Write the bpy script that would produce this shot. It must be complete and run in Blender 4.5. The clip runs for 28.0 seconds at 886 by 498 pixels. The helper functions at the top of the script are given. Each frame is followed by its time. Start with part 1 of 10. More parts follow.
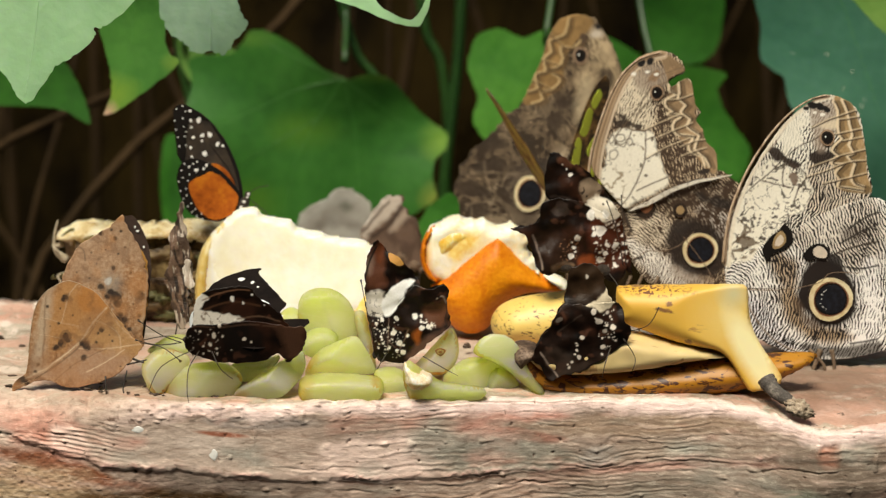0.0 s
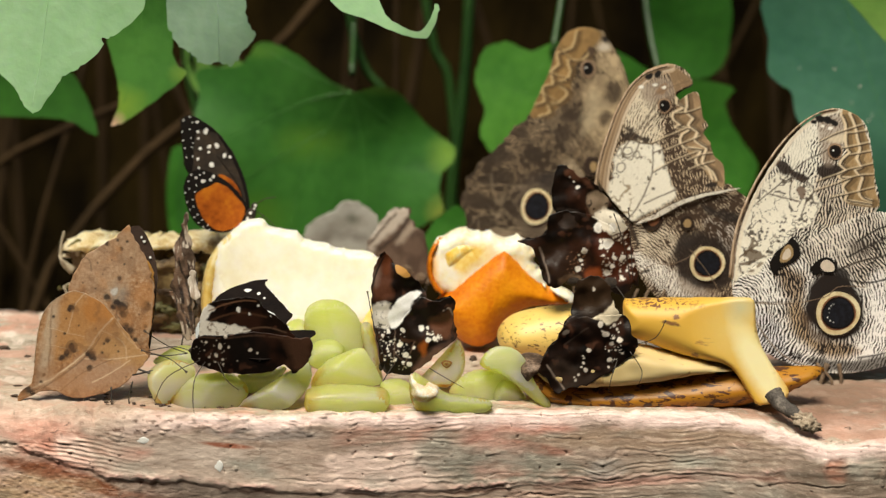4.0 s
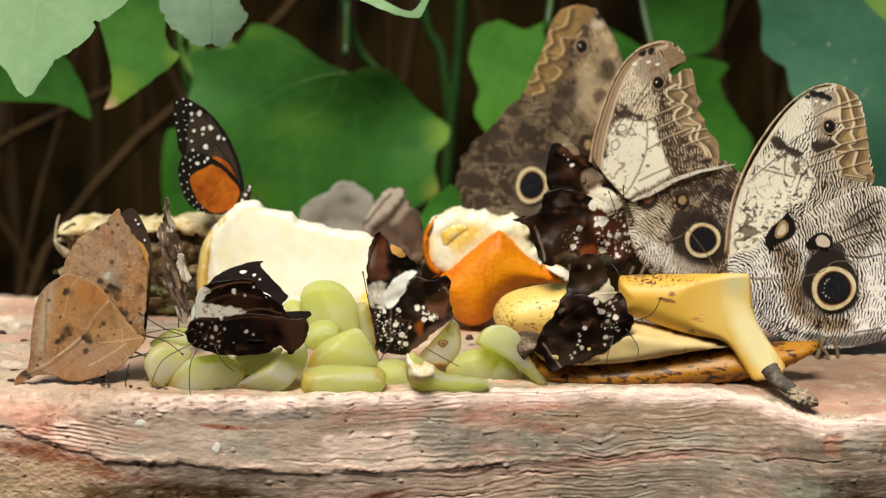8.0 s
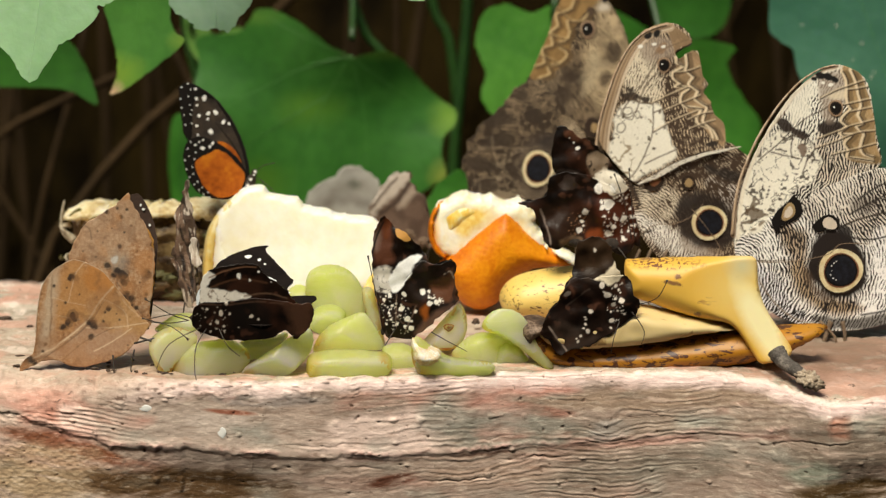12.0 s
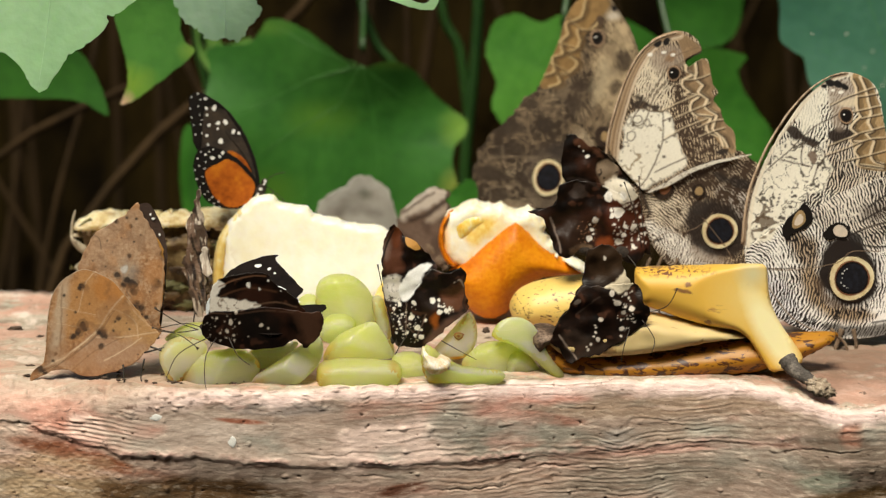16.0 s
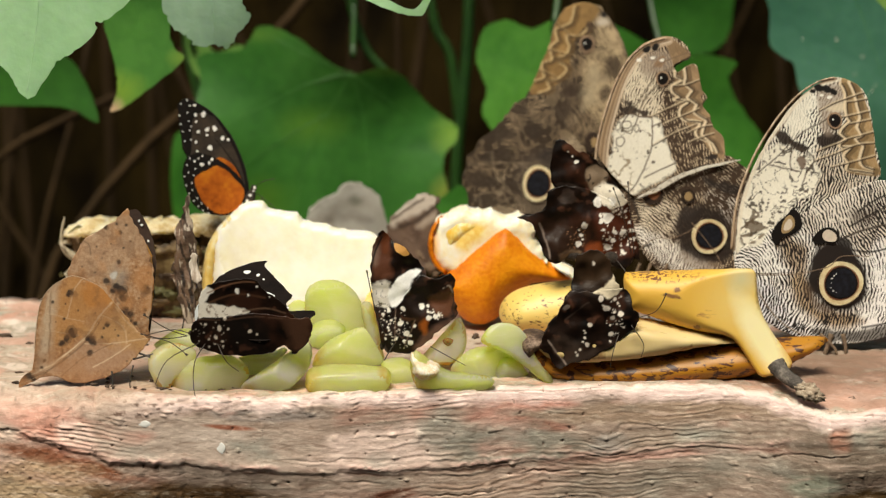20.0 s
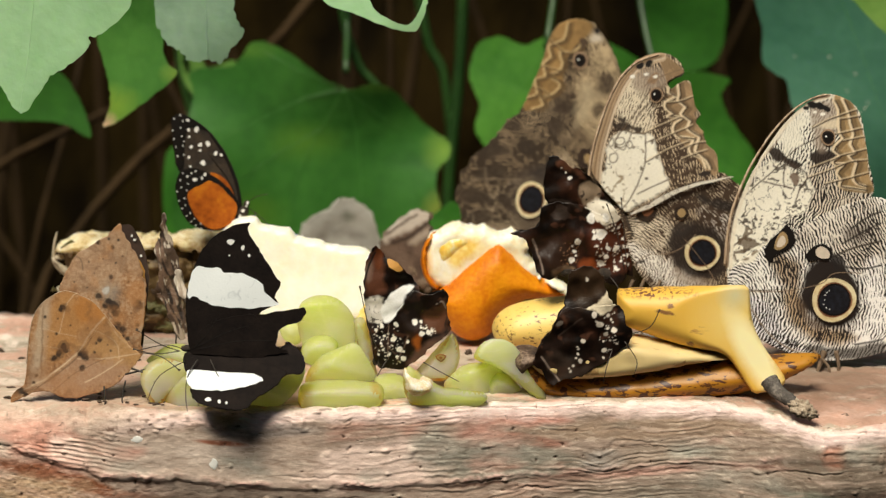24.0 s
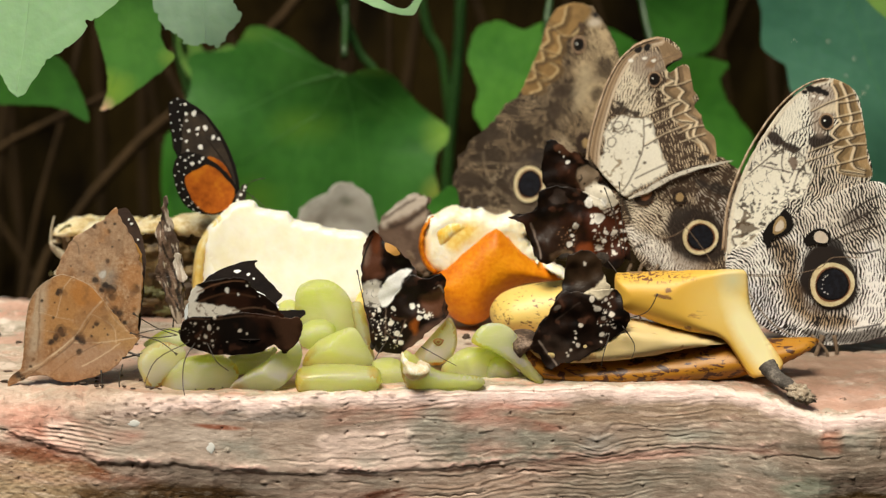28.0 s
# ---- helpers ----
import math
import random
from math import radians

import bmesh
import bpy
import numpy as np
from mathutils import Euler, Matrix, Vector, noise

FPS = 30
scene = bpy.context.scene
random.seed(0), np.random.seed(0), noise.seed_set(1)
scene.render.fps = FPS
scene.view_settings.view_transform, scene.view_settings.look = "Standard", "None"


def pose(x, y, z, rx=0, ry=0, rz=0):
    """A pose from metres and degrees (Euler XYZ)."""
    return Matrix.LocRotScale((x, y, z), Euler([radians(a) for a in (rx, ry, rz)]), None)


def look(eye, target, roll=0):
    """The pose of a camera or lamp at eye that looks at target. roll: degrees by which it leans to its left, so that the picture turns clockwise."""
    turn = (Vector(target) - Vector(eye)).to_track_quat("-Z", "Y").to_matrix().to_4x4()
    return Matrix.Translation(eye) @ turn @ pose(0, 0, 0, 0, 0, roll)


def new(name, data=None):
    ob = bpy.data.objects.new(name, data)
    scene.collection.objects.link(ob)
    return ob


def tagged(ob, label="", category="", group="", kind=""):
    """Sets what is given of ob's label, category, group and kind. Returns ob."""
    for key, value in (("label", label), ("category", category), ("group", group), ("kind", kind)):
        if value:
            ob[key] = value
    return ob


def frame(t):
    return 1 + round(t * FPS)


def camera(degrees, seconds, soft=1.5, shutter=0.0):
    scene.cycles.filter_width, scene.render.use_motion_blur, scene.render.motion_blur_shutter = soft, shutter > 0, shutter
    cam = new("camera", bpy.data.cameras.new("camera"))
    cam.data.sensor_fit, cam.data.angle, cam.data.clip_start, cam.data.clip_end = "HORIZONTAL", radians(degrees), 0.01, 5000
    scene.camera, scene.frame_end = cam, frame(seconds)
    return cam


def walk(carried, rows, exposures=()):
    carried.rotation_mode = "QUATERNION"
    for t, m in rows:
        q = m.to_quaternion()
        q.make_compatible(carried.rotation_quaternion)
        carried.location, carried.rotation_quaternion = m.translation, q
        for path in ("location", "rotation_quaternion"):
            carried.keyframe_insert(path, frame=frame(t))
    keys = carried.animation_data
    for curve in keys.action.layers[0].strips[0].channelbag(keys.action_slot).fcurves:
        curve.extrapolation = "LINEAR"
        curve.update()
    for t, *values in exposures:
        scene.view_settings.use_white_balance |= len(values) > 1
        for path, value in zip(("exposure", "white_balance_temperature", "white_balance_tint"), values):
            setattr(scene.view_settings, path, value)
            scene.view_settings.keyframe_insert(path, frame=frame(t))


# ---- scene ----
from mathutils.geometry import delaunay_2d_cdt

# ---------------------------------------------------------------- camera
cam = camera(25, 28.0, soft=1.25, shutter=0.5)
cam.data.dof.use_dof = True
cam.data.dof.focus_distance = 0.657
cam.data.dof.aperture_fstop = 12.0


def aim(x, y, z, yaw, pitch, roll):
    a, b = radians(yaw), radians(pitch)
    ahead = Vector((-math.sin(a) * math.cos(b), math.cos(a) * math.cos(b), math.sin(b)))
    return look((x, y, z), Vector((x, y, z)) + ahead, roll)


WALK = [
    (0.0, -0.0049, -0.6323, 0.1598, -0.938, -9.899, 1.091),
    (0.5, -0.0052, -0.6321, 0.1600, -0.785, -9.960, 1.148),
    (1.0, -0.0045, -0.6324, 0.1606, -0.780, -9.951, 1.282),
    (1.5, -0.0039, -0.6324, 0.1600, -0.849, -9.837, 1.406),
    (2.0, -0.0049, -0.6323, 0.1589, -1.059, -9.720, 1.529),
    (2.5, -0.0050, -0.6317, 0.1590, -1.159, -9.727, 1.480),
    (3.0, -0.0062, -0.6323, 0.1595, -1.236, -9.519, 1.564),
    (3.5, -0.0058, -0.6327, 0.1602, -0.996, -9.478, 1.371),
    (4.0, -0.0052, -0.6316, 0.1584, -0.761, -9.453, 1.321),
    (4.5, -0.0054, -0.6322, 0.1595, -0.528, -9.671, 1.216),
    (6.5, -0.0039, -0.6313, 0.1582, -0.610, -9.868, 0.941),
    (7.0, -0.0036, -0.6316, 0.1580, -0.753, -9.922, 0.790),
    (7.5, -0.0045, -0.6316, 0.1583, -0.904, -10.077, 0.730),
    (8.0, -0.0043, -0.6314, 0.1578, -0.837, -9.994, 0.687),
    (8.5, -0.0040, -0.6314, 0.1582, -0.640, -9.932, 0.599),
    (9.0, -0.0035, -0.6310, 0.1579, -0.512, -9.953, 0.564),
    (9.5, -0.0030, -0.6311, 0.1573, -0.439, -9.951, 0.456),
    (10.0, -0.0026, -0.6308, 0.1562, -0.570, -9.995, 0.438),
    (10.5, -0.0023, -0.6302, 0.1563, -0.533, -10.149, 0.370),
    (11.0, -0.0033, -0.6302, 0.1564, -0.500, -10.201, 0.443),
    (11.5, -0.0022, -0.6302, 0.1565, -0.485, -10.296, 0.438),
    (12.0, -0.0021, -0.6300, 0.1572, -0.494, -10.429, 0.378),
    (12.5, -0.0025, -0.6308, 0.1577, -0.365, -10.144, 0.343),
    (14.5, -0.0017, -0.6299, 0.1561, -0.610, -10.090, 0.342),
    (15.0, -0.0026, -0.6304, 0.1563, -0.416, -10.052, 0.316),
    (15.5, -0.0017, -0.6296, 0.1550, -0.269, -9.971, 0.273),
    (16.0, -0.0007, -0.6299, 0.1559, -0.085, -10.075, 0.144),
    (16.5, -0.0003, -0.6299, 0.1562, 0.027, -10.070, 0.048),
    (17.0, 0.0001, -0.6300, 0.1550, 0.001, -9.998, 0.000),
    (17.5, 0.0005, -0.6302, 0.1555, -0.009, -10.034, -0.039),
    (18.0, 0.0010, -0.6299, 0.1559, 0.027, -10.178, -0.029),
    (18.5, 0.0011, -0.6303, 0.1562, 0.022, -10.120, 0.091),
    (19.0, 0.0018, -0.6306, 0.1559, -0.036, -10.093, 0.104),
    (19.5, 0.0012, -0.6294, 0.1555, -0.130, -9.995, 0.085),
    (20.0, 0.0014, -0.6298, 0.1549, -0.221, -9.827, 0.032),
    (20.5, 0.0014, -0.6296, 0.1556, -0.275, -9.878, 0.095),
    (22.5, 0.0011, -0.6290, 0.1546, -0.360, -9.591, 0.151),
    (23.0, 0.0013, -0.6288, 0.1542, -0.435, -9.474, 0.143),
    (23.5, 0.0004, -0.6293, 0.1545, -0.476, -9.355, 0.189),
    (24.0, 0.0005, -0.6293, 0.1544, -0.495, -9.339, 0.226),
    (24.5, 0.0011, -0.6295, 0.1541, -0.409, -9.437, 0.330),
    (25.0, 0.0014, -0.6292, 0.1545, -0.362, -9.565, 0.272),
    (25.5, 0.0018, -0.6289, 0.1542, -0.387, -9.622, 0.217),
    (26.0, 0.0012, -0.6292, 0.1542, -0.483, -9.527, 0.253),
    (26.5, 0.0014, -0.6293, 0.1543, -0.557, -9.530, 0.266),
    (27.0, 0.0015, -0.6289, 0.1542, -0.509, -9.614, 0.304),
    (27.5, 0.0017, -0.6290, 0.1539, -0.415, -9.712, 0.232),
    (28.0, 0.0015, -0.6284, 0.1535, -0.481, -9.732, 0.257)]
walk(cam, [(row[0], aim(*row[1:])) for row in WALK])

# ---------------------------------------------------------------- light
scene.view_settings.exposure = -0.16
world = bpy.data.worlds.new("sky")
scene.world = world
world.use_nodes = True
sky = world.node_tree.nodes.new("ShaderNodeTexSky")
sky.sky_type, sky.sun_disc = "NISHITA", False
sky.sun_elevation, sky.sun_rotation = radians(58), radians(202)
sky.air_density, sky.dust_density = 1.0, 3.0
back = world.node_tree.nodes["Background"]
world.node_tree.links.new(sky.outputs[0], back.inputs[0])
back.inputs[1].default_value = 0.058
sun = new("sun", bpy.data.lights.new("sun", "SUN"))
sun.data.energy, sun.data.angle, sun.data.color = 5.4, radians(24), (1.0, 0.935, 0.765)
sun.matrix_world = look((-0.35, -0.85, 1.50), (0, 0, 0))


# ---------------------------------------------------------------- materials
def tree(name):
    m = bpy.data.materials.new(name)
    m.use_nodes = True
    return m, m.node_tree.nodes, m.node_tree.links, m.node_tree.nodes["Principled BSDF"]


def node(nodes, kind, **inputs):
    n = nodes.new(kind)
    for key, value in inputs.items():
        n.inputs[key].default_value = value
    return n


def ramp(nodes, links, source, stops):
    r = nodes.new("ShaderNodeValToRGB")
    links.new(source, r.inputs[0])
    e = r.color_ramp.elements
    while len(e) < len(stops):
        e.new(0.5)
    for el, (p, c) in zip(e, stops):
        el.position, el.color = p, (*c, 1) if len(c) == 3 else c
    return r


def mix(nodes, links, fac, a, b, kind="MIX"):
    m = nodes.new("ShaderNodeMix")
    m.data_type, m.blend_type = "RGBA", kind
    for sock, value in ((m.inputs[0], fac), (m.inputs[6], a), (m.inputs[7], b)):
        if isinstance(value, bpy.types.NodeSocket):
            links.new(value, sock)
        elif isinstance(value, (int, float)):
            sock.default_value = value
        else:
            sock.default_value = (*value, 1)
    return m.outputs[2]


def coords(nodes, links, scale=(1, 1, 1), rot=(0, 0, 0)):
    c, m = nodes.new("ShaderNodeTexCoord"), nodes.new("ShaderNodeMapping")
    m.inputs["Scale"].default_value, m.inputs["Rotation"].default_value = scale, [radians(a) for a in rot]
    links.new(c.outputs["Object"], m.inputs[0])
    return m.outputs[0]


def noise_at(nodes, links, where, scale, detail=4.0, rough=0.55, distort=0.0):
    n = node(nodes, "ShaderNodeTexNoise", Scale=scale, Detail=detail, Roughness=rough, Distortion=distort)
    links.new(where, n.inputs["Vector"])
    return n.outputs[0]


def bumped(nodes, links, shader, height, strength, depth=0.001):
    b = node(nodes, "ShaderNodeBump", Strength=strength, Distance=depth)
    links.new(height, b.inputs["Height"])
    links.new(b.outputs[0], shader.inputs["Normal"])


def mottled(name, stops, scale, rough=0.6, bump=0.3, grain=6.0, stretch=(1, 1, 1), rot=(0, 0, 0), spec=0.5, fine=None, sss=0.0, trans=0.0, depth=0.0006):
    """A surface of two scales of noise: broad patches through the ramp, with a finer grain over them."""
    m, n, l, s = tree(name)
    at = coords(n, l, stretch, rot)
    broad, small = noise_at(n, l, at, scale, 5), noise_at(n, l, at, scale * grain, 4)
    both = mix(n, l, 0.35, broad, small)
    col = ramp(n, l, both, stops).outputs[0]
    if fine:
        col = mix(n, l, ramp(n, l, small, [(0.55, (0, 0, 0)), (0.7, (1, 1, 1))]).outputs[0], col, fine)
    l.new(col, s.inputs["Base Color"])
    s.inputs["Roughness"].default_value, s.inputs["Specular IOR Level"].default_value = rough, spec
    if sss:
        s.inputs["Subsurface Weight"].default_value = sss
        s.inputs["Subsurface Radius"].default_value = (0.008, 0.008, 0.003)
        s.inputs["Subsurface Scale"].default_value = 1.0
    if trans:
        s.inputs["Transmission Weight"].default_value = trans
        s.inputs["IOR"].default_value = 1.36
    bumped(n, l, s, small, bump, depth)
    return m


def rippled(name, dark, pale, period, turn, warp=5.0, patch=0.5, rough=0.75):
    """Fine wavering lines, as on the underside of an owl butterfly's wing, with paler and darker areas."""
    m, n, l, s = tree(name)
    at = coords(n, l, (1, 1, 1), turn)
    w = node(n, "ShaderNodeTexWave", Scale=0.314 / period, Distortion=warp, Detail=2.5)
    w.inputs["Detail Scale"].default_value, w.inputs["Detail Roughness"].default_value = 1.6, 0.6
    l.new(at, w.inputs[0])
    big = noise_at(n, l, coords(n, l), 70, 3)
    tone = mix(n, l, patch, w.outputs[1], ramp(n, l, big, [(0.36, (0, 0, 0)), (0.64, (1, 1, 1))]).outputs[0])
    mid = tuple((a + b) * 0.4 for a, b in zip(dark, pale))
    col = ramp(n, l, tone, [(0.22, dark), (0.5, mid), (0.72, pale)]).outputs[0]
    speck = noise_at(n, l, coords(n, l), 900, 3)
    col = mix(n, l, ramp(n, l, speck, [(0.56, (0, 0, 0)), (0.66, (0.6, 0.6, 0.6))]).outputs[0], col, dark)
    l.new(col, s.inputs["Base Color"])
    s.inputs["Roughness"].default_value, s.inputs["Specular IOR Level"].default_value = rough, 0.3
    bumped(n, l, s, w.outputs[1], 0.15, 0.0003)
    return m


def field(n, l, u, v, ru, rv, lean, warp=0.35, soft=0.25, size=230, w=0.0, rw=100.0):
    """1 inside a ragged oval (centre and radii in cm, lean in degrees), 0 outside."""
    c, m, ln = n.new("ShaderNodeTexCoord"), n.new("ShaderNodeMapping"), n.new("ShaderNodeVectorMath")
    m.vector_type = "TEXTURE"
    m.inputs["Location"].default_value = (u * 0.01, w * 0.01, v * 0.01)
    m.inputs["Rotation"].default_value = (0, radians(lean), 0)
    m.inputs["Scale"].default_value = (ru * 0.01, rw * 0.01, rv * 0.01)
    l.new(c.outputs["Object"], m.inputs[0])
    ln.operation = "LENGTH"
    l.new(m.outputs[0], ln.inputs[0])
    add = n.new("ShaderNodeMath")
    add.operation = "MULTIPLY_ADD"
    l.new(noise_at(n, l, c.outputs["Object"], size, 4, 0.65), add.inputs[0])
    add.inputs[1].default_value = warp * 4
    l.new(ln.outputs["Value"], add.inputs[2])
    edge = warp * 2
    scaled = n.new("ShaderNodeMath")
    scaled.operation = "MULTIPLY"
    l.new(add.outputs[0], scaled.inputs[0])
    scaled.inputs[1].default_value = 0.25
    return ramp(n, l, scaled.outputs[0], [((1.0 - soft + edge) * 0.25, (1, 1, 1)), ((1.0 + soft * 0.4 + edge) * 0.25, (0, 0, 0))]).outputs[0]


def scaly(name, stops, speck, scale=120, many=0.64, rough=0.55):
    """Dark wing scales in broken bands, dusted with pale specks."""
    m, n, l, s = tree(name)
    at = coords(n, l)
    broad, small = noise_at(n, l, at, scale, 5, 0.65, 0.8), noise_at(n, l, at, scale * 5, 3)
    col = ramp(n, l, mix(n, l, 0.3, broad, small), stops).outputs[0]
    dust = noise_at(n, l, at, 1300, 2)
    place = noise_at(n, l, at, 95, 2)
    both = mix(n, l, 0.45, dust, place)
    col = mix(n, l, ramp(n, l, both, [(many - 0.03, (0, 0, 0)), (many, (1, 1, 1))]).outputs[0], col, speck)
    l.new(col, s.inputs["Base Color"])
    s.inputs["Roughness"].default_value, s.inputs["Specular IOR Level"].default_value = rough, 0.3
    bumped(n, l, s, mix(n, l, 0.5, broad, small), 0.9, 0.0012)
    return m


def blotched(name, base, other, mark, scale, lo=0.57, hi=0.62, rough=0.7, spec=0.3):
    """A base tint that shifts to another, with irregular dark scribbles."""
    m, n, l, s = tree(name)
    at = coords(n, l)
    col = mix(n, l, noise_at(n, l, at, scale * 0.3, 3), base, other)
    ridge = noise_at(n, l, at, scale, 3, 0.6, 1.2)
    col = mix(n, l, ramp(n, l, ridge, [(lo, (0, 0, 0)), (hi, (1, 1, 1))]).outputs[0], col, mark)
    l.new(col, s.inputs["Base Color"])
    s.inputs["Roughness"].default_value, s.inputs["Specular IOR Level"].default_value = rough, spec
    bumped(n, l, s, noise_at(n, l, at, scale * 5, 2), 0.2, 0.0003)
    return m


def leafy(name, deep, light, rough=0.42, spec=0.5, tips=()):
    m, n, l, s = tree(name)
    at = coords(n, l)
    a, b = noise_at(n, l, at, 22, 4), noise_at(n, l, at, 190, 4)
    col = ramp(n, l, mix(n, l, 0.3, a, b), [(0.35, deep), (0.65, light)]).outputs[0]
    for u, v, ru, rv, tint in tips:
        col = mix(n, l, field(n, l, u, v, ru, rv, 0, 0.25, 0.9, 80), col, tint)
    l.new(col, s.inputs["Base Color"])
    s.inputs["Roughness"].default_value, s.inputs["Specular IOR Level"].default_value = rough, spec
    s.inputs["Subsurface Weight"].default_value = 0.25
    s.inputs["Subsurface Radius"].default_value = (0.002, 0.004, 0.001)
    bumped(n, l, s, mix(n, l, 0.5, a, b), 0.35, 0.002)
    return m


def plain(name, colour, rough=0.5, spec=0.5, vary=0.12, scale=300):
    lo, hi = tuple(c * (1 - vary) for c in colour), tuple(min(1, c * (1 + vary)) for c in colour)
    return mottled(name, [(0.3, lo), (0.7, hi)], scale, rough, 0.15, 4, spec=spec, depth=0.0003)


def wood_material():
    m, n, l, s = tree("weathered_wood")
    at = coords(n, l, (6, 60, 210))
    streak = noise_at(n, l, at, 1.6, 6, 0.6, 1.0)
    lines = noise_at(n, l, coords(n, l, (9, 90, 640)), 1.2, 4, 0.55, 0.8)
    tone = noise_at(n, l, coords(n, l, (16, 30, 40)), 1.5, 4, 0.55, 0.6)
    fine = noise_at(n, l, coords(n, l, (420, 800, 1100)), 1.2, 4)
    grit = noise_at(n, l, coords(n, l, (1100, 1300, 1700)), 1.0, 3, 0.6)
    red = noise_at(n, l, coords(n, l, (20, 26, 52)), 1.25, 4, 0.6, 0.5)
    base = ramp(n, l, mix(n, l, 0.5, tone, streak), [(0.34, (0.24, 0.185, 0.135)), (0.44, (0.38, 0.310, 0.235)), (0.52, (0.50, 0.425, 0.335)), (0.62, (0.70, 0.610, 0.510))]).outputs[0]
    base = mix(n, l, ramp(n, l, red, [(0.48, (0, 0, 0)), (0.60, (0.75, 0.75, 0.75))]).outputs[0], base, (0.60, 0.36, 0.275))
    lich = noise_at(n, l, coords(n, l, (17, 30, 48)), 1.3, 4)
    base = mix(n, l, ramp(n, l, lich, [(0.44, (0, 0, 0)), (0.58, (0.6, 0.6, 0.6))]).outputs[0], base, (0.39, 0.375, 0.295))
    moss = noise_at(n, l, coords(n, l, (30, 30, 60)), 1.7, 5, 0.6, 0.4)
    base = mix(n, l, ramp(n, l, moss, [(0.57, (0, 0, 0)), (0.68, (0.65, 0.65, 0.65))]).outputs[0], base, (0.46, 0.52, 0.43))
    base = mix(n, l, ramp(n, l, lines, [(0.36, (0.26, 0.26, 0.26)), (0.46, (0, 0, 0))]).outputs[0], base, (0.20, 0.140, 0.105))
    base = mix(n, l, ramp(n, l, fine, [(0.62, (0, 0, 0)), (0.70, (0.6, 0.6, 0.6))]).outputs[0], base, (0.14, 0.095, 0.07))
    base = mix(n, l, ramp(n, l, grit, [(0.34, (0.35, 0.35, 0.35)), (0.44, (0, 0, 0))]).outputs[0], base, (0.80, 0.70, 0.62))
    flake = noise_at(n, l, coords(n, l, (75, 110, 300)), 1.0, 6, 0.68, 0.7)
    base = mix(n, l, ramp(n, l, flake, [(0.54, (0, 0, 0)), (0.60, (0.85, 0.85, 0.85))]).outputs[0], base, (0.82, 0.70, 0.61))
    base = mix(n, l, ramp(n, l, flake, [(0.38, (0.7, 0.7, 0.7)), (0.45, (0, 0, 0))]).outputs[0], base, (0.22, 0.14, 0.10))
    blush = noise_at(n, l, coords(n, l, (40, 60, 130)), 1.0, 5, 0.65, 0.6)
    base = mix(n, l, ramp(n, l, blush, [(0.49, (0, 0, 0)), (0.57, (0.7, 0.7, 0.7))]).outputs[0], base, (0.60, 0.32, 0.24))
    chip = noise_at(n, l, coords(n, l, (260, 300, 520)), 1.0, 4, 0.6, 0.4)
    base = mix(n, l, ramp(n, l, chip, [(0.66, (0, 0, 0)), (0.70, (0.85, 0.85, 0.85))]).outputs[0], base, (0.09, 0.06, 0.045))
    # Second field: the shade under the right owl butterfly is put into the colour.
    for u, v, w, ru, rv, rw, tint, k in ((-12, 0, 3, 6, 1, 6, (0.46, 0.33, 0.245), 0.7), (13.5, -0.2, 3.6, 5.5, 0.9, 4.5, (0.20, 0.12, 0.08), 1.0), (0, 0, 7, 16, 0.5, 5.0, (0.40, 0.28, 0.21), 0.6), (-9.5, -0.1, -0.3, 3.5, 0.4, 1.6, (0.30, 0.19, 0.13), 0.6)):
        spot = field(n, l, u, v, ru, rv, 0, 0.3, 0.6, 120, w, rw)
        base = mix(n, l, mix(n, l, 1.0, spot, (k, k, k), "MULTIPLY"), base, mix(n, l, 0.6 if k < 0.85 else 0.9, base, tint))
    stain_and_shade = n.new("ShaderNodeAttribute")
    stain_and_shade.attribute_name = "stain_and_shade"
    face = stain_and_shade.outputs["Color"]
    dab = noise_at(n, l, coords(n, l, (160, 300, 620)), 1.0, 5, 0.65, 0.5)
    face = mix(n, l, ramp(n, l, dab, [(0.36, (0.55, 0.55, 0.55)), (0.46, (0, 0, 0))]).outputs[0], face, mix(n, l, 1.0, face, (0.50, 0.43, 0.37), "MULTIPLY"))
    face = mix(n, l, ramp(n, l, dab, [(0.54, (0, 0, 0)), (0.64, (0.6, 0.6, 0.6))]).outputs[0], face, mix(n, l, 1.0, face, (0.30, 0.27, 0.23), "ADD"))
    face = mix(n, l, ramp(n, l, chip, [(0.68, (0, 0, 0)), (0.72, (0.8, 0.8, 0.8))]).outputs[0], face, (0.10, 0.065, 0.045))
    face = mix(n, l, ramp(n, l, grit, [(0.34, (0.3, 0.3, 0.3)), (0.42, (0, 0, 0))]).outputs[0], face, mix(n, l, 1.0, face, (0.20, 0.18, 0.16), "ADD"))
    base = mix(n, l, stain_and_shade.outputs["Alpha"], base, face)
    l.new(base, s.inputs["Base Color"])
    s.inputs["Roughness"].default_value, s.inputs["Specular IOR Level"].default_value = 0.7, 0.35
    bumped(n, l, s, mix(n, l, 0.5, mix(n, l, 0.6, streak, dab), mix(n, l, 0.5, fine, chip)), 0.6, 0.0007)
    return m


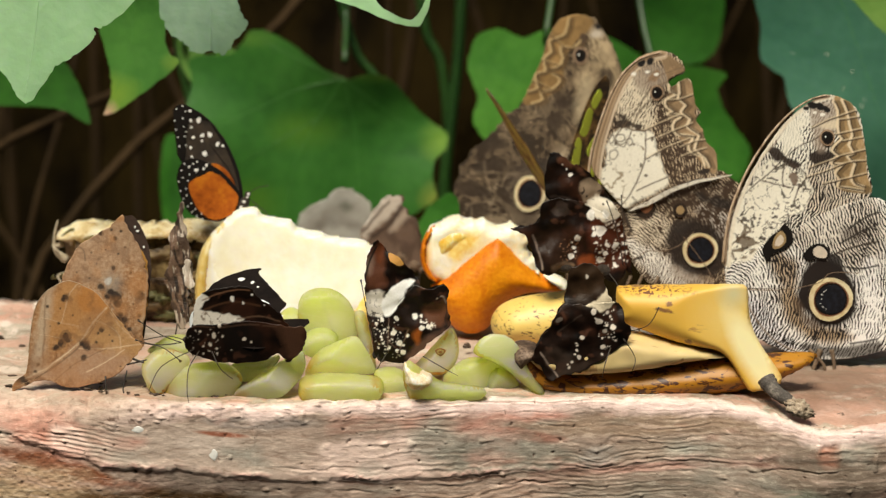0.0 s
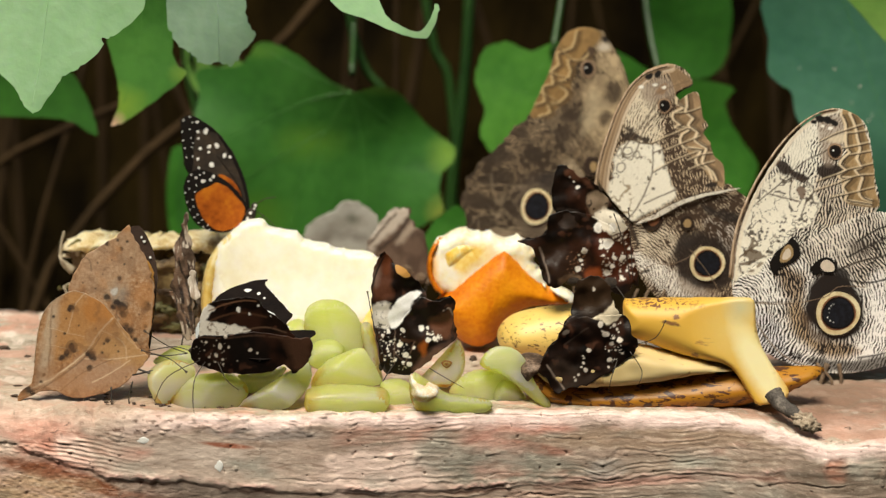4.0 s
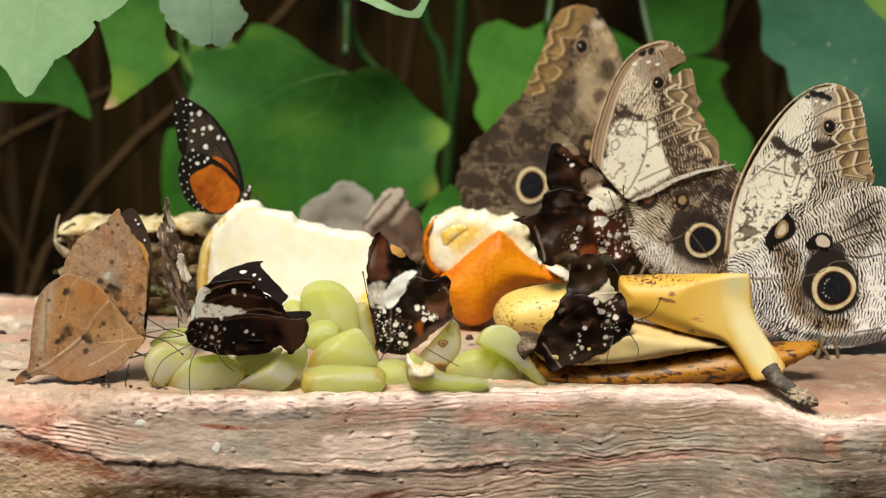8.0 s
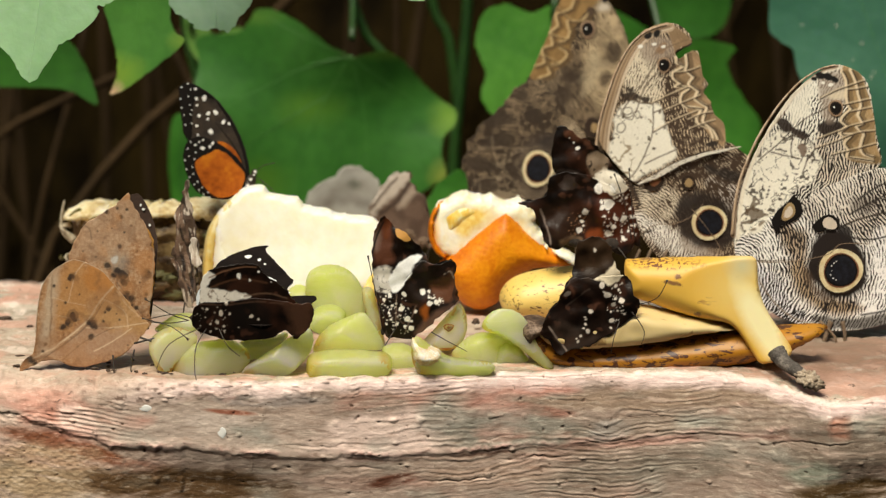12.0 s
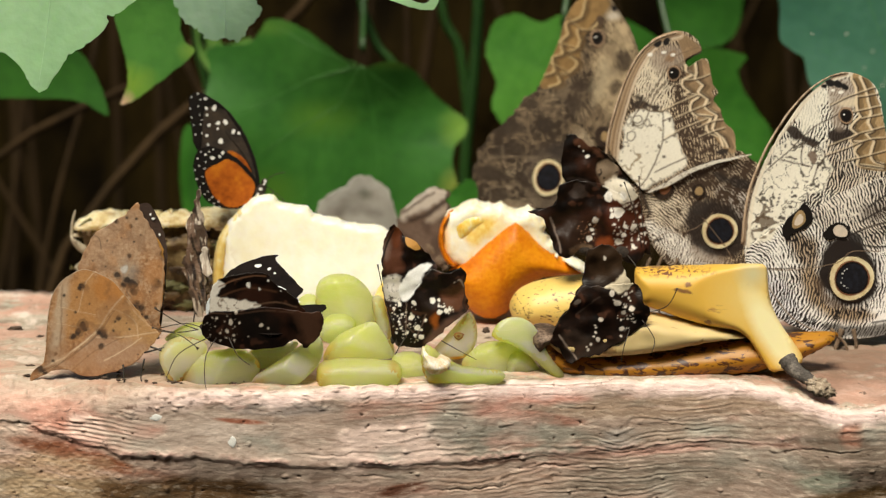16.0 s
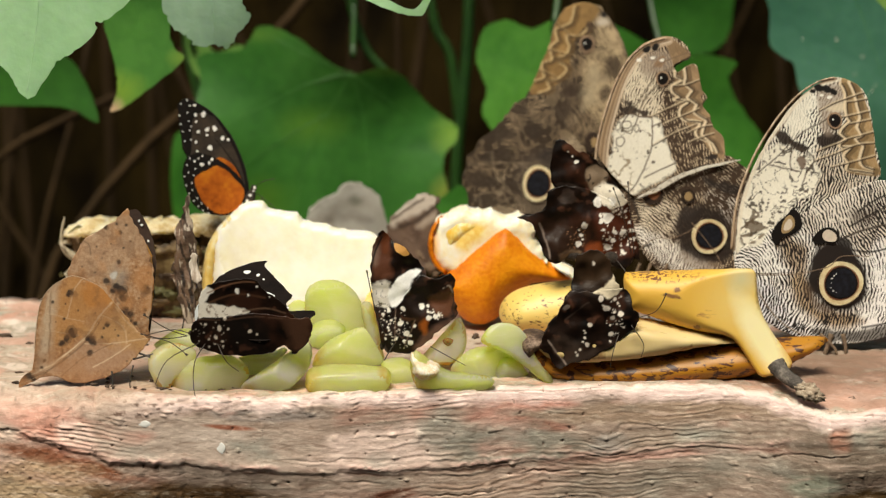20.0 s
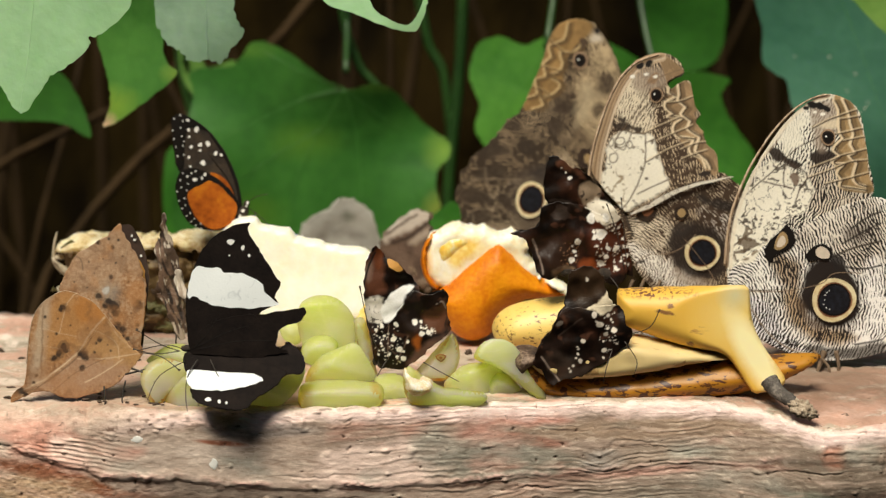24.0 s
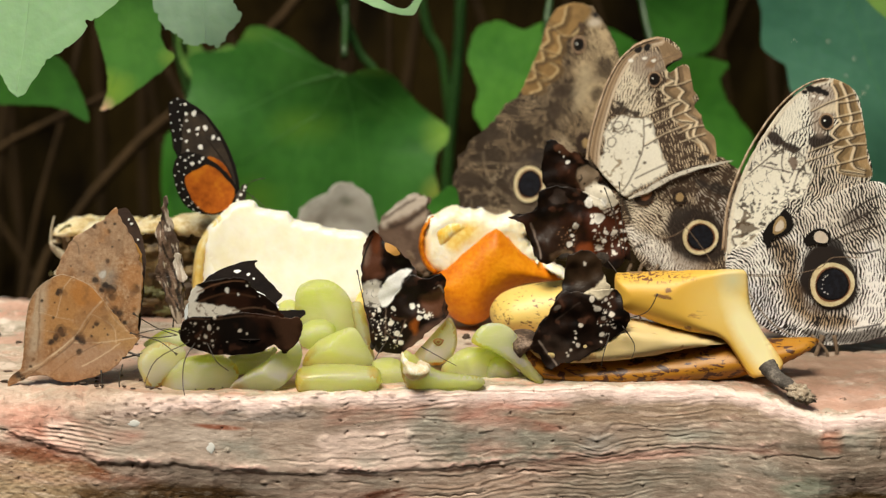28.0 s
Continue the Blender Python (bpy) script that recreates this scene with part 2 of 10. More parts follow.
def banana_material(name, lo, hi, spot, amount, scale=150, rough=0.45):
    m, n, l, s = tree(name)
    at = coords(n, l)
    col = mix(n, l, noise_at(n, l, at, 35, 3), lo, hi)
    spots = noise_at(n, l, coords(n, l, (0.55, 1, 1)), scale, 4, 0.6, 0.6)
    col = mix(n, l, ramp(n, l, spots, [(amount, (0, 0, 0)), (amount + 0.05, (1, 1, 1))]).outputs[0], col, spot)
    l.new(col, s.inputs["Base Color"])
    s.inputs["Roughness"].default_value = rough
    s.inputs["Subsurface Weight"].default_value = 0.15
    s.inputs["Subsurface Radius"].default_value = (0.004, 0.003, 0.001)
    bumped(n, l, s, noise_at(n, l, at, 260, 3), 0.15, 0.0006)
    return m


def banana_top_material(name, lo, hi, spot, amount, scale=150, rough=0.45):
    """Yellow skin, golden towards the fruit and pale towards the stem, with brown dashes along its cut edge and a few scars."""
    m = banana_material(name, lo, hi, spot, amount, scale, rough)
    n, l, s = m.node_tree.nodes, m.node_tree.links, m.node_tree.nodes["Principled BSDF"]
    col = s.inputs["Base Color"].links[0].from_socket
    for at, ru, rv, lean, soft, tint in BANANA_FIELDS:
        col = mix(n, l, field(n, l, *at, ru, rv, lean, 0.15, soft, 60), col, tint)
    dash = noise_at(n, l, coords(n, l, (1, 1, 0.35)), 900, 2, 0.5)
    strip = field(n, l, *DASH_AT, 1.5, 0.20, 1, 0.3, 0.5, 200)
    dark = mix(n, l, 1.0, ramp(n, l, dash, [(0.50, (0, 0, 0)), (0.56, (1, 1, 1))]).outputs[0], strip, "MULTIPLY")
    col = mix(n, l, dark, col, (0.16, 0.06, 0.02))
    for at, ru, rv, lean in SCARS:
        col = mix(n, l, field(n, l, *at, ru, rv, lean, 0.6, 0.4, 700), col, (0.24, 0.11, 0.035))
    l.new(col, s.inputs["Base Color"])
    return m


DASH_AT = (-1.49, 1.21)
BANANA_FIELDS = [((1.48, 0.32), 1.3, 1.0, 20, 0.9, (0.80, 0.60, 0.20)), ((2.01, -0.70), 0.50, 1.7, -32, 0.5, (0.92, 0.82, 0.46)), ((-1.63, -0.31), 2.2, 0.4, 12, 0.9, (0.70, 0.42, 0.06)), ((1.34, 1.16), 0.5, 0.5, 0, 0.9, (0.62, 0.55, 0.30))]
SCARS = [((-0.87, 0.62), 0.34, 0.07, 8), ((-0.73, 0.81), 0.12, 0.08, 0), ((-0.02, -0.44), 0.16, 0.09, 0), ((0.63, -0.70), 0.34, 0.06, 14), ((-1.95, 1.28), 0.30, 0.07, 0)]


def grape_material(name, deep, mid, pale, amber, ends):
    """Wet translucent flesh: clear green with paler fibres, amber where the fruit has begun to turn."""
    m, n, l, s = tree(name)
    at = coords(n, l)
    broad = noise_at(n, l, coords(n, l, (0.6, 1, 1.5)), 60, 4)
    fibre = noise_at(n, l, coords(n, l, (0.25, 1, 1.6), (0, 20, 0)), 420, 3, 0.6, 0.8)
    col = ramp(n, l, broad, [(0.34, deep), (0.5, mid), (0.68, pale)]).outputs[0]
    col = mix(n, l, ramp(n, l, fibre, [(0.56, (0, 0, 0)), (0.70, (0.5, 0.5, 0.5))]).outputs[0], col, pale)
    for u, v, ru, rv in ends:
        col = mix(n, l, field(n, l, u, v, ru, rv, 0, 0.35, 0.9, 150), col, amber)
    l.new(col, s.inputs["Base Color"])
    s.inputs["Roughness"].default_value, s.inputs["Specular IOR Level"].default_value = 0.17, 0.5
    s.inputs["Transmission Weight"].default_value = 0.28
    s.inputs["Subsurface Weight"].default_value = 1.0
    s.inputs["Subsurface Radius"].default_value = (0.016, 0.018, 0.008)
    s.inputs["Subsurface Scale"].default_value = 1.0
    s.inputs["IOR"].default_value = 1.36
    bumped(n, l, s, mix(n, l, 0.5, broad, fibre), 0.30, 0.0008)
    through_light, both, out = n.new("ShaderNodeBsdfTranslucent"), n.new("ShaderNodeMixShader"), n["Material Output"]
    l.new(col, through_light.inputs[0])
    both.inputs[0].default_value = 0.42
    l.new(s.outputs[0], both.inputs[1]), l.new(through_light.outputs[0], both.inputs[2])
    l.new(both.outputs[0], out.inputs[0])
    return m


def pith_material():
    """Pale pith round a soft field of yellow pulp."""
    m, n, l, s = tree("orange_pith")
    at = coords(n, l)
    a, b = noise_at(n, l, at, 100, 4), noise_at(n, l, at, 520, 3)
    col = ramp(n, l, mix(n, l, 0.35, a, b), [(0.36, (0.84, 0.70, 0.40)), (0.48, (0.88, 0.82, 0.62)), (0.62, (0.90, 0.88, 0.78))]).outputs[0]
    wet = ramp(n, l, b, [(0.38, (0.84, 0.54, 0.09)), (0.62, (0.90, 0.72, 0.26))]).outputs[0]
    for f in ((*[(-0.88, 1.48)][0], 0.72, 0.42, -40), (*[(-1.30, 1.10)][0], 0.30, 0.35, -40)):
        col = mix(n, l, field(n, l, *f, warp=0.10, soft=0.6, size=60), col, wet)
    col = mix(n, l, field(n, l, *[(-2.40, 0.89)][0], 0.25, 0.8, 0, warp=0.2, soft=0.9), col, (0.80, 0.42, 0.05))
    l.new(col, s.inputs["Base Color"])
    s.inputs["Roughness"].default_value = 0.5
    s.inputs["Subsurface Weight"].default_value = 0.25
    s.inputs["Subsurface Radius"].default_value = (0.006, 0.005, 0.002)
    bumped(n, l, s, b, 0.3, 0.0008)
    return m


WOOD = wood_material()
SOIL = mottled("dark_soil", [(0.3, (0.012, 0.008, 0.006)), (0.7, (0.05, 0.034, 0.022))], 9, 0.95, 0.8, 7, spec=0.1, depth=0.01)
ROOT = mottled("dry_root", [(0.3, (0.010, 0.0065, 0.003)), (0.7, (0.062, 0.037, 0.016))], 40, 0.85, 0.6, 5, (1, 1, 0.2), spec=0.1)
# The bank's very low base colour holds the shade behind the plants.
BACK = mottled("bank_shade_tone", [(0.38, (0.0042, 0.0027, 0.0008)), (0.62, (0.026, 0.0165, 0.0038))], 9, 0.95, 0.8, 5, (1, 1, 0.35), spec=0.05, depth=0.01)
STEM = leafy("green_stem", (0.010, 0.040, 0.006), (0.026, 0.078, 0.013))
LEAF = leafy("green_leaf", (0.020, 0.118, 0.009), (0.056, 0.210, 0.022))
LEAF_BIG = leafy("lobed_green_leaf", (0.018, 0.098, 0.010), (0.048, 0.180, 0.024), tips=[(5.9, -0.3, 0.9, 0.9, (0.16, 0.30, 0.03)), (5.7, -3.1, 0.8, 0.8, (0.20, 0.26, 0.04)), (3.0, 2.9, 1.6, 0.35, (0.10, 0.24, 0.03)), (-3.6, 4.6, 1.6, 0.4, (0.09, 0.22, 0.03)), (-0.8, 0.2, 1.6, 0.9, (0.075, 0.20, 0.018)), (-3.4, -3.6, 1.6, 1.2, (0.075, 0.19, 0.016))])
LEAF_TIP = leafy("dry_tipped_leaf", (0.030, 0.125, 0.016), (0.070, 0.220, 0.035), tips=[(-1.2, -3.4, 0.9, 0.8, (0.17, 0.30, 0.03)), (-1.5, -4.15, 0.45, 0.45, (0.55, 0.36, 0.24)), (1.3, -2.1, 0.5, 0.4, (0.15, 0.27, 0.04))])
LEAF_LIGHT = leafy("light_leaf", (0.035, 0.155, 0.012), (0.085, 0.265, 0.030))
# Darker copy of the leaf green, with shade put into the colour.
LEAF_DARK = leafy("leaf_shade_tone", (0.014, 0.080, 0.007), (0.034, 0.145, 0.014))
LEAF_PALE = leafy("pale_leaf", (0.28, 0.50, 0.25), (0.39, 0.63, 0.35), 0.5)
LEAF_GREY = leafy("grey_green_leaf", (0.15, 0.26, 0.17), (0.22, 0.34, 0.23), 0.5)
LEAF_TEAL = leafy("blue_green_leaf", (0.030, 0.125, 0.075), (0.060, 0.185, 0.115), 0.5)
LEAF_LIME = leafy("lime_leaf", (0.10, 0.24, 0.04), (0.18, 0.34, 0.07), 0.5)
VEIN = plain("leaf_vein", (0.055, 0.190, 0.030), 0.45)
VEIN_PALE = plain("pale_vein", (0.42, 0.66, 0.38), 0.5)
VEIN_GREY = plain("grey_vein", (0.22, 0.34, 0.24), 0.5)

OWL_TAN = mottled("owl_tan", [(0.36, (0.14, 0.085, 0.038)), (0.50, (0.32, 0.20, 0.088)), (0.66, (0.52, 0.36, 0.19))], 230, 0.7, 0.3, 4, (1.6, 1, 0.7), (0, 30, 0))
OWL_EDGE = mottled("owl_leading_edge", [(0.36, (0.17, 0.10, 0.06)), (0.5, (0.44, 0.31, 0.20)), (0.64, (0.66, 0.53, 0.40))], 420, 0.7, 0.3, 4, (2.2, 1, 0.15), (0, -22, 0))
OWL_UPPER = plain("owl_upperside", (0.09, 0.065, 0.05), 0.7)
INK = plain("velvet_black", (0.008, 0.006, 0.005), 0.7, 0.15)
PUPIL = mottled("eyespot_pupil", [(0.4, (0.005, 0.005, 0.007)), (0.7, (0.016, 0.018, 0.028))], 700, 0.6, 0.1, spec=0.2)
HALO = mottled("eyespot_halo", [(0.3, (0.016, 0.010, 0.007)), (0.7, (0.05, 0.03, 0.02))], 500, 0.7, spec=0.2)
RING_GREY = plain("grey_ring", (0.34, 0.22, 0.135), 0.7)
RING_PALE = plain("pale_grey_ring", (0.62, 0.53, 0.43), 0.7)
RUST = plain("rust_scales", (0.20, 0.075, 0.03), 0.6)
RING = mottled("eyespot_ring", [(0.36, (0.60, 0.46, 0.22)), (0.6, (0.78, 0.70, 0.46))], 330, 0.6, 0.2)
OCHRE = plain("eyespot_ochre", (0.33, 0.22, 0.10), 0.65)
VEIN_DARK = plain("dark_vein", (0.10, 0.065, 0.04), 0.6)
BAND_WHITE = blotched("bluish_white_scales", (0.78, 0.82, 0.84), (0.86, 0.89, 0.90), (0.62, 0.66, 0.69), 300, 0.58, 0.72)
WHITE = plain("white_scales", (0.80, 0.79, 0.76), 0.7, 0.3, 0.06)
CREAM = blotched("cream_scales", (0.62, 0.56, 0.46), (0.78, 0.74, 0.66), (0.20, 0.14, 0.10), 700, 0.57, 0.64)
DARK_UNDER = scaly("dark_underside", [(0.40, (0.003, 0.002, 0.0015)), (0.51, (0.011, 0.005, 0.003)), (0.58, (0.065, 0.021, 0.009)), (0.68, (0.20, 0.09, 0.055))], (0.62, 0.55, 0.48), 85, 0.655, 0.42)
DARK_UPPER = mottled("black_upperside", [(0.3, (0.004, 0.003, 0.003)), (0.7, (0.016, 0.011, 0.009))], 160, 0.75, 0.3, 6, spec=0.08)
DEADLEAF = mottled("dead_leaf_brown", [(0.40, (0.20, 0.080, 0.026)), (0.46, (0.33, 0.150, 0.052)), (0.52, (0.43, 0.225, 0.085)), (0.58, (0.50, 0.33, 0.18))], 75, 0.65, 0.6, 9, fine=(0.28, 0.13, 0.05))
DEAD_RIB = plain("dead_leaf_rib", (0.42, 0.27, 0.15), 0.7)
DEAD_RIM = mottled("dead_leaf_rim", [(0.35, (0.30, 0.20, 0.12)), (0.65, (0.58, 0.45, 0.32))], 300, 0.7)
DEAD_UPPER = mottled("dark_brown_upperside", [(0.3, (0.025, 0.014, 0.010)), (0.7, (0.07, 0.036, 0.022))], 200, 0.6)
AMBER = plain("amber_scales", (0.55, 0.27, 0.06), 0.65)
ORANGE_WING = mottled("orange_wing", [(0.38, (0.26, 0.055, 0.004)), (0.5, (0.44, 0.11, 0.008)), (0.62, (0.56, 0.18, 0.010))], 90, 0.6, 0.3, spec=0.2)
SMOKE_WING = mottled("smoky_wing", [(0.38, (0.016, 0.011, 0.008)), (0.5, (0.034, 0.023, 0.015)), (0.62, (0.060, 0.040, 0.025))], 110, 0.5, 0.3)
GREY_WING = mottled("grey_brown_wing", [(0.36, (0.19, 0.155, 0.125)), (0.5, (0.29, 0.245, 0.205)), (0.64, (0.42, 0.37, 0.33))], 90, 0.8, 0.4, 4, (1.5, 1, 0.4), (0, 35, 0))
BROWN_WING = mottled("brown_banded_wing", [(0.35, (0.055, 0.034, 0.022)), (0.65, (0.19, 0.125, 0.085))], 120, 0.8, 0.4)
LIME_PATCH = plain("yellow_green_scales", (0.48, 0.56, 0.05), 0.6)
GOLD_WING = blotched("golden_wing", (0.52, 0.30, 0.04), (0.66, 0.48, 0.09), (0.30, 0.12, 0.02), 240, 0.55, 0.66)
BODY = mottled("dark_fur", [(0.3, (0.012, 0.009, 0.007)), (0.7, (0.06, 0.042, 0.03))], 700, 0.9, 0.8)
BODY_BROWN = mottled("brown_fur", [(0.3, (0.10, 0.065, 0.04)), (0.7, (0.28, 0.19, 0.12))], 700, 0.9, 0.8)
LEG = plain("dark_leg", (0.03, 0.022, 0.016), 0.5)

GRAPE = grape_material("grape_flesh", (0.80, 0.89, 0.32), (0.87, 0.93, 0.46), (0.95, 0.97, 0.70), (0.86, 0.68, 0.26), [(-1.15, -0.2, 0.30, 0.55)])
GRAPE_SKIN = grape_material("grape_skin", (0.72, 0.85, 0.18), (0.82, 0.91, 0.34), (0.93, 0.97, 0.62), (0.84, 0.56, 0.13), [(-1.15, -0.2, 0.38, 0.65), (1.2, 0.2, 0.2, 0.4)])
GRAPE_OLD = grape_material("browned_grape", (0.84, 0.76, 0.26), (0.90, 0.85, 0.42), (0.94, 0.91, 0.62), (0.66, 0.30, 0.05), [(-0.1, -0.5, 0.30, 0.4), (0.3, 0.5, 0.25, 0.3)])
GRAPE_CORE = grape_material("grape_core", (0.82, 0.87, 0.36), (0.88, 0.92, 0.52), (0.95, 0.96, 0.72), (0.78, 0.52, 0.16), [(-0.9, -0.5, 0.35, 0.3)])
GRAPE_SCAR = plain("grape_scar", (0.30, 0.14, 0.03), 0.6)
GRAPE_TORN = mottled("torn_grape_flesh", [(0.36, (0.70, 0.46, 0.20)), (0.5, (0.86, 0.70, 0.46)), (0.64, (0.95, 0.90, 0.78))], 400, 0.5, 0.6, 4, sss=0.3)
RIND = grape_material("pale_grape", (0.74, 0.86, 0.36), (0.84, 0.91, 0.52), (0.93, 0.96, 0.74), (0.78, 0.82, 0.42), [])
PEAR = mottled("cream_flesh", [(0.36, (0.88, 0.81, 0.60)), (0.50, (0.93, 0.90, 0.77)), (0.64, (0.95, 0.93, 0.86))], 40, 0.4, 0.35, 6, sss=0.4)
PEAR_FRONT = mottled("cream_flesh_cut", [(0.36, (0.80, 0.73, 0.54)), (0.50, (0.86, 0.825, 0.69)), (0.64, (0.90, 0.88, 0.80))], 28, 0.38, 0.45, 6, sss=0.4)
PEAR_SKIN = mottled("yellow_skin", [(0.38, (0.70, 0.44, 0.07)), (0.5, (0.80, 0.60, 0.20)), (0.62, (0.86, 0.78, 0.50))], 60, 0.4, 0.2)
PINE_RIND = mottled("pineapple_rind", [(0.36, (0.02, 0.012, 0.005)), (0.5, (0.13, 0.075, 0.024)), (0.66, (0.30, 0.22, 0.09))], 110, 0.6, 0.6, 5)
PINE_MOSS = mottled("green_rind", [(0.3, (0.055, 0.055, 0.016)), (0.7, (0.19, 0.17, 0.055))], 120, 0.6, 0.5, 5)
PINE_DARK = mottled("dark_rind", [(0.3, (0.03, 0.018, 0.01)), (0.7, (0.10, 0.06, 0.03))], 120, 0.7, 0.5, 5)
PINE_FLESH = mottled("pineapple_flesh", [(0.36, (0.40, 0.24, 0.08)), (0.46, (0.68, 0.52, 0.26)), (0.56, (0.82, 0.72, 0.48)), (0.7, (0.86, 0.80, 0.64))], 150, 0.5, 0.6, 5, sss=0.2, depth=0.0015)
PINE_HUSK = mottled("husk_bristle", [(0.3, (0.32, 0.26, 0.16)), (0.7, (0.62, 0.54, 0.42))], 200, 0.8)
PEEL = mottled("orange_peel", [(0.38, (0.50, 0.115, 0.001)), (0.5, (0.64, 0.19, 0.0015)), (0.62, (0.74, 0.28, 0.004))], 45, 0.45, 0.35, 14, spec=0.28, sss=0.03, depth=0.0008)
PITH = pith_material()
PULP = mottled("orange_pulp", [(0.36, (0.86, 0.46, 0.05)), (0.5, (0.90, 0.66, 0.18)), (0.64, (0.93, 0.82, 0.48))], 260, 0.2, 0.5, 4, (1, 1, 0.5), (0, 40, 0), sss=0.4)
BANANA = banana_material("ripe_banana_skin", (0.27, 0.095, 0.004), (0.48, 0.22, 0.014), (0.070, 0.020, 0.005), 0.525, 400)
BANANA_TOP = banana_top_material("yellow_banana_skin", (0.66, 0.35, 0.030), (0.79, 0.51, 0.10), (0.38, 0.18, 0.05), 0.63, 110, 0.5)
BANANA_SPOT = banana_material("freckled_banana_skin", (0.70, 0.46, 0.09), (0.80, 0.60, 0.20), (0.14, 0.06, 0.02), 0.585, 680)
BANANA_IN = banana_material("banana_inner_skin", (0.64, 0.46, 0.19), (0.74, 0.60, 0.31), (0.40, 0.24, 0.09), 0.63, 120, 0.6)
TIP = mottled("dried_tip", [(0.38, (0.022, 0.013, 0.009)), (0.5, (0.085, 0.05, 0.03)), (0.62, (0.30, 0.21, 0.15))], 160, 0.7, 0.6)
STUB = mottled("dry_stub", [(0.3, (0.028, 0.022, 0.019)), (0.5, (0.085, 0.072, 0.062)), (0.75, (0.30, 0.26, 0.22))], 240, 0.85, 0.6)
SPLINTER = mottled("splintered_stem", [(0.35, (0.16, 0.11, 0.075)), (0.5, (0.36, 0.28, 0.20)), (0.65, (0.60, 0.50, 0.39))], 500, 0.85, 0.6)
CRUMB = plain("pale_crumb", (0.68, 0.58, 0.50), 0.8)
CRUMB_DARK = plain("dark_crumb", (0.07, 0.045, 0.03), 0.8)


# ---------------------------------------------------------------- mesh helpers
def part(name, bm, material, parent=None, label=""):
    me = bpy.data.meshes.new(name)
    bm.normal_update()
    bm.to_mesh(me)
    bm.free()
    for m in material if isinstance(material, (list, tuple)) else [material]:
        me.materials.append(m)
    ob = new(name, me)
    ob.parent = parent
    if label:
        ob["label"] = label
    return ob


def smooth(bm):
    for f in bm.faces:
        f.smooth = True
    return bm


def thing(name, at, label, category, group="", turn=(0, 0, 0)):
    e = new(name)
    e.empty_display_size = 0.01
    e.matrix_basis = pose(*at, *turn)
    return tagged(e, label, category, group)


def spline(points, n=5, closed=True):
    """Points in centimetres, rounded by a Catmull-Rom curve; metres."""
    p = [Vector(q[:2]) * 0.01 for q in points]
    out, k = [], len(p)
    for i in range(k if closed else k - 1):
        a, b, c, d = (p[(i + j) % k] if closed else p[min(max(i + j, 0), k - 1)] for j in (-1, 0, 1, 2))
        for s in range(n):
            t = s / n
            out.append(0.5 * (2 * b + (c - a) * t + (2 * a - 5 * b + 4 * c - d) * t * t + (3 * b - a - 3 * c + d) * t ** 3))
    if not closed:
        out.append(p[-1])
    return out


def inside(p, poly):
    hit, j = False, len(poly) - 1
    for i in range(len(poly)):
        a, b = poly[i], poly[j]
        if (a.y > p.y) != (b.y > p.y) and p.x < (b.x - a.x) * (p.y - a.y) / (b.y - a.y) + a.x:
            hit = not hit
        j = i
    return hit


def flat(u, v):
    return 0.0


def bent(cu=0.0, cv=0.0, wave=0.0006, seed=0.0, pitch=45.0):
    def f(u, v):
        return cu * u * u + cv * v * v + wave * noise.noise((u * pitch + seed, v * pitch, seed))
    return f


def sheet(points, bend=flat, off=0.0, thick=0.0003, step=0.004, rag=0.0, n=5, seed=1.0, rounded=True):
    """A thin upright sheet in the x-z plane with real thickness: faces towards -y take material 0, those towards +y material 1, the rim 0."""
    edge = spline(points, n) if rounded else [Vector(q[:2]) * 0.01 for q in points]
    if rag:
        edge = [p + Vector((noise.noise((p.x * 700, p.y * 700, seed)), noise.noise((p.y * 700, p.x * 700, seed + 9)))) * rag for p in edge]
    k = len(edge)
    lo = Vector((min(p.x for p in edge), min(p.y for p in edge)))
    hi = Vector((max(p.x for p in edge), max(p.y for p in edge)))
    pts, y = list(edge), lo.y + step / 2
    row = 0
    while y < hi.y:
        x = lo.x + step * (0.5 if row % 2 else 0.25)
        while x < hi.x:
            q = Vector((x, y))
            if inside(q, edge) and min((q - e).length for e in edge) > step * 0.35:
                pts.append(q)
            x += step
        y, row = y + step * 0.87, row + 1
    vs, es, fs, *_ = delaunay_2d_cdt(pts, [(i, (i + 1) % k) for i in range(k)], [], 1, 1e-7)
    bm = bmesh.new()
    front = [bm.verts.new((v.x, bend(v.x, v.y) + off, v.y)) for v in vs]
    rear = [bm.verts.new((v.x, bend(v.x, v.y) + off + thick, v.y)) for v in vs]
    count = {}
    for f in fs:
        a, b, c = f[:3]
        if (vs[b] - vs[a]).cross(vs[c] - vs[a]) < 0:
            f = list(reversed(f))
        bm.faces.new([front[i] for i in f]).material_index = 0
        bm.faces.new([rear[i] for i in reversed(f)]).material_index = 1
        for i in range(len(f)):
            e = (f[i], f[(i + 1) % len(f)])
            count[e] = True
    for a, b in list(count):
        if (b, a) not in count:
            q = [bm.verts.new(v.co) for v in (front[b], front[a], rear[a], rear[b])]
            bm.faces.new(q).material_index = 0
    return smooth(bm)


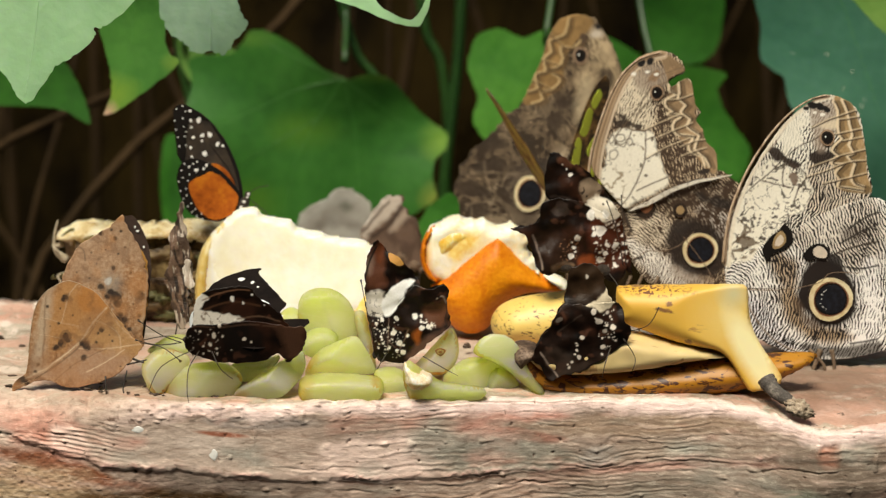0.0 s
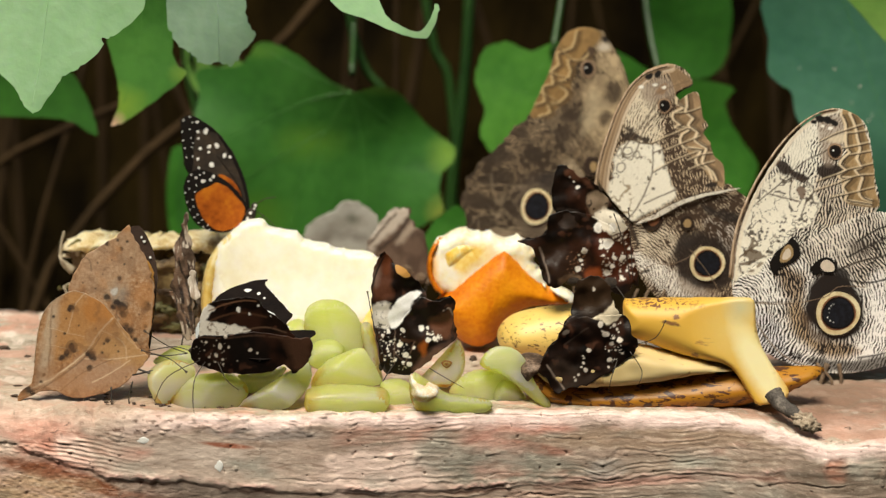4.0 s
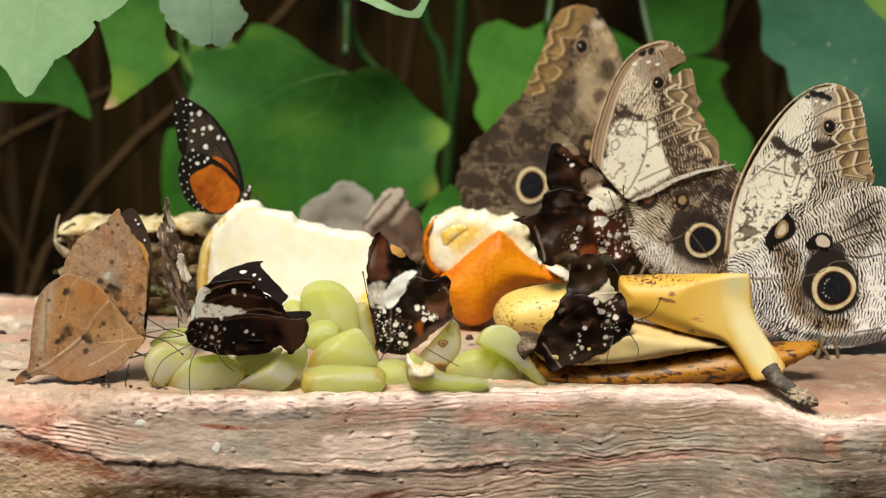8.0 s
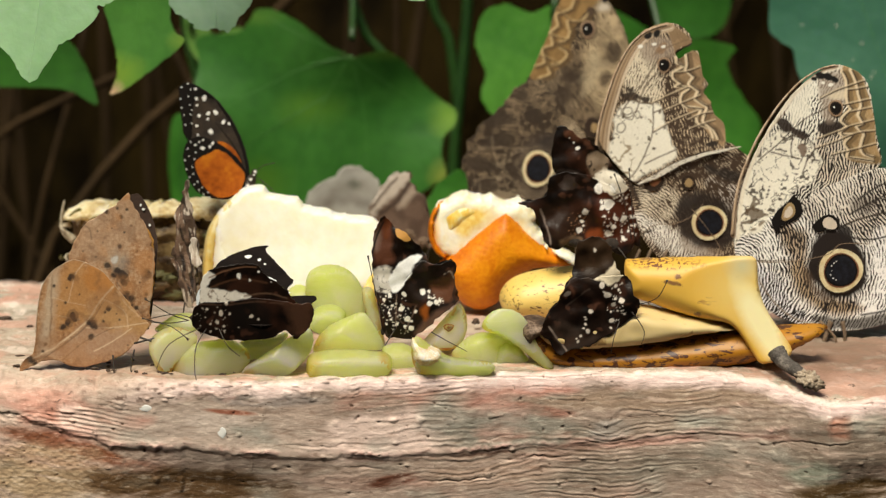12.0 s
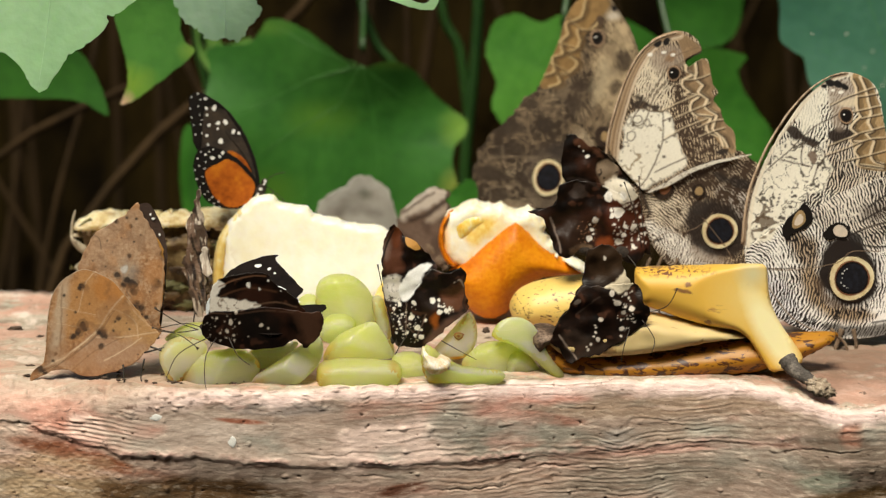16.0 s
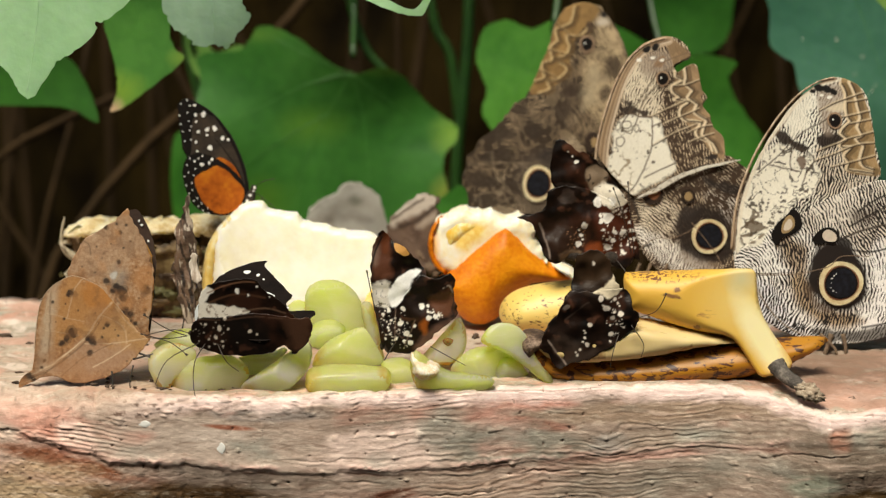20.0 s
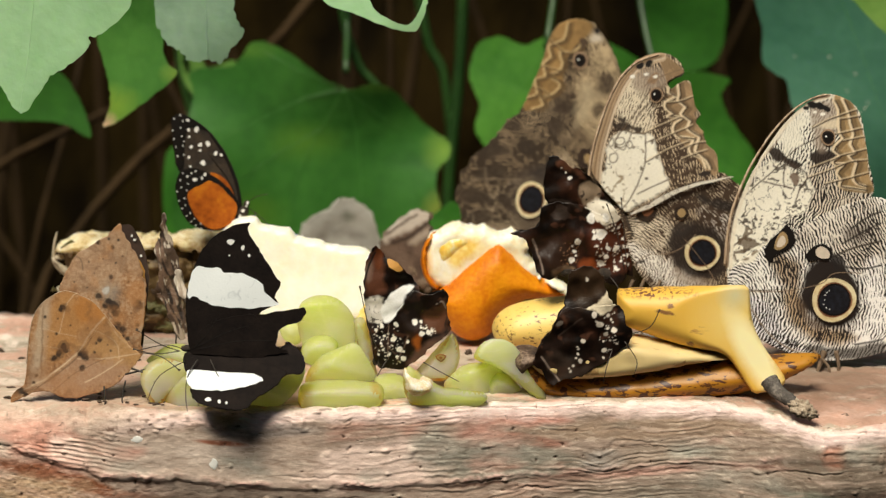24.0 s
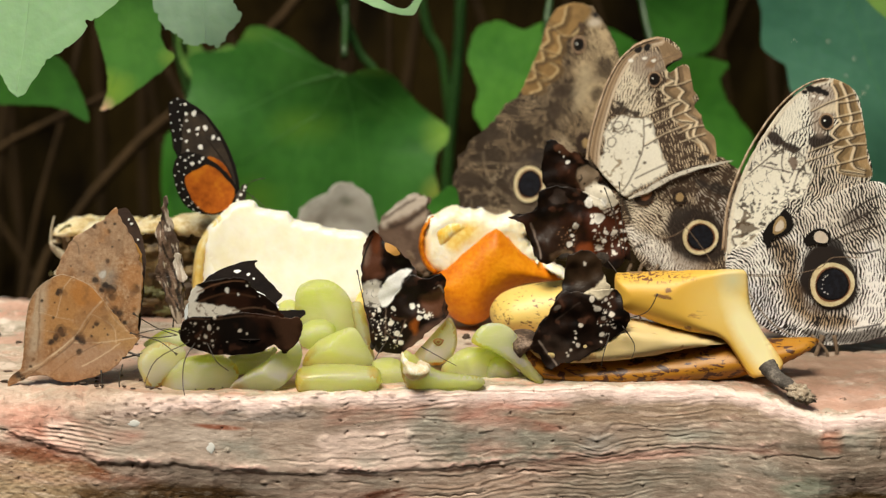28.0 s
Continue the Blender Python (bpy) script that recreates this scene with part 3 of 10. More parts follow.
def pillow(points, front, rear, reach, step=0.003, rag=0.0, n=5, seed=1.0, lumps=0.0, cuts=()):
    """A solid with the given outline that swells towards -y by front and towards +y by rear, rounded over reach from its rim.
    cuts: planes (slope u, slope v, depth) that slice the front flat; what they bare takes material 1."""
    edge = spline(points, n)
    if rag:
        edge = [p + Vector((noise.noise((p.x * 500, p.y * 500, seed)), noise.noise((p.y * 500, p.x * 500, seed + 9)))) * rag for p in edge]
    k = len(edge)
    ea = np.array([(q.x, q.y) for q in edge])
    ed = np.roll(ea, -1, 0) - ea
    el = (ed ** 2).sum(1) + 1e-18

    def far(q):
        w = np.array((q.x, q.y)) - ea
        t = np.clip((w * ed).sum(1) / el, 0, 1)[:, None]
        return float(np.sqrt(((w - t * ed) ** 2).sum(1).min()))

    xs, ys = [p.x for p in edge], [p.y for p in edge]
    pts, y, row = list(edge), min(ys) + step / 2, 0
    while y < max(ys):
        x = min(xs) + step * (0.5 if row % 2 else 0.25)
        while x < max(xs):
            q = Vector((x, y))
            if inside(q, edge) and far(q) > step * 0.3:
                pts.append(q)
            x += step
        y, row = y + step * 0.87, row + 1
    vs, es, fs, *_ = delaunay_2d_cdt(pts, [(i, (i + 1) % k) for i in range(k)], [], 1, 1e-7)
    bm, fr, re = bmesh.new(), [], []
    for i, v in enumerate(vs):
        d = far(v)
        if d < 1e-6:
            w = bm.verts.new((v.x, 0, v.y))
            fr.append(w), re.append(w)
            continue
        h = math.sqrt(1 - (1 - min(d / reach, 1)) ** 2)
        bump = lumps * noise.noise((v.x * 110, v.y * 110, seed))
        y = -front * h + bump * h
        for su, sv, deep in cuts:
            other = -deep + su * v.x + sv * v.y
            y = 0.5 * (y + other + math.sqrt((y - other) ** 2 + 0.0006 ** 2)) - 0.0001
        fr.append(bm.verts.new((v.x, min(y, 0.0), v.y)))
        re.append(bm.verts.new((v.x, rear * h, v.y)))
    for f in fs:
        a, b, c = f[:3]
        if (vs[b] - vs[a]).cross(vs[c] - vs[a]) < 0:
            f = list(reversed(f))
        face = bm.faces.new([fr[i] for i in f])
        mid = sum((vs[i] for i in f), Vector((0, 0))) / 3
        if cuts and any(-front * math.sqrt(1 - (1 - min(far(mid) / reach, 1)) ** 2) < -deep + su * mid.x + sv * mid.y for su, sv, deep in cuts):
            face.material_index = 1
        if len({fr[i] for i in f} - {re[i] for i in f}):
            bm.faces.new([re[i] for i in reversed(f)])
    return smooth(bm)


def tube(bm, path, radii, sides=6, flatten=1.0, index=0):
    """A tapered tube along a path of points, closed at both ends."""
    path = [Vector(p) for p in path]
    radii = [radii] * len(path) if isinstance(radii, (int, float)) else radii
    rings, side = [], None
    for i, p in enumerate(path):
        d = (path[min(i + 1, len(path) - 1)] - path[max(i - 1, 0)]).normalized()
        if side is None:
            side = d.orthogonal().normalized()
        side = (side - d * side.dot(d)).normalized()
        up = d.cross(side)
        rings.append([bm.verts.new(p + (side * math.cos(a) + up * math.sin(a) * flatten) * radii[i]) for a in (math.tau * k / sides for k in range(sides))])
    for a, b in zip(rings, rings[1:]):
        for k in range(sides):
            f = bm.faces.new((a[k], a[(k + 1) % sides], b[(k + 1) % sides], b[k]))
            f.smooth, f.material_index = True, index
    for r, rev in ((rings[0], True), (rings[-1], False)):
        bm.faces.new(list(reversed(r)) if rev else r).material_index = index
    return bm


def curve3(points, n=6):
    """A rounded path through points in space."""
    p, out = [Vector(q) for q in points], []
    for i in range(len(p) - 1):
        a, b, c, d = (p[min(max(i + j, 0), len(p) - 1)] for j in (-1, 0, 1, 2))
        for s in range(n):
            t = s / n
            out.append(0.5 * (2 * b + (c - a) * t + (2 * a - 5 * b + 4 * c - d) * t * t + (3 * b - a - 3 * c + d) * t ** 3))
    return out + [p[-1]]


def discs(name, spots, bend, off, material, parent, thick=0.00012, sides=10, seed=3):
    """Small raised scale spots (u, v, radius in cm), each a little irregular and a part of its own."""
    rnd = random.Random(seed)
    for u, v, r in spots:
        u, v, r = u * 0.01, v * 0.01, r * 0.01
        stretch, turn, ring = rnd.uniform(0.75, 1.25), rnd.uniform(0, 3), []
        bm = bmesh.new()
        for k in range(sides):
            a = math.tau * k / sides
            rr = r * rnd.uniform(0.80, 1.14)
            x, y = rr * math.cos(a) * stretch, rr * math.sin(a) / stretch
            x, y = x * math.cos(turn) - y * math.sin(turn), x * math.sin(turn) + y * math.cos(turn)
            ring.append((u + x, v + y))
        f = [bm.verts.new((x, bend(x, y) + off, y)) for x, y in ring]
        b = [bm.verts.new((x, bend(x, y) + off + thick, y)) for x, y in ring]
        bm.faces.new(f)
        bm.faces.new(list(reversed(b)))
        for k in range(sides):
            bm.faces.new((f[(k + 1) % sides], f[k], b[k], b[(k + 1) % sides]))
        bmesh.ops.recalc_face_normals(bm, faces=bm.faces)
        part(name, bm, material, parent)


def eyespot(wing, u, v, rings, bend, off=-0.0002, aspect=1.0, lean=0.0, label=""):
    """Rings from the outside in: (radius in cm, material, shift u, shift v); each lies a little prouder than the last."""
    bm, mats = bmesh.new(), []
    for i, (r, m, du, dv) in enumerate(rings):
        mats.append(m)
        loops = []
        for q, lift in ((1.0, 0.00018), (1.0, 0.0), (0.55, 0.0)):
            loop = []
            for k in range(28):
                a = math.tau * k / 28
                rr = r * 0.01 * q * (1 + 0.025 * math.sin(3 * a + i))
                x, y = rr * math.cos(a) * aspect, rr * math.sin(a)
                x, y = x * math.cos(lean) - y * math.sin(lean), x * math.sin(lean) + y * math.cos(lean)
                x, y = x + (u + du) * 0.01, y + (v + dv) * 0.01
                loop.append(bm.verts.new((x, bend(x, y) + off - 0.00007 * i + lift, y)))
            loops.append(loop)
        for a, b in zip(loops, loops[1:]):
            for k in range(28):
                bm.faces.new((a[k], a[(k + 1) % 28], b[(k + 1) % 28], b[k])).material_index = i
        bm.faces.new(loops[-1]).material_index = i
    return part("eyespot", bm, mats, wing, label)


def veins(wing, lines, bend, radius, material, off=-0.0001, name="vein"):
    for line in lines:
        bm = bmesh.new()
        p = spline(line, 5, False)
        path = [(q.x, bend(q.x, q.y) + off, q.y) for q in p]
        tube(bm, path, [radius * (1 - 0.55 * i / len(path)) for i in range(len(path))], 5)
        part(name, bm, material, wing)


def antenna(parent, path, club=0.0006, material=None):
    bm = bmesh.new()
    p = curve3(path, 5)
    n = len(p)
    tube(bm, p, [0.00016 if i < n * 0.86 else 0.00016 + (club - 0.00016) * math.sin((i - n * 0.86) / (n * 0.14) * 2.6) for i in range(n)], 6)
    return part("antenna", bm, material or LEG, parent)


def leg(parent, path, r=0.00035, material=None):
    bm = bmesh.new()
    p = curve3(path, 4)
    tube(bm, p, [r * (1 - 0.5 * i / len(p)) for i in range(len(p))], 6)
    return part("leg", bm, material or LEG, parent)


def trunk_body(parent, start, end, r, material=None):
    """Head, thorax and abdomen in a row from start (head) to end (tail)."""
    a, b = Vector(start), Vector(end)
    d = b - a
    spans = (("head", 0.0, 0.16, 0.62), ("thorax", 0.12, 0.48, 1.0), ("abdomen", 0.45, 1.0, 0.78))
    for name, s, e, k in spans:
        bm = bmesh.new()
        path, radii = [], []
        for i in range(11):
            t = i / 10
            path.append(a + d * (s + (e - s) * t))
            radii.append(max(r * k * math.sqrt(max(0.0, 1 - (2 * t - 1) ** 2)), r * 0.06))
        tube(bm, path, radii, 12)
        part(name, bm, material or BODY, parent)


def grain(u, v, scale, seed=0.0, octaves=3):
    """Smooth random values about 0, from -1 to 1, over points in cm."""
    total, weight = np.zeros_like(u), 0.0
    for k in range(octaves):
        x, y = u * scale * 2 ** k + seed * 3.7 + k * 11.3, v * scale * 2 ** k - seed * 5.1 + k * 7.9
        i, j = np.floor(x), np.floor(y)
        a, b = x - i, y - j
        a, b = a * a * (3 - 2 * a), b * b * (3 - 2 * b)

        def at(p, q):
            h = np.sin(p * 127.1 + q * 311.7 + seed * 74.7) * 43758.5453
            return (h - np.floor(h)) * 2 - 1
        value = (at(i, j) * (1 - a) + at(i + 1, j) * a) * (1 - b) + (at(i, j + 1) * (1 - a) + at(i + 1, j + 1) * a) * b
        total, weight = total + value * 0.5 ** k, weight + 0.5 ** k
    return total / weight


def rock(bm, centre, size, seed, detail=2, rough=0.35, pitch=1.3):
    r = bmesh.ops.create_icosphere(bm, subdivisions=detail, radius=1.0)
    for v in r["verts"]:
        k = 1 + rough * noise.noise(v.co * pitch + Vector((seed, 0, 0)))
        v.co = Vector(centre) + Vector((v.co.x * size[0], v.co.y * size[1], v.co.z * size[2])) * k


# ---------------------------------------------------------------- ground, bank, roots
def ground():
    bm = bmesh.new()
    bmesh.ops.create_grid(bm, x_segments=60, y_segments=60, size=1.0)
    for v in bm.verts:
        r = v.co.xy.length
        v.co = Vector((v.co.x * (1.2 + 60 * r ** 3), v.co.y * (1.2 + 60 * r ** 3), 0))
        v.co.z = -0.95 + 0.02 * noise.noise(v.co * 3)
    tagged(part("ground", smooth(bm), SOIL), "bare dark brown soil floor", "ground", kind="structure")


def bank():
    bm = bmesh.new()
    nx, nz = 90, 60
    grid = [[bm.verts.new((-1.6 + 3.2 * i / nx, 0.86 + 0.06 * noise.noise((i * 0.35, j * 0.12, 0)) + 0.03 * noise.noise((i * 1.1, j * 0.5, 4)), -0.97 + 2.2 * j / nz)) for i in range(nx + 1)] for j in range(nz + 1)]
    for j in range(nz):
        for i in range(nx):
            bm.faces.new((grid[j][i], grid[j][i + 1], grid[j + 1][i + 1], grid[j + 1][i]))
    tagged(part("backdrop", smooth(bm), BACK), "dark brown earth bank behind plants, shade put into its colour", "bank", kind="structure")


def roots():
    rnd = random.Random(5)
    for i in range(46):
        x, y = rnd.uniform(-0.42, 0.42), rnd.uniform(0.50, 0.80)
        lean, r = rnd.gauss(0, 0.35), rnd.uniform(0.0012, 0.0045)
        path = [(x + lean * t + 0.02 * noise.noise((i, t * 4, 0)), y + 0.03 * noise.noise((i, t * 3, 7)), -0.96 + 1.62 * t) for t in [k / 14 for k in range(15)]]
        bm = bmesh.new()
        tube(bm, path, [r * (0.8 + 0.35 * noise.noise((i, k, 3))) for k in range(15)], 7)
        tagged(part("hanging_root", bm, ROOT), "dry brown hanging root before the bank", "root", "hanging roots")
    for a, b, r in (((-0.20, 0.42, -0.03), (-0.05, 0.45, 0.13), 0.003), ((-0.28, 0.46, -0.02), (-0.11, 0.44, 0.10), 0.0022), ((-0.23, 0.48, -0.08), (-0.19, 0.5, 0.10), 0.0018)):
        bm = bmesh.new()
        a, b = Vector(a), Vector(b)
        low = a + (a - b) * 2.2
        low.z = -0.96
        path = [low.lerp(a, t) for t in (0, 0.5)] + [a.lerp(b, t / 6) + Vector((0, 0, 0.008 * math.sin(t))) for t in range(7)]
        tube(bm, path, [r] * len(path), 8)
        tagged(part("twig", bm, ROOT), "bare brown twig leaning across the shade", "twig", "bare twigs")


def hedge():
    """Unseen dark planting, added round behind and beside the viewer to cut low light."""
    bm = bmesh.new()
    na, nz = 80, 26
    grid = []
    for j in range(nz + 1):
        row = []
        for i in range(na + 1):
            a = radians(200) * i / na + radians(170)
            r = 1.75 + 0.16 * noise.noise((i * 0.5, j * 0.45, 2)) + 0.06 * noise.noise((i * 1.7, j * 1.6, 6))
            row.append(bm.verts.new((r * math.cos(a) * 1.0, 0.2 + r * math.sin(a), -0.98 + 2.1 * j / nz)))
        grid.append(row)
    for j in range(nz):
        for i in range(na):
            bm.faces.new((grid[j][i], grid[j][i + 1], grid[j + 1][i + 1], grid[j + 1][i]))
    tagged(part("hedge_light_screen", smooth(bm), LEAF_DARK), "unseen dark green planting added to screen low light", "hedge", kind="structure")


ground(), bank(), roots(), hedge()


# ---------------------------------------------------------------- feeding slab
def front_edge(x):
    """Where the slab's front rim lies, in y."""
    y = np.interp(x, (-0.36, -0.17, -0.14, -0.10, -0.03, 0.02, 0.055, 0.095, 0.108, 0.118, 0.127, 0.14, 0.2, 0.36), (0.05, 0.004, -0.002, -0.010, -0.008, 0.001, 0.005, 0.004, -0.003, -0.010, -0.015, -0.013, -0.012, 0.03))
    return float(y) + 0.0010 * noise.noise((x * 60, 2, 0)) + 0.0005 * noise.noise((x * 200, 2, 0))


def ledge_line(x):
    """Height of the long crack across the slab's front."""
    z = np.interp(x, (-0.36, -0.140, -0.129, -0.104, -0.05, 0.0, 0.056, 0.085, 0.11, 0.14, 0.36), (0.0, -0.0095, -0.015, -0.0213, -0.0255, -0.0262, -0.0245, -0.021, -0.0176, -0.0145, -0.012))
    return float(z) + 0.0017 * noise.noise((x * 45, 9, 0)) + 0.0010 * noise.noise((x * 160, 4, 0)) + 0.0005 * noise.noise((x * 500, 4, 0))


# Wood stains; the darkest low row also holds the shade under the crack.
STAINS_AND_SHADE_WEST = [
               (-13.6, -0.78, 1.3, 1.31, 0, (0.66, 0.56, 0.44), 0.9), (-12.2, -1.24, 1.3, 0.94, -20, (0.56, 0.33, 0.24), 0.9), (-11.4, -1.37, 0.8, 0.45, -25, (0.72, 0.6, 0.49), 0.8),
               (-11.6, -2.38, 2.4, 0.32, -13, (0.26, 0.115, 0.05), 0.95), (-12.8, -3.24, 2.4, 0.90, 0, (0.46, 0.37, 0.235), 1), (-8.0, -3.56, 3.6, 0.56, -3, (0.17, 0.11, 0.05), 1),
               (-6.8, -1.78, 3.6, 0.94, -4, (0.50, 0.435, 0.345), 0.9), (-6.9, -1.40, 1.0, 0.30, 0, (0.6, 0.54, 0.44), 0.7), (-6.5, -1.06, 0.8, 0.09, -5, (0.36, 0.16, 0.09), 0.9),
               (-5.2, -0.64, 1.7, 0.26, 0, (0.36, 0.33, 0.28), 0.8), (-1.5, -1.94, 2.4, 0.79, 3, (0.74, 0.63, 0.52), 0.85), (-2.2, -3.53, 2.1, 0.26, -4, (0.52, 0.4, 0.31), 0.7),
               (-1.3, -3.49, 0.8, 0.19, 10, (0.16, 0.065, 0.03), 0.9)]
# Here the last row also puts the underside's shade into its brown.
STAINS_AND_SHADE_EAST = [(13.5, -2.15, 2.4, 1.2, 4, (0.24, 0.205, 0.15), 0.8),
               (7.1, -0.89, 4.1, 0.37, 2, (0.42, 0.335, 0.235), 0.8), (3.1, -1.22, 1.5, 0.21, -8, (0.5, 0.28, 0.2), 0.8), (2.1, -1.17, 0.2, 0.19, 0, (0.46, 0.17, 0.1), 0.9),
               (2.9, -2.02, 2.8, 0.60, -3, (0.31, 0.30, 0.235), 0.9), (5.9, -2.00, 0.8, 0.37, 5, (0.33, 0.315, 0.265), 0.8), (9.0, -1.61, 2.8, 0.45, 5, (0.38, 0.325, 0.245), 0.7),
               (8.1, -2.28, 3.2, 0.15, 6, (0.6, 0.42, 0.33), 0.8), (13.1, -1.30, 0.4, 0.45, 0, (0.46, 0.26, 0.17), 0.9), (13.9, -1.20, 0.6, 0.49, 0, (0.47, 0.45, 0.36), 0.8),
               (7.2, -3.24, 4.1, 0.52, 5, (0.30, 0.265, 0.20), 0.85), (2.2, -3.40, 2.1, 0.41, 0, (0.44, 0.35, 0.26), 0.8), (12.4, -2.98, 0.9, 0.41, 5, (0.37, 0.41, 0.31), 0.8),
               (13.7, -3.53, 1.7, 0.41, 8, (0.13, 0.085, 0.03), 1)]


def face_of_slab(x, z, drop):
    """Relief (out towards -y) and colour of the slab's front, wood stains and painted light alike, at places in metres;
    drop is the depth below the rim.
    """
    u, v = x * 100, z * 100
    gap = v - np.array([ledge_line(t) for t in x[:, 0].tolist()])[:, None] * 100
    clamp = lambda q: np.clip(q, 0.0, 1.0)
    gap = gap + 0.055 * grain(u, v * 0, 2.4, 61, 4)
    big, mid, small = grain(u, v * 2.2, 0.35, 3), grain(u, v * 2.6, 1.6, 5), grain(u, v * 1.5, 9.0, 7)
    # wavering grooves that run with the crack and bend round a knot
    ring = np.hypot((u - KNOT[0]) / 1.3, v - KNOT[1])
    level = v - 0.45 * (v - gap) + 0.34 * big + 0.06 * mid + 0.012 * u * v + 0.30 * np.exp(-(ring / 0.55) ** 2)
    pitch = 0.185 + 0.02 * grain(u * 0.6, v, 0.7, 9, 1)
    wave = np.sin(level / pitch * 2 * math.pi)
    wave = wave + 0.6 * np.sin(level / pitch * 2.9 * math.pi + 2.0 * big)
    east = clamp((u + 2.6) / 2.2) * clamp(0.42 + 1.6 * grain(u, v * 2.0, 0.45, 13)) + 0.06
    relief = 0.0085 * east * wave + 0.014 * (1 - np.abs(grain(u * 0.3, level * 2.0, 1.5, 14, 3))) * clamp((u + 6) / 4)
    # finer grooves that sweep down from the west end
    sweep = np.sin((v * 0.8 + u * 0.42 + 0.05 * u * u * 0.3 + 0.05 * mid) / 0.115 * 2 * math.pi)
    relief += 0.016 * sweep * clamp((-9.0 - u) / 2.0) * clamp(gap / 0.15)
    # torn crack: a lip above, a dark undercut, smaller cracks beside it
    torn = clamp(0.55 + 1.3 * grain(u, v * 0, 0.9, 17)) * clamp((u + 13.2) / 1.5)
    relief += 0.070 * torn * np.exp(-((gap - 0.13) / 0.11) ** 2) * (1 + 0.7 * small)
    relief -= (0.008 + 0.020 * clamp((u + 4) / 4)) * torn * np.exp(-(gap / 0.026) ** 2)
    relief += 0.045 * clamp(1.8 * grain(u, v * 0, 1.1, 67, 3)) * np.exp(-((gap - 0.30) / 0.06) ** 2)
    for k, (off, deep) in enumerate(((0.42, 0.03), (-0.38, 0.05), (-0.95, 0.05), (0.9, 0.02))):
        line = gap - off + 0.10 * grain(u, v * 0, 0.7, 23 + k) + 0.02 * mid
        relief -= deep * np.exp(-(line / 0.028) ** 2) * clamp(2.2 * grain(u, v * 0, 0.33, 29 + k) - 0.15) * clamp((u + 12) / 10)
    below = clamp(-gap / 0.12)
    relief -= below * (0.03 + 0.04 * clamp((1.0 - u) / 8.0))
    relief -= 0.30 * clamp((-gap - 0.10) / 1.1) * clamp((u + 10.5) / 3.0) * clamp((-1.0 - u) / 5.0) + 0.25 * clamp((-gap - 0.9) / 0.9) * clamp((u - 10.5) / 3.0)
    # plaster-rough west foot, flakes under the rim, pits and little nodules
    foot = below * clamp((-7.5 - u) / 3.0)
    relief += 0.022 * foot * grain(u, v, 5.0, 31, 4)
    shelf = clamp(1 - drop * 100 / 0.55)
    flakes = grain(u, v * 1.8, 3.2, 37, 4)
    relief += 0.050 * clamp(1.5 * (flakes - 0.12) * 3) * shelf * clamp((2.0 - u) / 4.0)
    pits = grain(u, v * 1.2, 4.5, 41, 2)
    relief -= 0.05 * clamp((pits - 0.68) * 6) + 0.010 * np.abs(mid) + 0.012 * small * (0.6 + foot)
    relief += 0.05 * clamp((grain(u, v, 2.6, 43, 1) - 0.80) * 6)
    # colour: stains and streaks, a lighter lip, darker below it and in pits
    colour = np.empty(u.shape + (3,))
    colour[:] = (0.42, 0.35, 0.27)
    soft = 0.32 * grain(u, v * 1.7, 1.3, 47, 4)
    for a, b, ra, rb, lean, tint, k in STAINS_AND_SHADE_WEST + STAINS_AND_SHADE_EAST:
        c, d = math.cos(radians(lean)), math.sin(radians(lean))
        far = np.hypot(((u - a) * c + (v - b) * d) / ra, ((v - b) * c - (u - a) * d) / rb) + soft
        w = (k * clamp((1.25 - far) / 0.5))[..., None]
        colour = colour * (1 - w) + np.array(tint) * w

    def over(weight, tint):
        nonlocal colour
        w = clamp(weight)[..., None]
        colour = colour * (1 - w) + np.array(tint) * w
    streak = grain(u * 0.35, level * 3.2, 2.0, 51, 4)
    over(1.5 * (streak - 0.20), (0.62, 0.52, 0.41))
    over(1.6 * (-streak - 0.20) * clamp((u + 6) / 5), (0.30, 0.235, 0.17))
    over((1 - 0.75 * below) * 1.8 * (grain(u * 0.5, v * 1.5, 0.9, 53, 4) - 0.15), (0.60, 0.37, 0.28))
    over(1.5 * (grain(u * 0.6, v * 1.4, 0.8, 71, 4) - 0.20), (0.36, 0.37, 0.30))
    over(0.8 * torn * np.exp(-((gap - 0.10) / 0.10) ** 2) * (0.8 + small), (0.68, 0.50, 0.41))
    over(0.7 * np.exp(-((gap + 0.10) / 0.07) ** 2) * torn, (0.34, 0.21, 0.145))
    # The rim's paleness is bleached wood and top light, both put into the colour.
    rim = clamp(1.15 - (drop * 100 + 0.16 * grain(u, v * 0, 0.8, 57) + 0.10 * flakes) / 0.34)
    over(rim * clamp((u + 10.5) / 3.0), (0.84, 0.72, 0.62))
    over(0.8 * clamp((grain(u, v * 1.4, 4.5, 73, 4) - 0.26) * 6) * shelf * clamp((-6.5 - u) / 2.0) * clamp((u + 13.0) / 2.0), (0.14, 0.09, 0.06))
    over(clamp((pits - 0.70) * 6), (0.14, 0.085, 0.055))
    return relief * 0.01, 0.44 * (colour * np.array((1.01, 0.97, 1.07)) / 0.44) ** 1.35


KNOT = (5.84, -2.04)


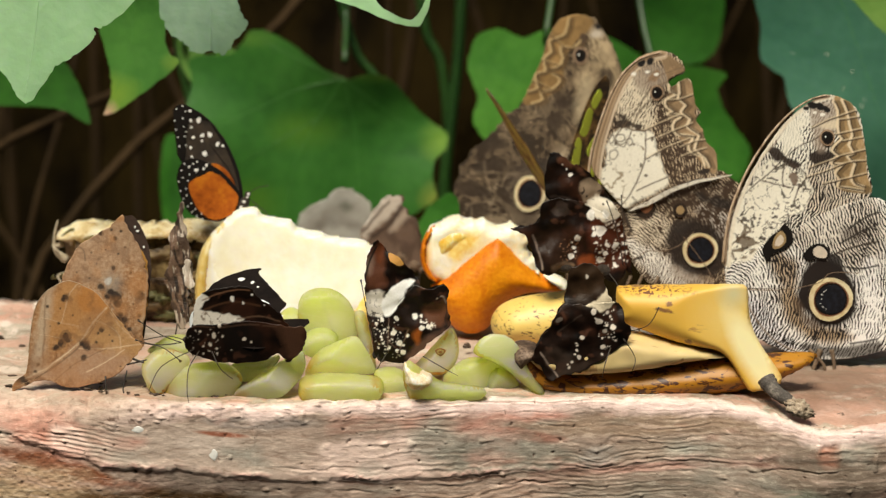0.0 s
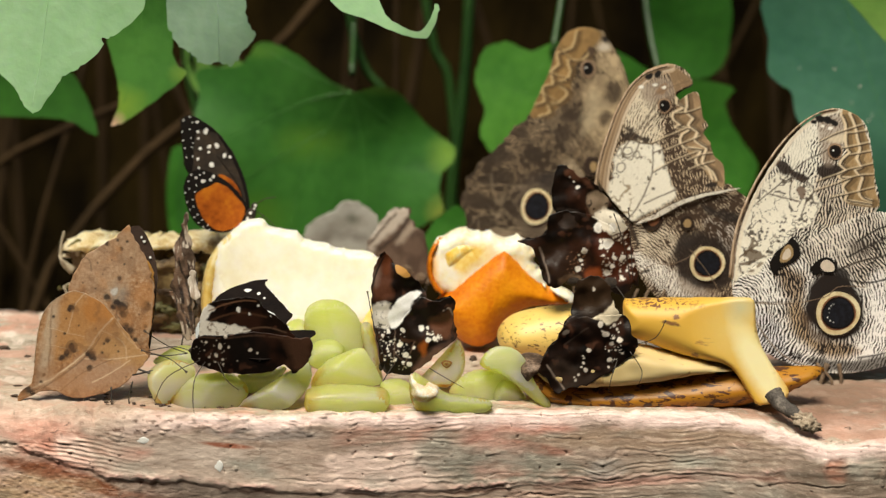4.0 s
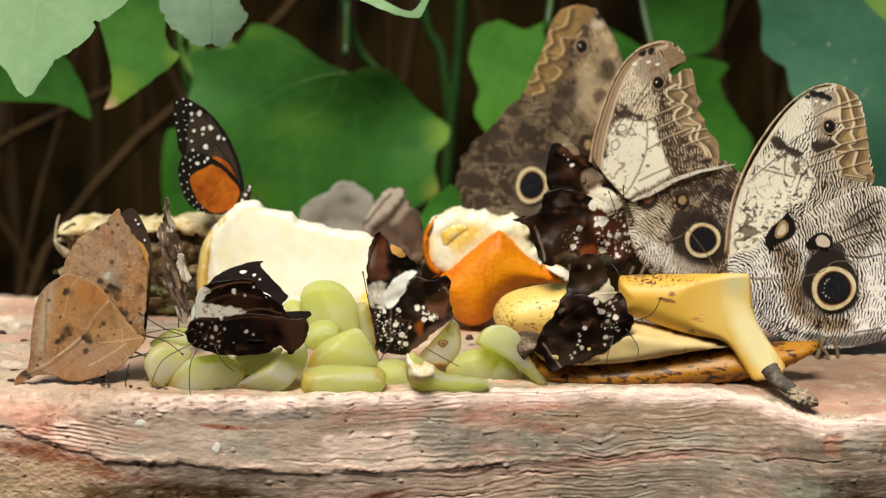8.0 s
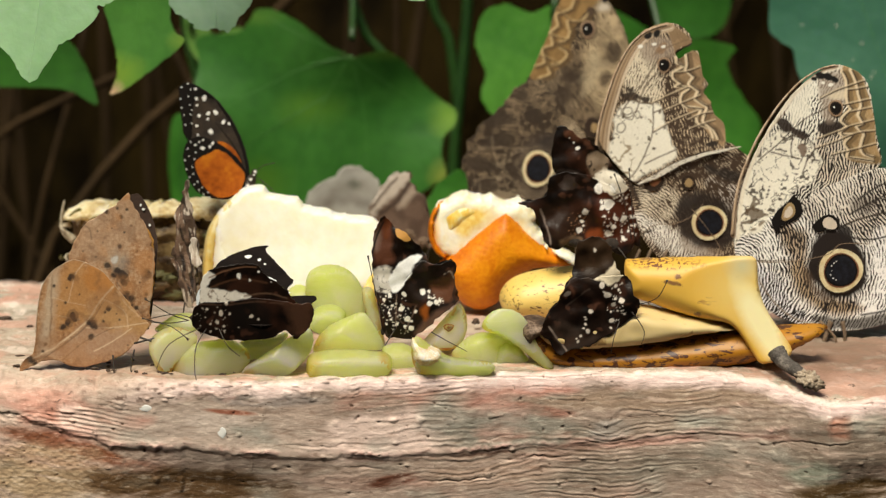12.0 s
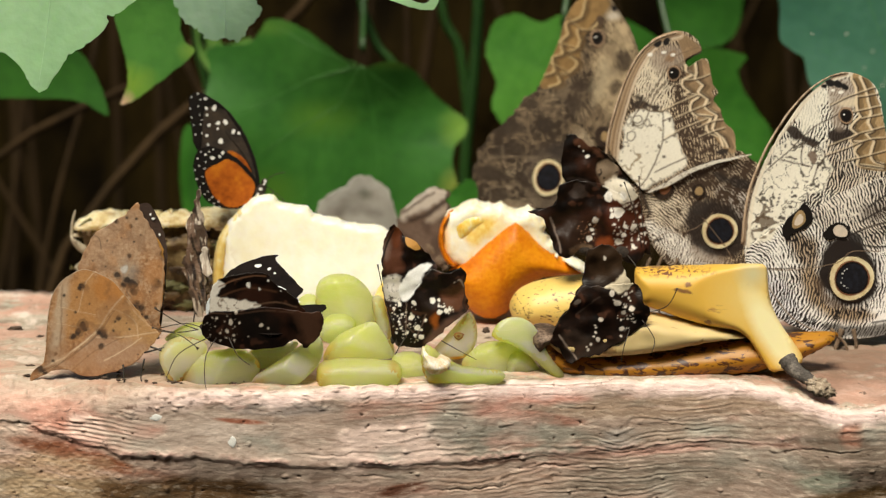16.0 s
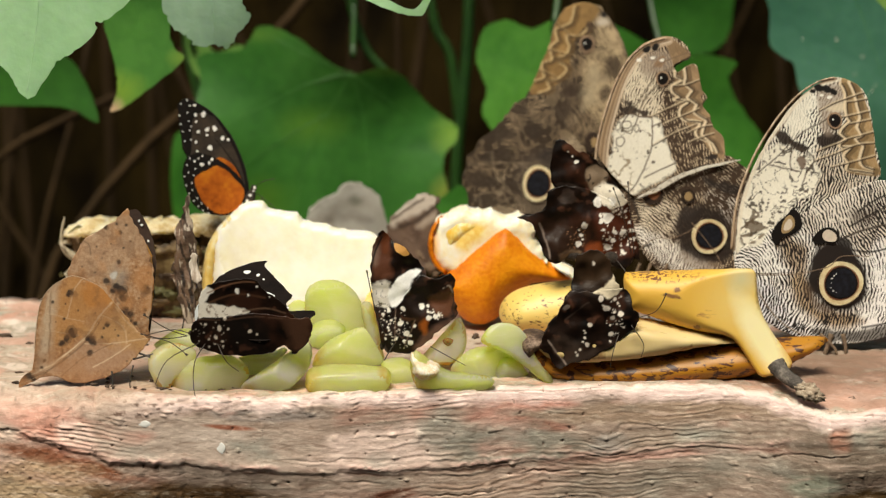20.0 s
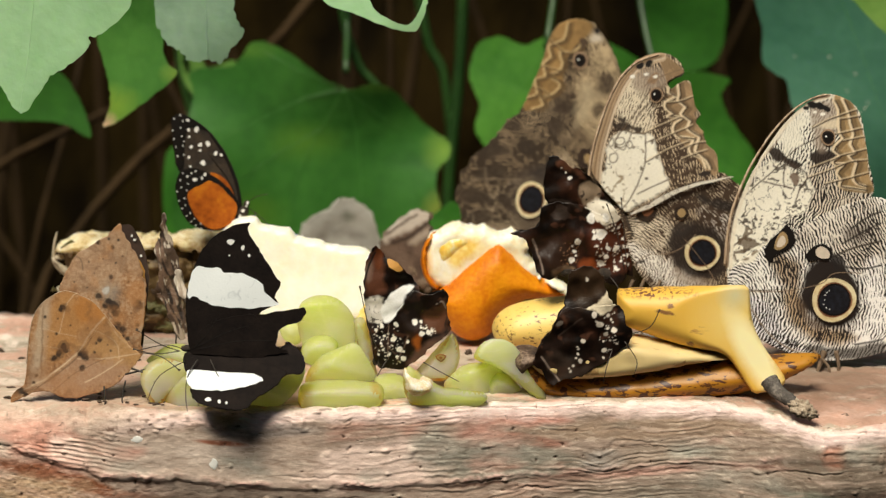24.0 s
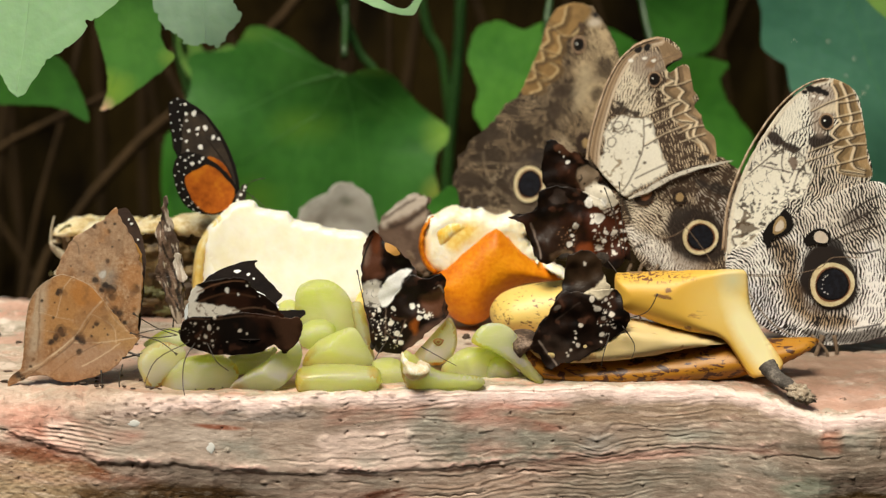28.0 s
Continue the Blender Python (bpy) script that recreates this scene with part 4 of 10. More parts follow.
def slab():
    xs = np.concatenate((np.linspace(-0.36, -0.172, 60)[:-1], np.linspace(-0.172, 0.172, 900), np.linspace(0.172, 0.36, 60)[1:]))
    depth = np.concatenate((np.linspace(0, 0.043, 150)[1:], np.linspace(0.043, 0.062, 12)[1:]))
    cols, fronts, rims = [], [], []
    for x in xs.tolist():
        yf, col = front_edge(x), []
        yb = 0.150 + 0.004 * noise.noise((x * 25, 5, 0)) - 0.25 * max(0, abs(x) - 0.2) ** 1.2
        soft = 0.0022 + 0.010 * max(0.0, min(1.0, (-0.075 - x) / 0.06))
        dip = -0.0050 * math.exp(-((x - 0.128) / 0.016) ** 2) - 0.002 * max(0, min(1, (x - 0.12) / 0.03))
        for k in range(61):
            y = yb + (yf + soft - yb) * (k / 60) ** 0.7
            z = 0.0007 * noise.noise((x * 40, y * 90, 1)) + 0.0006 * noise.noise((x * 160, y * 260, 8)) + 0.0004 * noise.noise((x * 60, y * 700, 3)) + dip * max(0, 1 - (y - yf) / 0.028)
            z -= 0.0016 * max(0, noise.noise((x * 70, y * 160, 21)) - 0.28) * (2.2 if x < -0.05 and y < 0.03 else 0.6)
            z -= 0.0011 * max(0.0, noise.noise((x * 190, y * 330, 41)) - 0.12) + 0.0007 * max(0.0, noise.noise((x * 420, y * 700, 45)) - 0.2)
            col.append((x, y, z))
        for k in range(1, 17):
            a = k / 16 * math.pi / 2
            col.append((x, yf + soft * (1 - math.sin(a)), z - soft * (1 - math.cos(a))))
        cols.append(col), fronts.append(yf), rims.append(z - soft)
    down = np.array(rims)[:, None] - depth[None, :]
    wide = np.repeat(xs[:, None], len(depth), 1)
    relief, tint = face_of_slab(wide, down, np.repeat(depth[None, :], len(xs), 0))
    ease = np.clip(depth / 0.0012, 0, 1)[None, :]
    y = np.array(fronts)[:, None] + 0.05 * np.maximum(0, -down - 0.026) - relief * ease
    front = np.stack((wide, y, down), 2)
    under = np.stack((np.repeat(xs[:, None], 2, 1), np.repeat(np.array([[0.02, 0.13]]), len(xs), 0), np.repeat(np.array([[-0.075, -0.06]]), len(xs), 0)), 2)
    grid = np.concatenate((np.array(cols), front, under), 1)
    # the rounded lip carries the same relief, fading out at both ends
    lip = grid[:, 61:77]
    lip_relief, lip_tint = face_of_slab(lip[..., 0], lip[..., 2] - 0.6 * (np.array(fronts)[:, None] - lip[..., 1]), np.zeros(lip.shape[:2]))
    turn = np.linspace(1, 16, 16)[None, :] / 17
    swell = (lip_relief - 0.0001) * np.sin(turn * math.pi) * 1.3
    grid[:, 61:77, 1] -= swell * np.sin(turn * math.pi / 2)
    grid[:, 61:77, 2] += swell * np.cos(turn * math.pi / 2)
    nx, nr = grid.shape[:2]
    ids = np.arange(nx * nr).reshape(nx, nr)
    nxt = np.roll(ids, -1, 1)
    quads = np.stack((ids[:-1], ids[1:], nxt[1:], nxt[:-1]), 2).reshape(-1, 4)
    me = bpy.data.meshes.new("slab")
    me.from_pydata(grid.reshape(-1, 3).tolist(), [], quads.tolist() + [ids[0].tolist(), ids[-1][::-1].tolist()])
    me.polygons.foreach_set("use_smooth", np.ones(len(me.polygons), bool))
    stain_and_shade = np.zeros((nx, nr, 4), np.float32)
    stain_and_shade[:, 61:77, :3], stain_and_shade[:, 61:77, 3] = lip_tint, np.linspace(0.1, 1, 16)
    stain_and_shade[:, 77:77 + len(depth), :3], stain_and_shade[:, 77:77 + len(depth), 3] = tint, 1.0
    me.attributes.new("stain_and_shade", "FLOAT_COLOR", "POINT").data.foreach_set("color", stain_and_shade.ravel())
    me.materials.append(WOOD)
    base = thing("feeding_slab", (0, 0, 0), "weathered pinkish-grey wooden feeding slab with a grooved front", "feeding tray")
    new("slab", me).parent = base
    bm = bmesh.new()
    path = [(0, 0.075, -0.97 + 0.90 * k / 12) for k in range(13)]
    tube(bm, path, [0.14 - 0.06 * math.sin(k / 12 * 2.4) + 0.006 * noise.noise((k, 2, 0)) for k in range(13)], 24, 0.6)
    part("stump", bm, WOOD, base)


slab()


# ---------------------------------------------------------------- leaves and stems
def leaf(name, at, outline, material, label, ribs=(), rib_mat=None, bend=None, turn=(0, 0, 0), stalk=None, rag=0.0006, step=0.008, rib=0.00016):
    e = thing(name, at, label, "leaf", turn=turn)
    b = bend or bent(1.2, -0.8, 0.006, at[0] * 50, 18)
    part("blade", sheet(outline, b, 0, 0.0006, step, rag, 5, at[0] * 9), [material, material], e)
    for r in ribs:
        bm = bmesh.new()
        p = spline(r, 5, False)
        tube(bm, [(q.x, b(q.x, q.y) - 0.00002, q.y) for q in p], [rib * (1 - 0.6 * i / len(p)) for i in range(len(p))], 6)
        part("vein", bm, rib_mat or VEIN, e)
    if stalk:
        bm = bmesh.new()
        p = curve3(stalk, 6)
        tube(bm, p, [0.0016] * len(p), 8)
        part("stalk", bm, STEM, e)
    return e


def greenery():
    leaf("leaf", (-0.1337, 0.0300, 0.1364), [(-1.08, 0.73), (-2.77, -0.00), (-3.20, -1.47), (-2.70, -2.58), (-1.60, -3.17), (-1.05, -3.28), (-0.54, -3.69), (-0.24, -4.25), (-0.01, -4.50), (0.31, -4.38), (0.90, -3.56), (1.15, -3.26), (1.66, -2.95), (2.33, -2.37), (2.36, -2.02), (2.62, -1.98), (3.28, -1.51), (3.71, -0.73), (2.60, 0.55), (0.78, 1.28)], LEAF_PALE,
         "pale green pointed leaf hanging at the shade's edge", [[(0.76, 0.73), (0.56, -0.92), (0.35, -2.58), (0.03, -4.35)]], VEIN_PALE, bent(2, -1.0, 0.003, 1, 30),
         stalk=[(0.008, 0, 0.005), (0.02, 0.02, 0.08), (0.05, 0.06, 0.3)], rag=0.0008)
    leaf("leaf", (-0.1132, 0.1700, 0.1147), [(-1.65, 1.34), (-1.81, -0.45), (-1.57, -1.57), (-1.33, -2.58), (-1.31, -3.37), (-1.53, -4.01), (-1.60, -4.24), (-1.19, -4.15), (-0.50, -3.71), (0.38, -3.03), (1.39, -2.15), (1.08, -1.79), (0.87, -1.34), (0.89, -0.45), (0.74, 0.89), (-0.40, 2.00)], LEAF_TIP,
         "mid-green leaf with a drying pinkish tip", [[(-0.36, 1.78), (-0.42, -0.45), (-0.73, -2.24), (-1.46, -4.12)]], VEIN, stalk=[(0, 0, 0.02), (0.0, 0.03, 0.1), (0.02, 0.05, 0.3)])
    leaf("leaf", (-0.0815, 0.0900, 0.1267), [(-0.99, 1.00), (-1.56, -0.20), (-1.36, -1.20), (-1.05, -1.65), (-0.54, -1.91), (-0.35, -2.17), (0.06, -2.27), (0.46, -2.21), (0.77, -2.32), (1.10, -2.01), (1.20, -1.75), (1.55, -1.47), (1.68, -1.08), (1.36, -0.60), (1.22, 0.40), (0.23, 1.40)], LEAF_GREY,
         "grey-green wavy-edged leaf with small holes", [[(0.23, 1.20), (0.35, -0.80), (0.40, -2.17)]], VEIN_GREY, bent(2, -1, 0.004, 5, 30),
         stalk=[(0.0, 0, 0.012), (0.01, 0.02, 0.1), (0.03, 0.05, 0.3)], rag=0.001)
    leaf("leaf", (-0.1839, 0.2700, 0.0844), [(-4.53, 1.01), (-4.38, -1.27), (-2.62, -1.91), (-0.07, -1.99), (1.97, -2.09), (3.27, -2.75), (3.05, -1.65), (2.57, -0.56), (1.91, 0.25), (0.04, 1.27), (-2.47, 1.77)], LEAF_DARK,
         "dark green low leaf with shade put into its colour", stalk=[(-0.02, 0, 0.01), (-0.03, 0.04, 0.1), (-0.02, 0.08, 0.35)])
    e = leaf("leaf", (-0.0501, 0.3300, 0.0470), [(-6.42, 3.27), (-5.79, 3.65), (-4.35, 3.75), (-3.89, 4.19), (-3.20, 4.99), (-2.12, 4.78), (-1.04, 4.19), (0.03, 3.32), (1.11, 2.67), (2.47, 3.00), (3.55, 2.59), (4.36, 1.64), (5.23, 0.77), (6.16, 0.11), (6.22, -0.55), (5.67, -1.15), (5.51, -1.98), (5.73, -3.03), (4.91, -3.64), (3.53, -4.42), (-0.05, -5.81), (-4.46, -5.81), (-7.05, -4.42), (-7.31, -2.75), (-7.17, -1.10), (-6.81, 0.41), (-6.35, 1.64), (-6.27, 2.59)], LEAF_BIG,
         "large lobed green leaf with radiating veins", [[(1.11, 2.78), (0.01, 0.82), (-1.11, -1.37), (-1.69, -4.42)], [(1.11, 2.78), (1.64, 0.55), (1.90, -2.20), (1.61, -4.97)], [(1.11, 2.78), (3.28, 1.09), (5.73, -0.33)], [(1.11, 2.78), (-1.07, 2.18), (-3.26, 1.09), (-6.55, -0.55)], [(0.01, 0.82), (-2.74, -0.82), (-5.51, -3.03)], [(1.11, 2.78), (-0.78, 3.54), (-2.93, 4.62)]], VEIN, bent(0.9, -0.9, 0.022, 3, 14),
         stalk=[(0.012, 0.002, 0.035), (0.01, 0.05, 0.10), (0.0, 0.08, 0.35)], step=0.009, rib=0.00032)
    leaf("leaf", (0.0468, 0.3100, 0.0759), [(-2.61, 0.53), (-2.45, 1.59), (-2.08, 2.22), (-1.08, 2.48), (-0.02, 2.06), (1.17, 2.54), (2.23, 1.98), (3.19, 0.00), (2.69, -2.67), (1.11, -4.55), (-0.77, -3.74), (-1.90, -2.61), (-2.33, -1.73), (-2.12, -0.80)], LEAF_LIGHT,
         "rounded green leaf with a wavy rim", [[(1.04, 2.12), (-0.27, -0.00), (-1.58, -2.13)]], VEIN, stalk=[(0.01, 0, 0.02), (0.02, 0.04, 0.1), (0.03, 0.08, 0.35)])
    leaf("leaf", (0.1338, 0.3400, 0.0542), [(-4.74, 4.11), (-2.54, 3.15), (-1.16, 2.85), (0.07, 2.80), (1.37, 2.47), (1.00, 1.79), (1.30, 0.83), (2.07, -0.28), (2.74, -1.38), (2.01, -3.05), (0.37, -3.89), (-1.87, -2.77), (-3.31, 0.28)], LEAF,
         "broad green leaf with a toothed edge", [[(-2.26, 2.75), (-0.29, 0.55), (1.98, -1.94)]], VEIN, stalk=[(-0.02, 0, 0.02), (-0.03, 0.04, 0.1), (-0.03, 0.08, 0.35)])
    e = leaf("leaf", (0.1922, 0.2700, 0.0844), [(-4.39, 4.03), (-4.03, 2.27), (-3.96, 0.76), (-3.36, 0.20), (-2.92, -0.10), (-2.60, -1.27), (-1.69, -2.55), (-0.09, -4.35), (2.27, -5.90), (5.36, -5.90), (6.45, -2.04), (5.45, 3.03), (1.81, 5.52), (-2.47, 5.52)], LEAF_TEAL,
         "large blue-green leaf with a white-flecked surface", [[(-1.19, 5.02), (0.47, 1.01), (2.78, -5.64)]], VEIN, bent(0.9, -0.9, 0.008, 8, 12), stalk=[(0.0, 0.0, 0.04), (0.02, 0.04, 0.12), (0.03, 0.08, 0.4)], step=0.012)
    discs("fleck", [(0.56, -1.27, 0.05), (0.36, -1.48, 0.03), (0.70, -1.02, 0.03), (-0.24, -0.51, 0.04), (-1.05, 1.01, 0.04), (0.12, 0.25, 0.04), (-2.57, 1.01, 0.03)], bent(0.9, -0.9, 0.008, 8, 12), -0.0012, CREAM, e)
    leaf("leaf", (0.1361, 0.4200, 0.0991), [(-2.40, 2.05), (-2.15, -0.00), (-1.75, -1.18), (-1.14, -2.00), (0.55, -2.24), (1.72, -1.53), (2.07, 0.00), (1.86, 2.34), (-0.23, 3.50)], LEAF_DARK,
         "dark green rear leaf with shade put into its colour", stalk=[(0, 0, 0.02), (0.0, 0.03, 0.1), (0.0, 0.06, 0.3)])
    leaf("leaf", (-0.0137, 0.0700, 0.1272), [(-2.57, 0.54), (-1.97, -0.19), (-0.98, -0.53), (0.01, -0.94), (0.91, -1.10), (1.20, -0.88), (1.46, -0.09), (1.32, 0.10), (1.15, -0.41), (0.90, -0.77), (0.61, -0.87), (0.01, -0.63), (-0.43, -0.28), (-0.79, 0.38), (-1.78, 0.94)], LEAF_PALE,
         "curled pale green leaf with an eaten edge", (), None, bent(0, 0, 0.003, 2, 40), stalk=[(-0.02, 0, 0.006), (-0.02, 0.03, 0.1), (-0.01, 0.05, 0.3)], rag=0.0004)
    leaf("leaf", (0.1913, 0.2000, 0.1245), [(-2.18, 0.88), (-1.15, -0.50), (0.30, -1.77), (2.57, -2.99), (3.84, -0.84), (1.76, 1.91), (-0.62, 2.31)], LEAF_LIME,
         "bright lime-green leaf above the others", stalk=[(0, 0, 0.01), (0.0, 0.03, 0.1), (0.0, 0.06, 0.3)])
    leaf("leaf", (0.0080, 0.2700, 0.0202), [(-0.64, -0.05), (-0.18, 0.39), (0.51, 0.83), (0.95, 0.13), (0.90, -1.30), (-0.38, -1.83), (-1.16, -1.30)], LEAF,
         "small green leaf behind the fruit", stalk=[(0, 0, -0.005), (0.0, 0.04, -0.06), (0.0, 0.1, -0.3)])
    leaf("leaf", (-0.1242, 0.3600, 0.0067), [(-0.35, 3.41), (-0.62, 1.43), (-0.50, -0.86), (-0.04, -2.01), (0.54, -1.43), (0.74, 1.43), (0.35, 3.41)], LEAF,
         "narrow green leaf beside the large one", stalk=[(0, 0, -0.01), (0.0, 0.04, -0.08), (0.0, 0.1, -0.4)])
    leaf("leaf", (-0.1087, 0.3600, 0.0745), [(-1.16, 1.95), (-1.25, 0.56), (-0.65, -0.56), (0.15, 0.28), (1.55, 0.67), (1.28, 1.12), (0.15, 0.73), (-0.39, 1.39)], LEAF_LIME,
         "yellowing leaf rim catching the light", stalk=[(-0.01, 0, 0.01), (-0.01, 0.04, 0.1), (0.0, 0.06, 0.35)])
    for pts, r, m, label in (([(0.0187, 0.3800, 0.1209), (0.0177, 0.3800, 0.0871), (0.0155, 0.3800, 0.0586), (0.0121, 0.3800, 0.0240), (0.0105, 0.3800, -0.0168)], 0.003, STEM, "upright green plant stem"),
                             ([(-0.0426, 0.3600, 0.1216), (-0.0386, 0.3600, 0.0995), (-0.0323, 0.3600, 0.0829), (-0.0248, 0.3600, 0.0740), (-0.0179, 0.3600, 0.0633)], 0.0022, STEM, "curving green leaf stalk"),
                             ([(-0.0184, 0.4000, 0.1203), (-0.0179, 0.4000, 0.0915), (-0.0180, 0.4000, 0.0654), (-0.0199, 0.4000, 0.0273)], 0.0016, ROOT, "thin dry tan stem"),
                             ([(-0.0040, 0.4000, 0.1203), (0.0018, 0.4000, 0.0915), (0.0091, 0.4000, 0.0771), (0.0135, 0.4000, 0.0450)], 0.0026, STEM, "dark green leaning stem"),
                             ([(-0.1232, 0.3700, 0.0934), (-0.1218, 0.3700, 0.0793), (-0.1193, 0.3700, 0.0681), (-0.1167, 0.3700, 0.0567)], 0.0022, STEM, "short green stalk of a leaf")):
        bm = bmesh.new()
        p = curve3(pts, 6)
        top, low = p[0] + Vector((0, 0.03, 0.25)), p[-1] + Vector((0, 0.05, -0.2))
        p = [top] + p + [low]
        tube(bm, p, [r] * len(p), 8)
        tagged(part("plant_stem", bm, m), label, "stem", "plant stems")


greenery()


# ---------------------------------------------------------------- fruit
def cut_grape(at, outline, cuts, label="halved green grape with wet flesh", skin=None, flesh=None, front=0.0085, seed=1.0, rim=None):
    """A cut piece: a rounded skin body sliced to flat flesh facets."""
    e = thing("grape_half", at, label, "grape", "cut grapes")
    part("flesh", pillow(outline, front, 0.009, 0.0060 if cuts else 0.0085, 0.0010, 0.0002, 5, seed, 0.00015, cuts), [rim or skin or GRAPE_SKIN, flesh or GRAPE], e)
    return e


def grapes():
    cut_grape((-0.0333, 0.0400, 0.0172), [(-0.95, 0.65), (-0.74, 0.95), (-0.35, 1.09), (0.19, 1.05), (0.67, 0.74), (0.96, 0.27), (1.06, -0.28), (0.96, -0.78), (0.67, -1.08), (-0.01, -1.20), (-0.59, -1.05), (-0.88, -0.49), (-0.99, 0.10)], [(-0.35, -0.25, 0.0050), (0.5, 0.1, 0.0062)], seed=1)
    cut_grape((-0.0275, 0.0200, 0.0076), [(-1.16, -0.22), (-0.78, 0.29), (-0.21, 0.62), (0.44, 0.82), (0.73, 0.53), (1.05, -0.05), (1.12, -0.40), (0.44, -0.48), (-0.50, -0.52), (-1.14, -0.60)], [(0.15, -0.75, 0.0048), (0.6, 0.3, 0.006)], seed=2)
    cut_grape((-0.0275, 0.0000, 0.0029), [(-1.31, 0.02), (-1.20, 0.34), (-0.67, 0.48), (0.52, 0.47), (1.28, 0.39), (1.45, 0.13), (1.40, -0.21), (1.07, -0.42), (-0.22, -0.48), (-1.02, -0.45), (-1.28, -0.30)], [(0.05, -0.45, 0.0058)], seed=3)
    cut_grape((-0.0501, -0.0010, 0.0045), [(-1.18, -0.60), (-1.07, -0.26), (-0.61, 0.06), (0.04, 0.49), (0.58, 0.87), (1.06, 1.06), (1.18, 0.63), (0.98, 0.13), (0.61, -0.29), (0.06, -0.63), (-0.61, -0.75), (-1.07, -0.73)], [(-0.2, -0.7, 0.0042), (0.5, 0.5, 0.0062)], "halved green grape showing its seed cavity", None, GRAPE_CORE, 0.0085, 4)
    cut_grape((-0.0719, 0.0020, 0.0029), [(-1.30, -0.56), (-1.15, -0.11), (-0.78, 0.38), (-0.37, 0.67), (0.55, 0.77), (1.02, 0.58), (1.29, 0.21), (1.14, -0.21), (0.83, -0.51), (-0.20, -0.61), (-1.03, -0.62)], [(0.25, -0.35, 0.0052), (-0.5, 0.1, 0.006)], seed=5)
    cut_grape((-0.0848, 0.0060, 0.0065), [(-0.74, 0.19), (-0.50, 0.53), (-0.03, 0.72), (0.43, 0.63), (0.81, 0.42), (0.69, -0.03), (0.28, -0.41), (0.02, -0.87), (-0.32, -0.80), (-0.64, -0.38)], [(0.4, 0.2, 0.005)], "halved grape turning brown at one end", GRAPE_OLD, GRAPE_CORE, 0.0085, 6)
    cut_grape((-0.0462, 0.0550, 0.0136), [(-0.46, 0.05), (-0.32, 0.35), (0.04, 0.46), (0.33, 0.26), (0.43, -0.15), (0.23, -0.55), (-0.26, -0.41)], (), seed=7)
    cut_grape((-0.0574, 0.0200, 0.0042), [(-0.71, 0.07), (-0.33, 0.27), (0.42, 0.37), (0.95, 0.43), (0.51, -0.15), (-0.24, -0.58), (-0.60, -0.41)], [(0.0, -0.8, 0.0048)], seed=8)
    torn = cut_grape((0.0050, 0.0005, 0.0044), [(-1.17, 0.46), (-1.02, 0.81), (-0.73, 0.63), (0.01, 0.16), (0.74, 0.02), (1.44, -0.09), (1.53, -0.32), (1.11, -0.51), (0.01, -0.55), (-0.81, -0.54), (-1.11, -0.07)], [(0.1, -0.8, 0.0040)], "opened grape with pale bruised flesh", None, GRAPE_CORE, 0.0085, 9)
    part("torn_flesh", pillow([(-1.16, 0.76), (-1.01, 0.71), (-0.74, 0.58), (-0.39, 0.43), (-0.19, 0.24), (-0.20, 0.06), (-0.49, -0.08), (-0.80, -0.14), (-1.00, -0.04), (-1.13, 0.28)], 0.0088, 0.003, 0.0040, 0.0006, 0.0006, 5, 9, 0.0016), GRAPE_TORN, torn, "ragged pale torn flesh")
    cut_grape((-0.0094, 0.0140, 0.0009), [(-0.71, 0.38), (-0.41, 0.57), (0.15, 0.54), (0.47, 0.19), (0.64, -0.35), (0.44, -0.54), (-0.13, -0.52), (-0.45, -0.27)], [(0.3, -0.5, 0.0055)], seed=10)
    cut_grape((-0.0196, 0.0300, 0.0128), [(-0.41, 0.86), (-0.09, 0.95), (0.11, 0.37), (0.26, -0.41), (0.36, -0.96), (0.01, -0.76), (-0.24, -0.06)], [(-0.5, -0.2, 0.005)], "pinkish bruised grape half standing on edge", GRAPE_OLD, GRAPE_CORE, 0.0085, 11)
    cut_grape((-0.0843, 0.0220, 0.0109), [(-0.82, -0.18), (-0.48, 0.15), (0.09, 0.42), (0.62, 0.31), (0.69, -0.08), (0.27, -0.31), (-0.37, -0.31)], [(-0.3, -0.5, 0.005)], seed=12)
    cut_grape((0.0172, 0.0180, 0.0026), [(-1.06, -0.03), (-0.72, 0.40), (-0.25, 0.67), (0.46, 0.68), (0.88, 0.49), (0.98, -0.05), (0.85, -0.56), (0.14, -0.64), (-0.43, -0.56), (-0.85, -0.41)], [(0.5, -0.1, 0.0045), (-0.5, -0.4, 0.006)], seed=13)
    ring = cut_grape((0.0060, 0.0260, 0.0089), [(-0.92, -0.46), (-0.49, 0.05), (0.02, 0.63), (0.34, 0.91), (0.53, 0.58), (0.59, 0.05), (0.43, -0.42), (0.05, -0.69), (-0.54, -0.66)], [(0.1, 0.2, 0.0055)], "yellow grape half with a brown ring", GRAPE_OLD, GRAPE_CORE, 0.0085, 14)
    discs("stem_scar", [(-0.05, 0.21, 0.16)], flat, -0.0060, GRAPE_SCAR, ring)
    discs("scar_centre", [(-0.05, 0.21, 0.11)], flat, -0.0062, GRAPE_OLD, ring)
    discs("stem_scar", [(-0.05, 0.21, 0.05)], flat, -0.0064, GRAPE_SCAR, ring)
    cut_grape((-0.0360, 0.0350, 0.0103), [(-0.58, 0.02), (-0.29, 0.41), (0.29, 0.51), (0.67, 0.22), (0.48, -0.27), (-0.10, -0.51), (-0.48, -0.38)], [(0.2, -0.5, 0.0055)], seed=15)
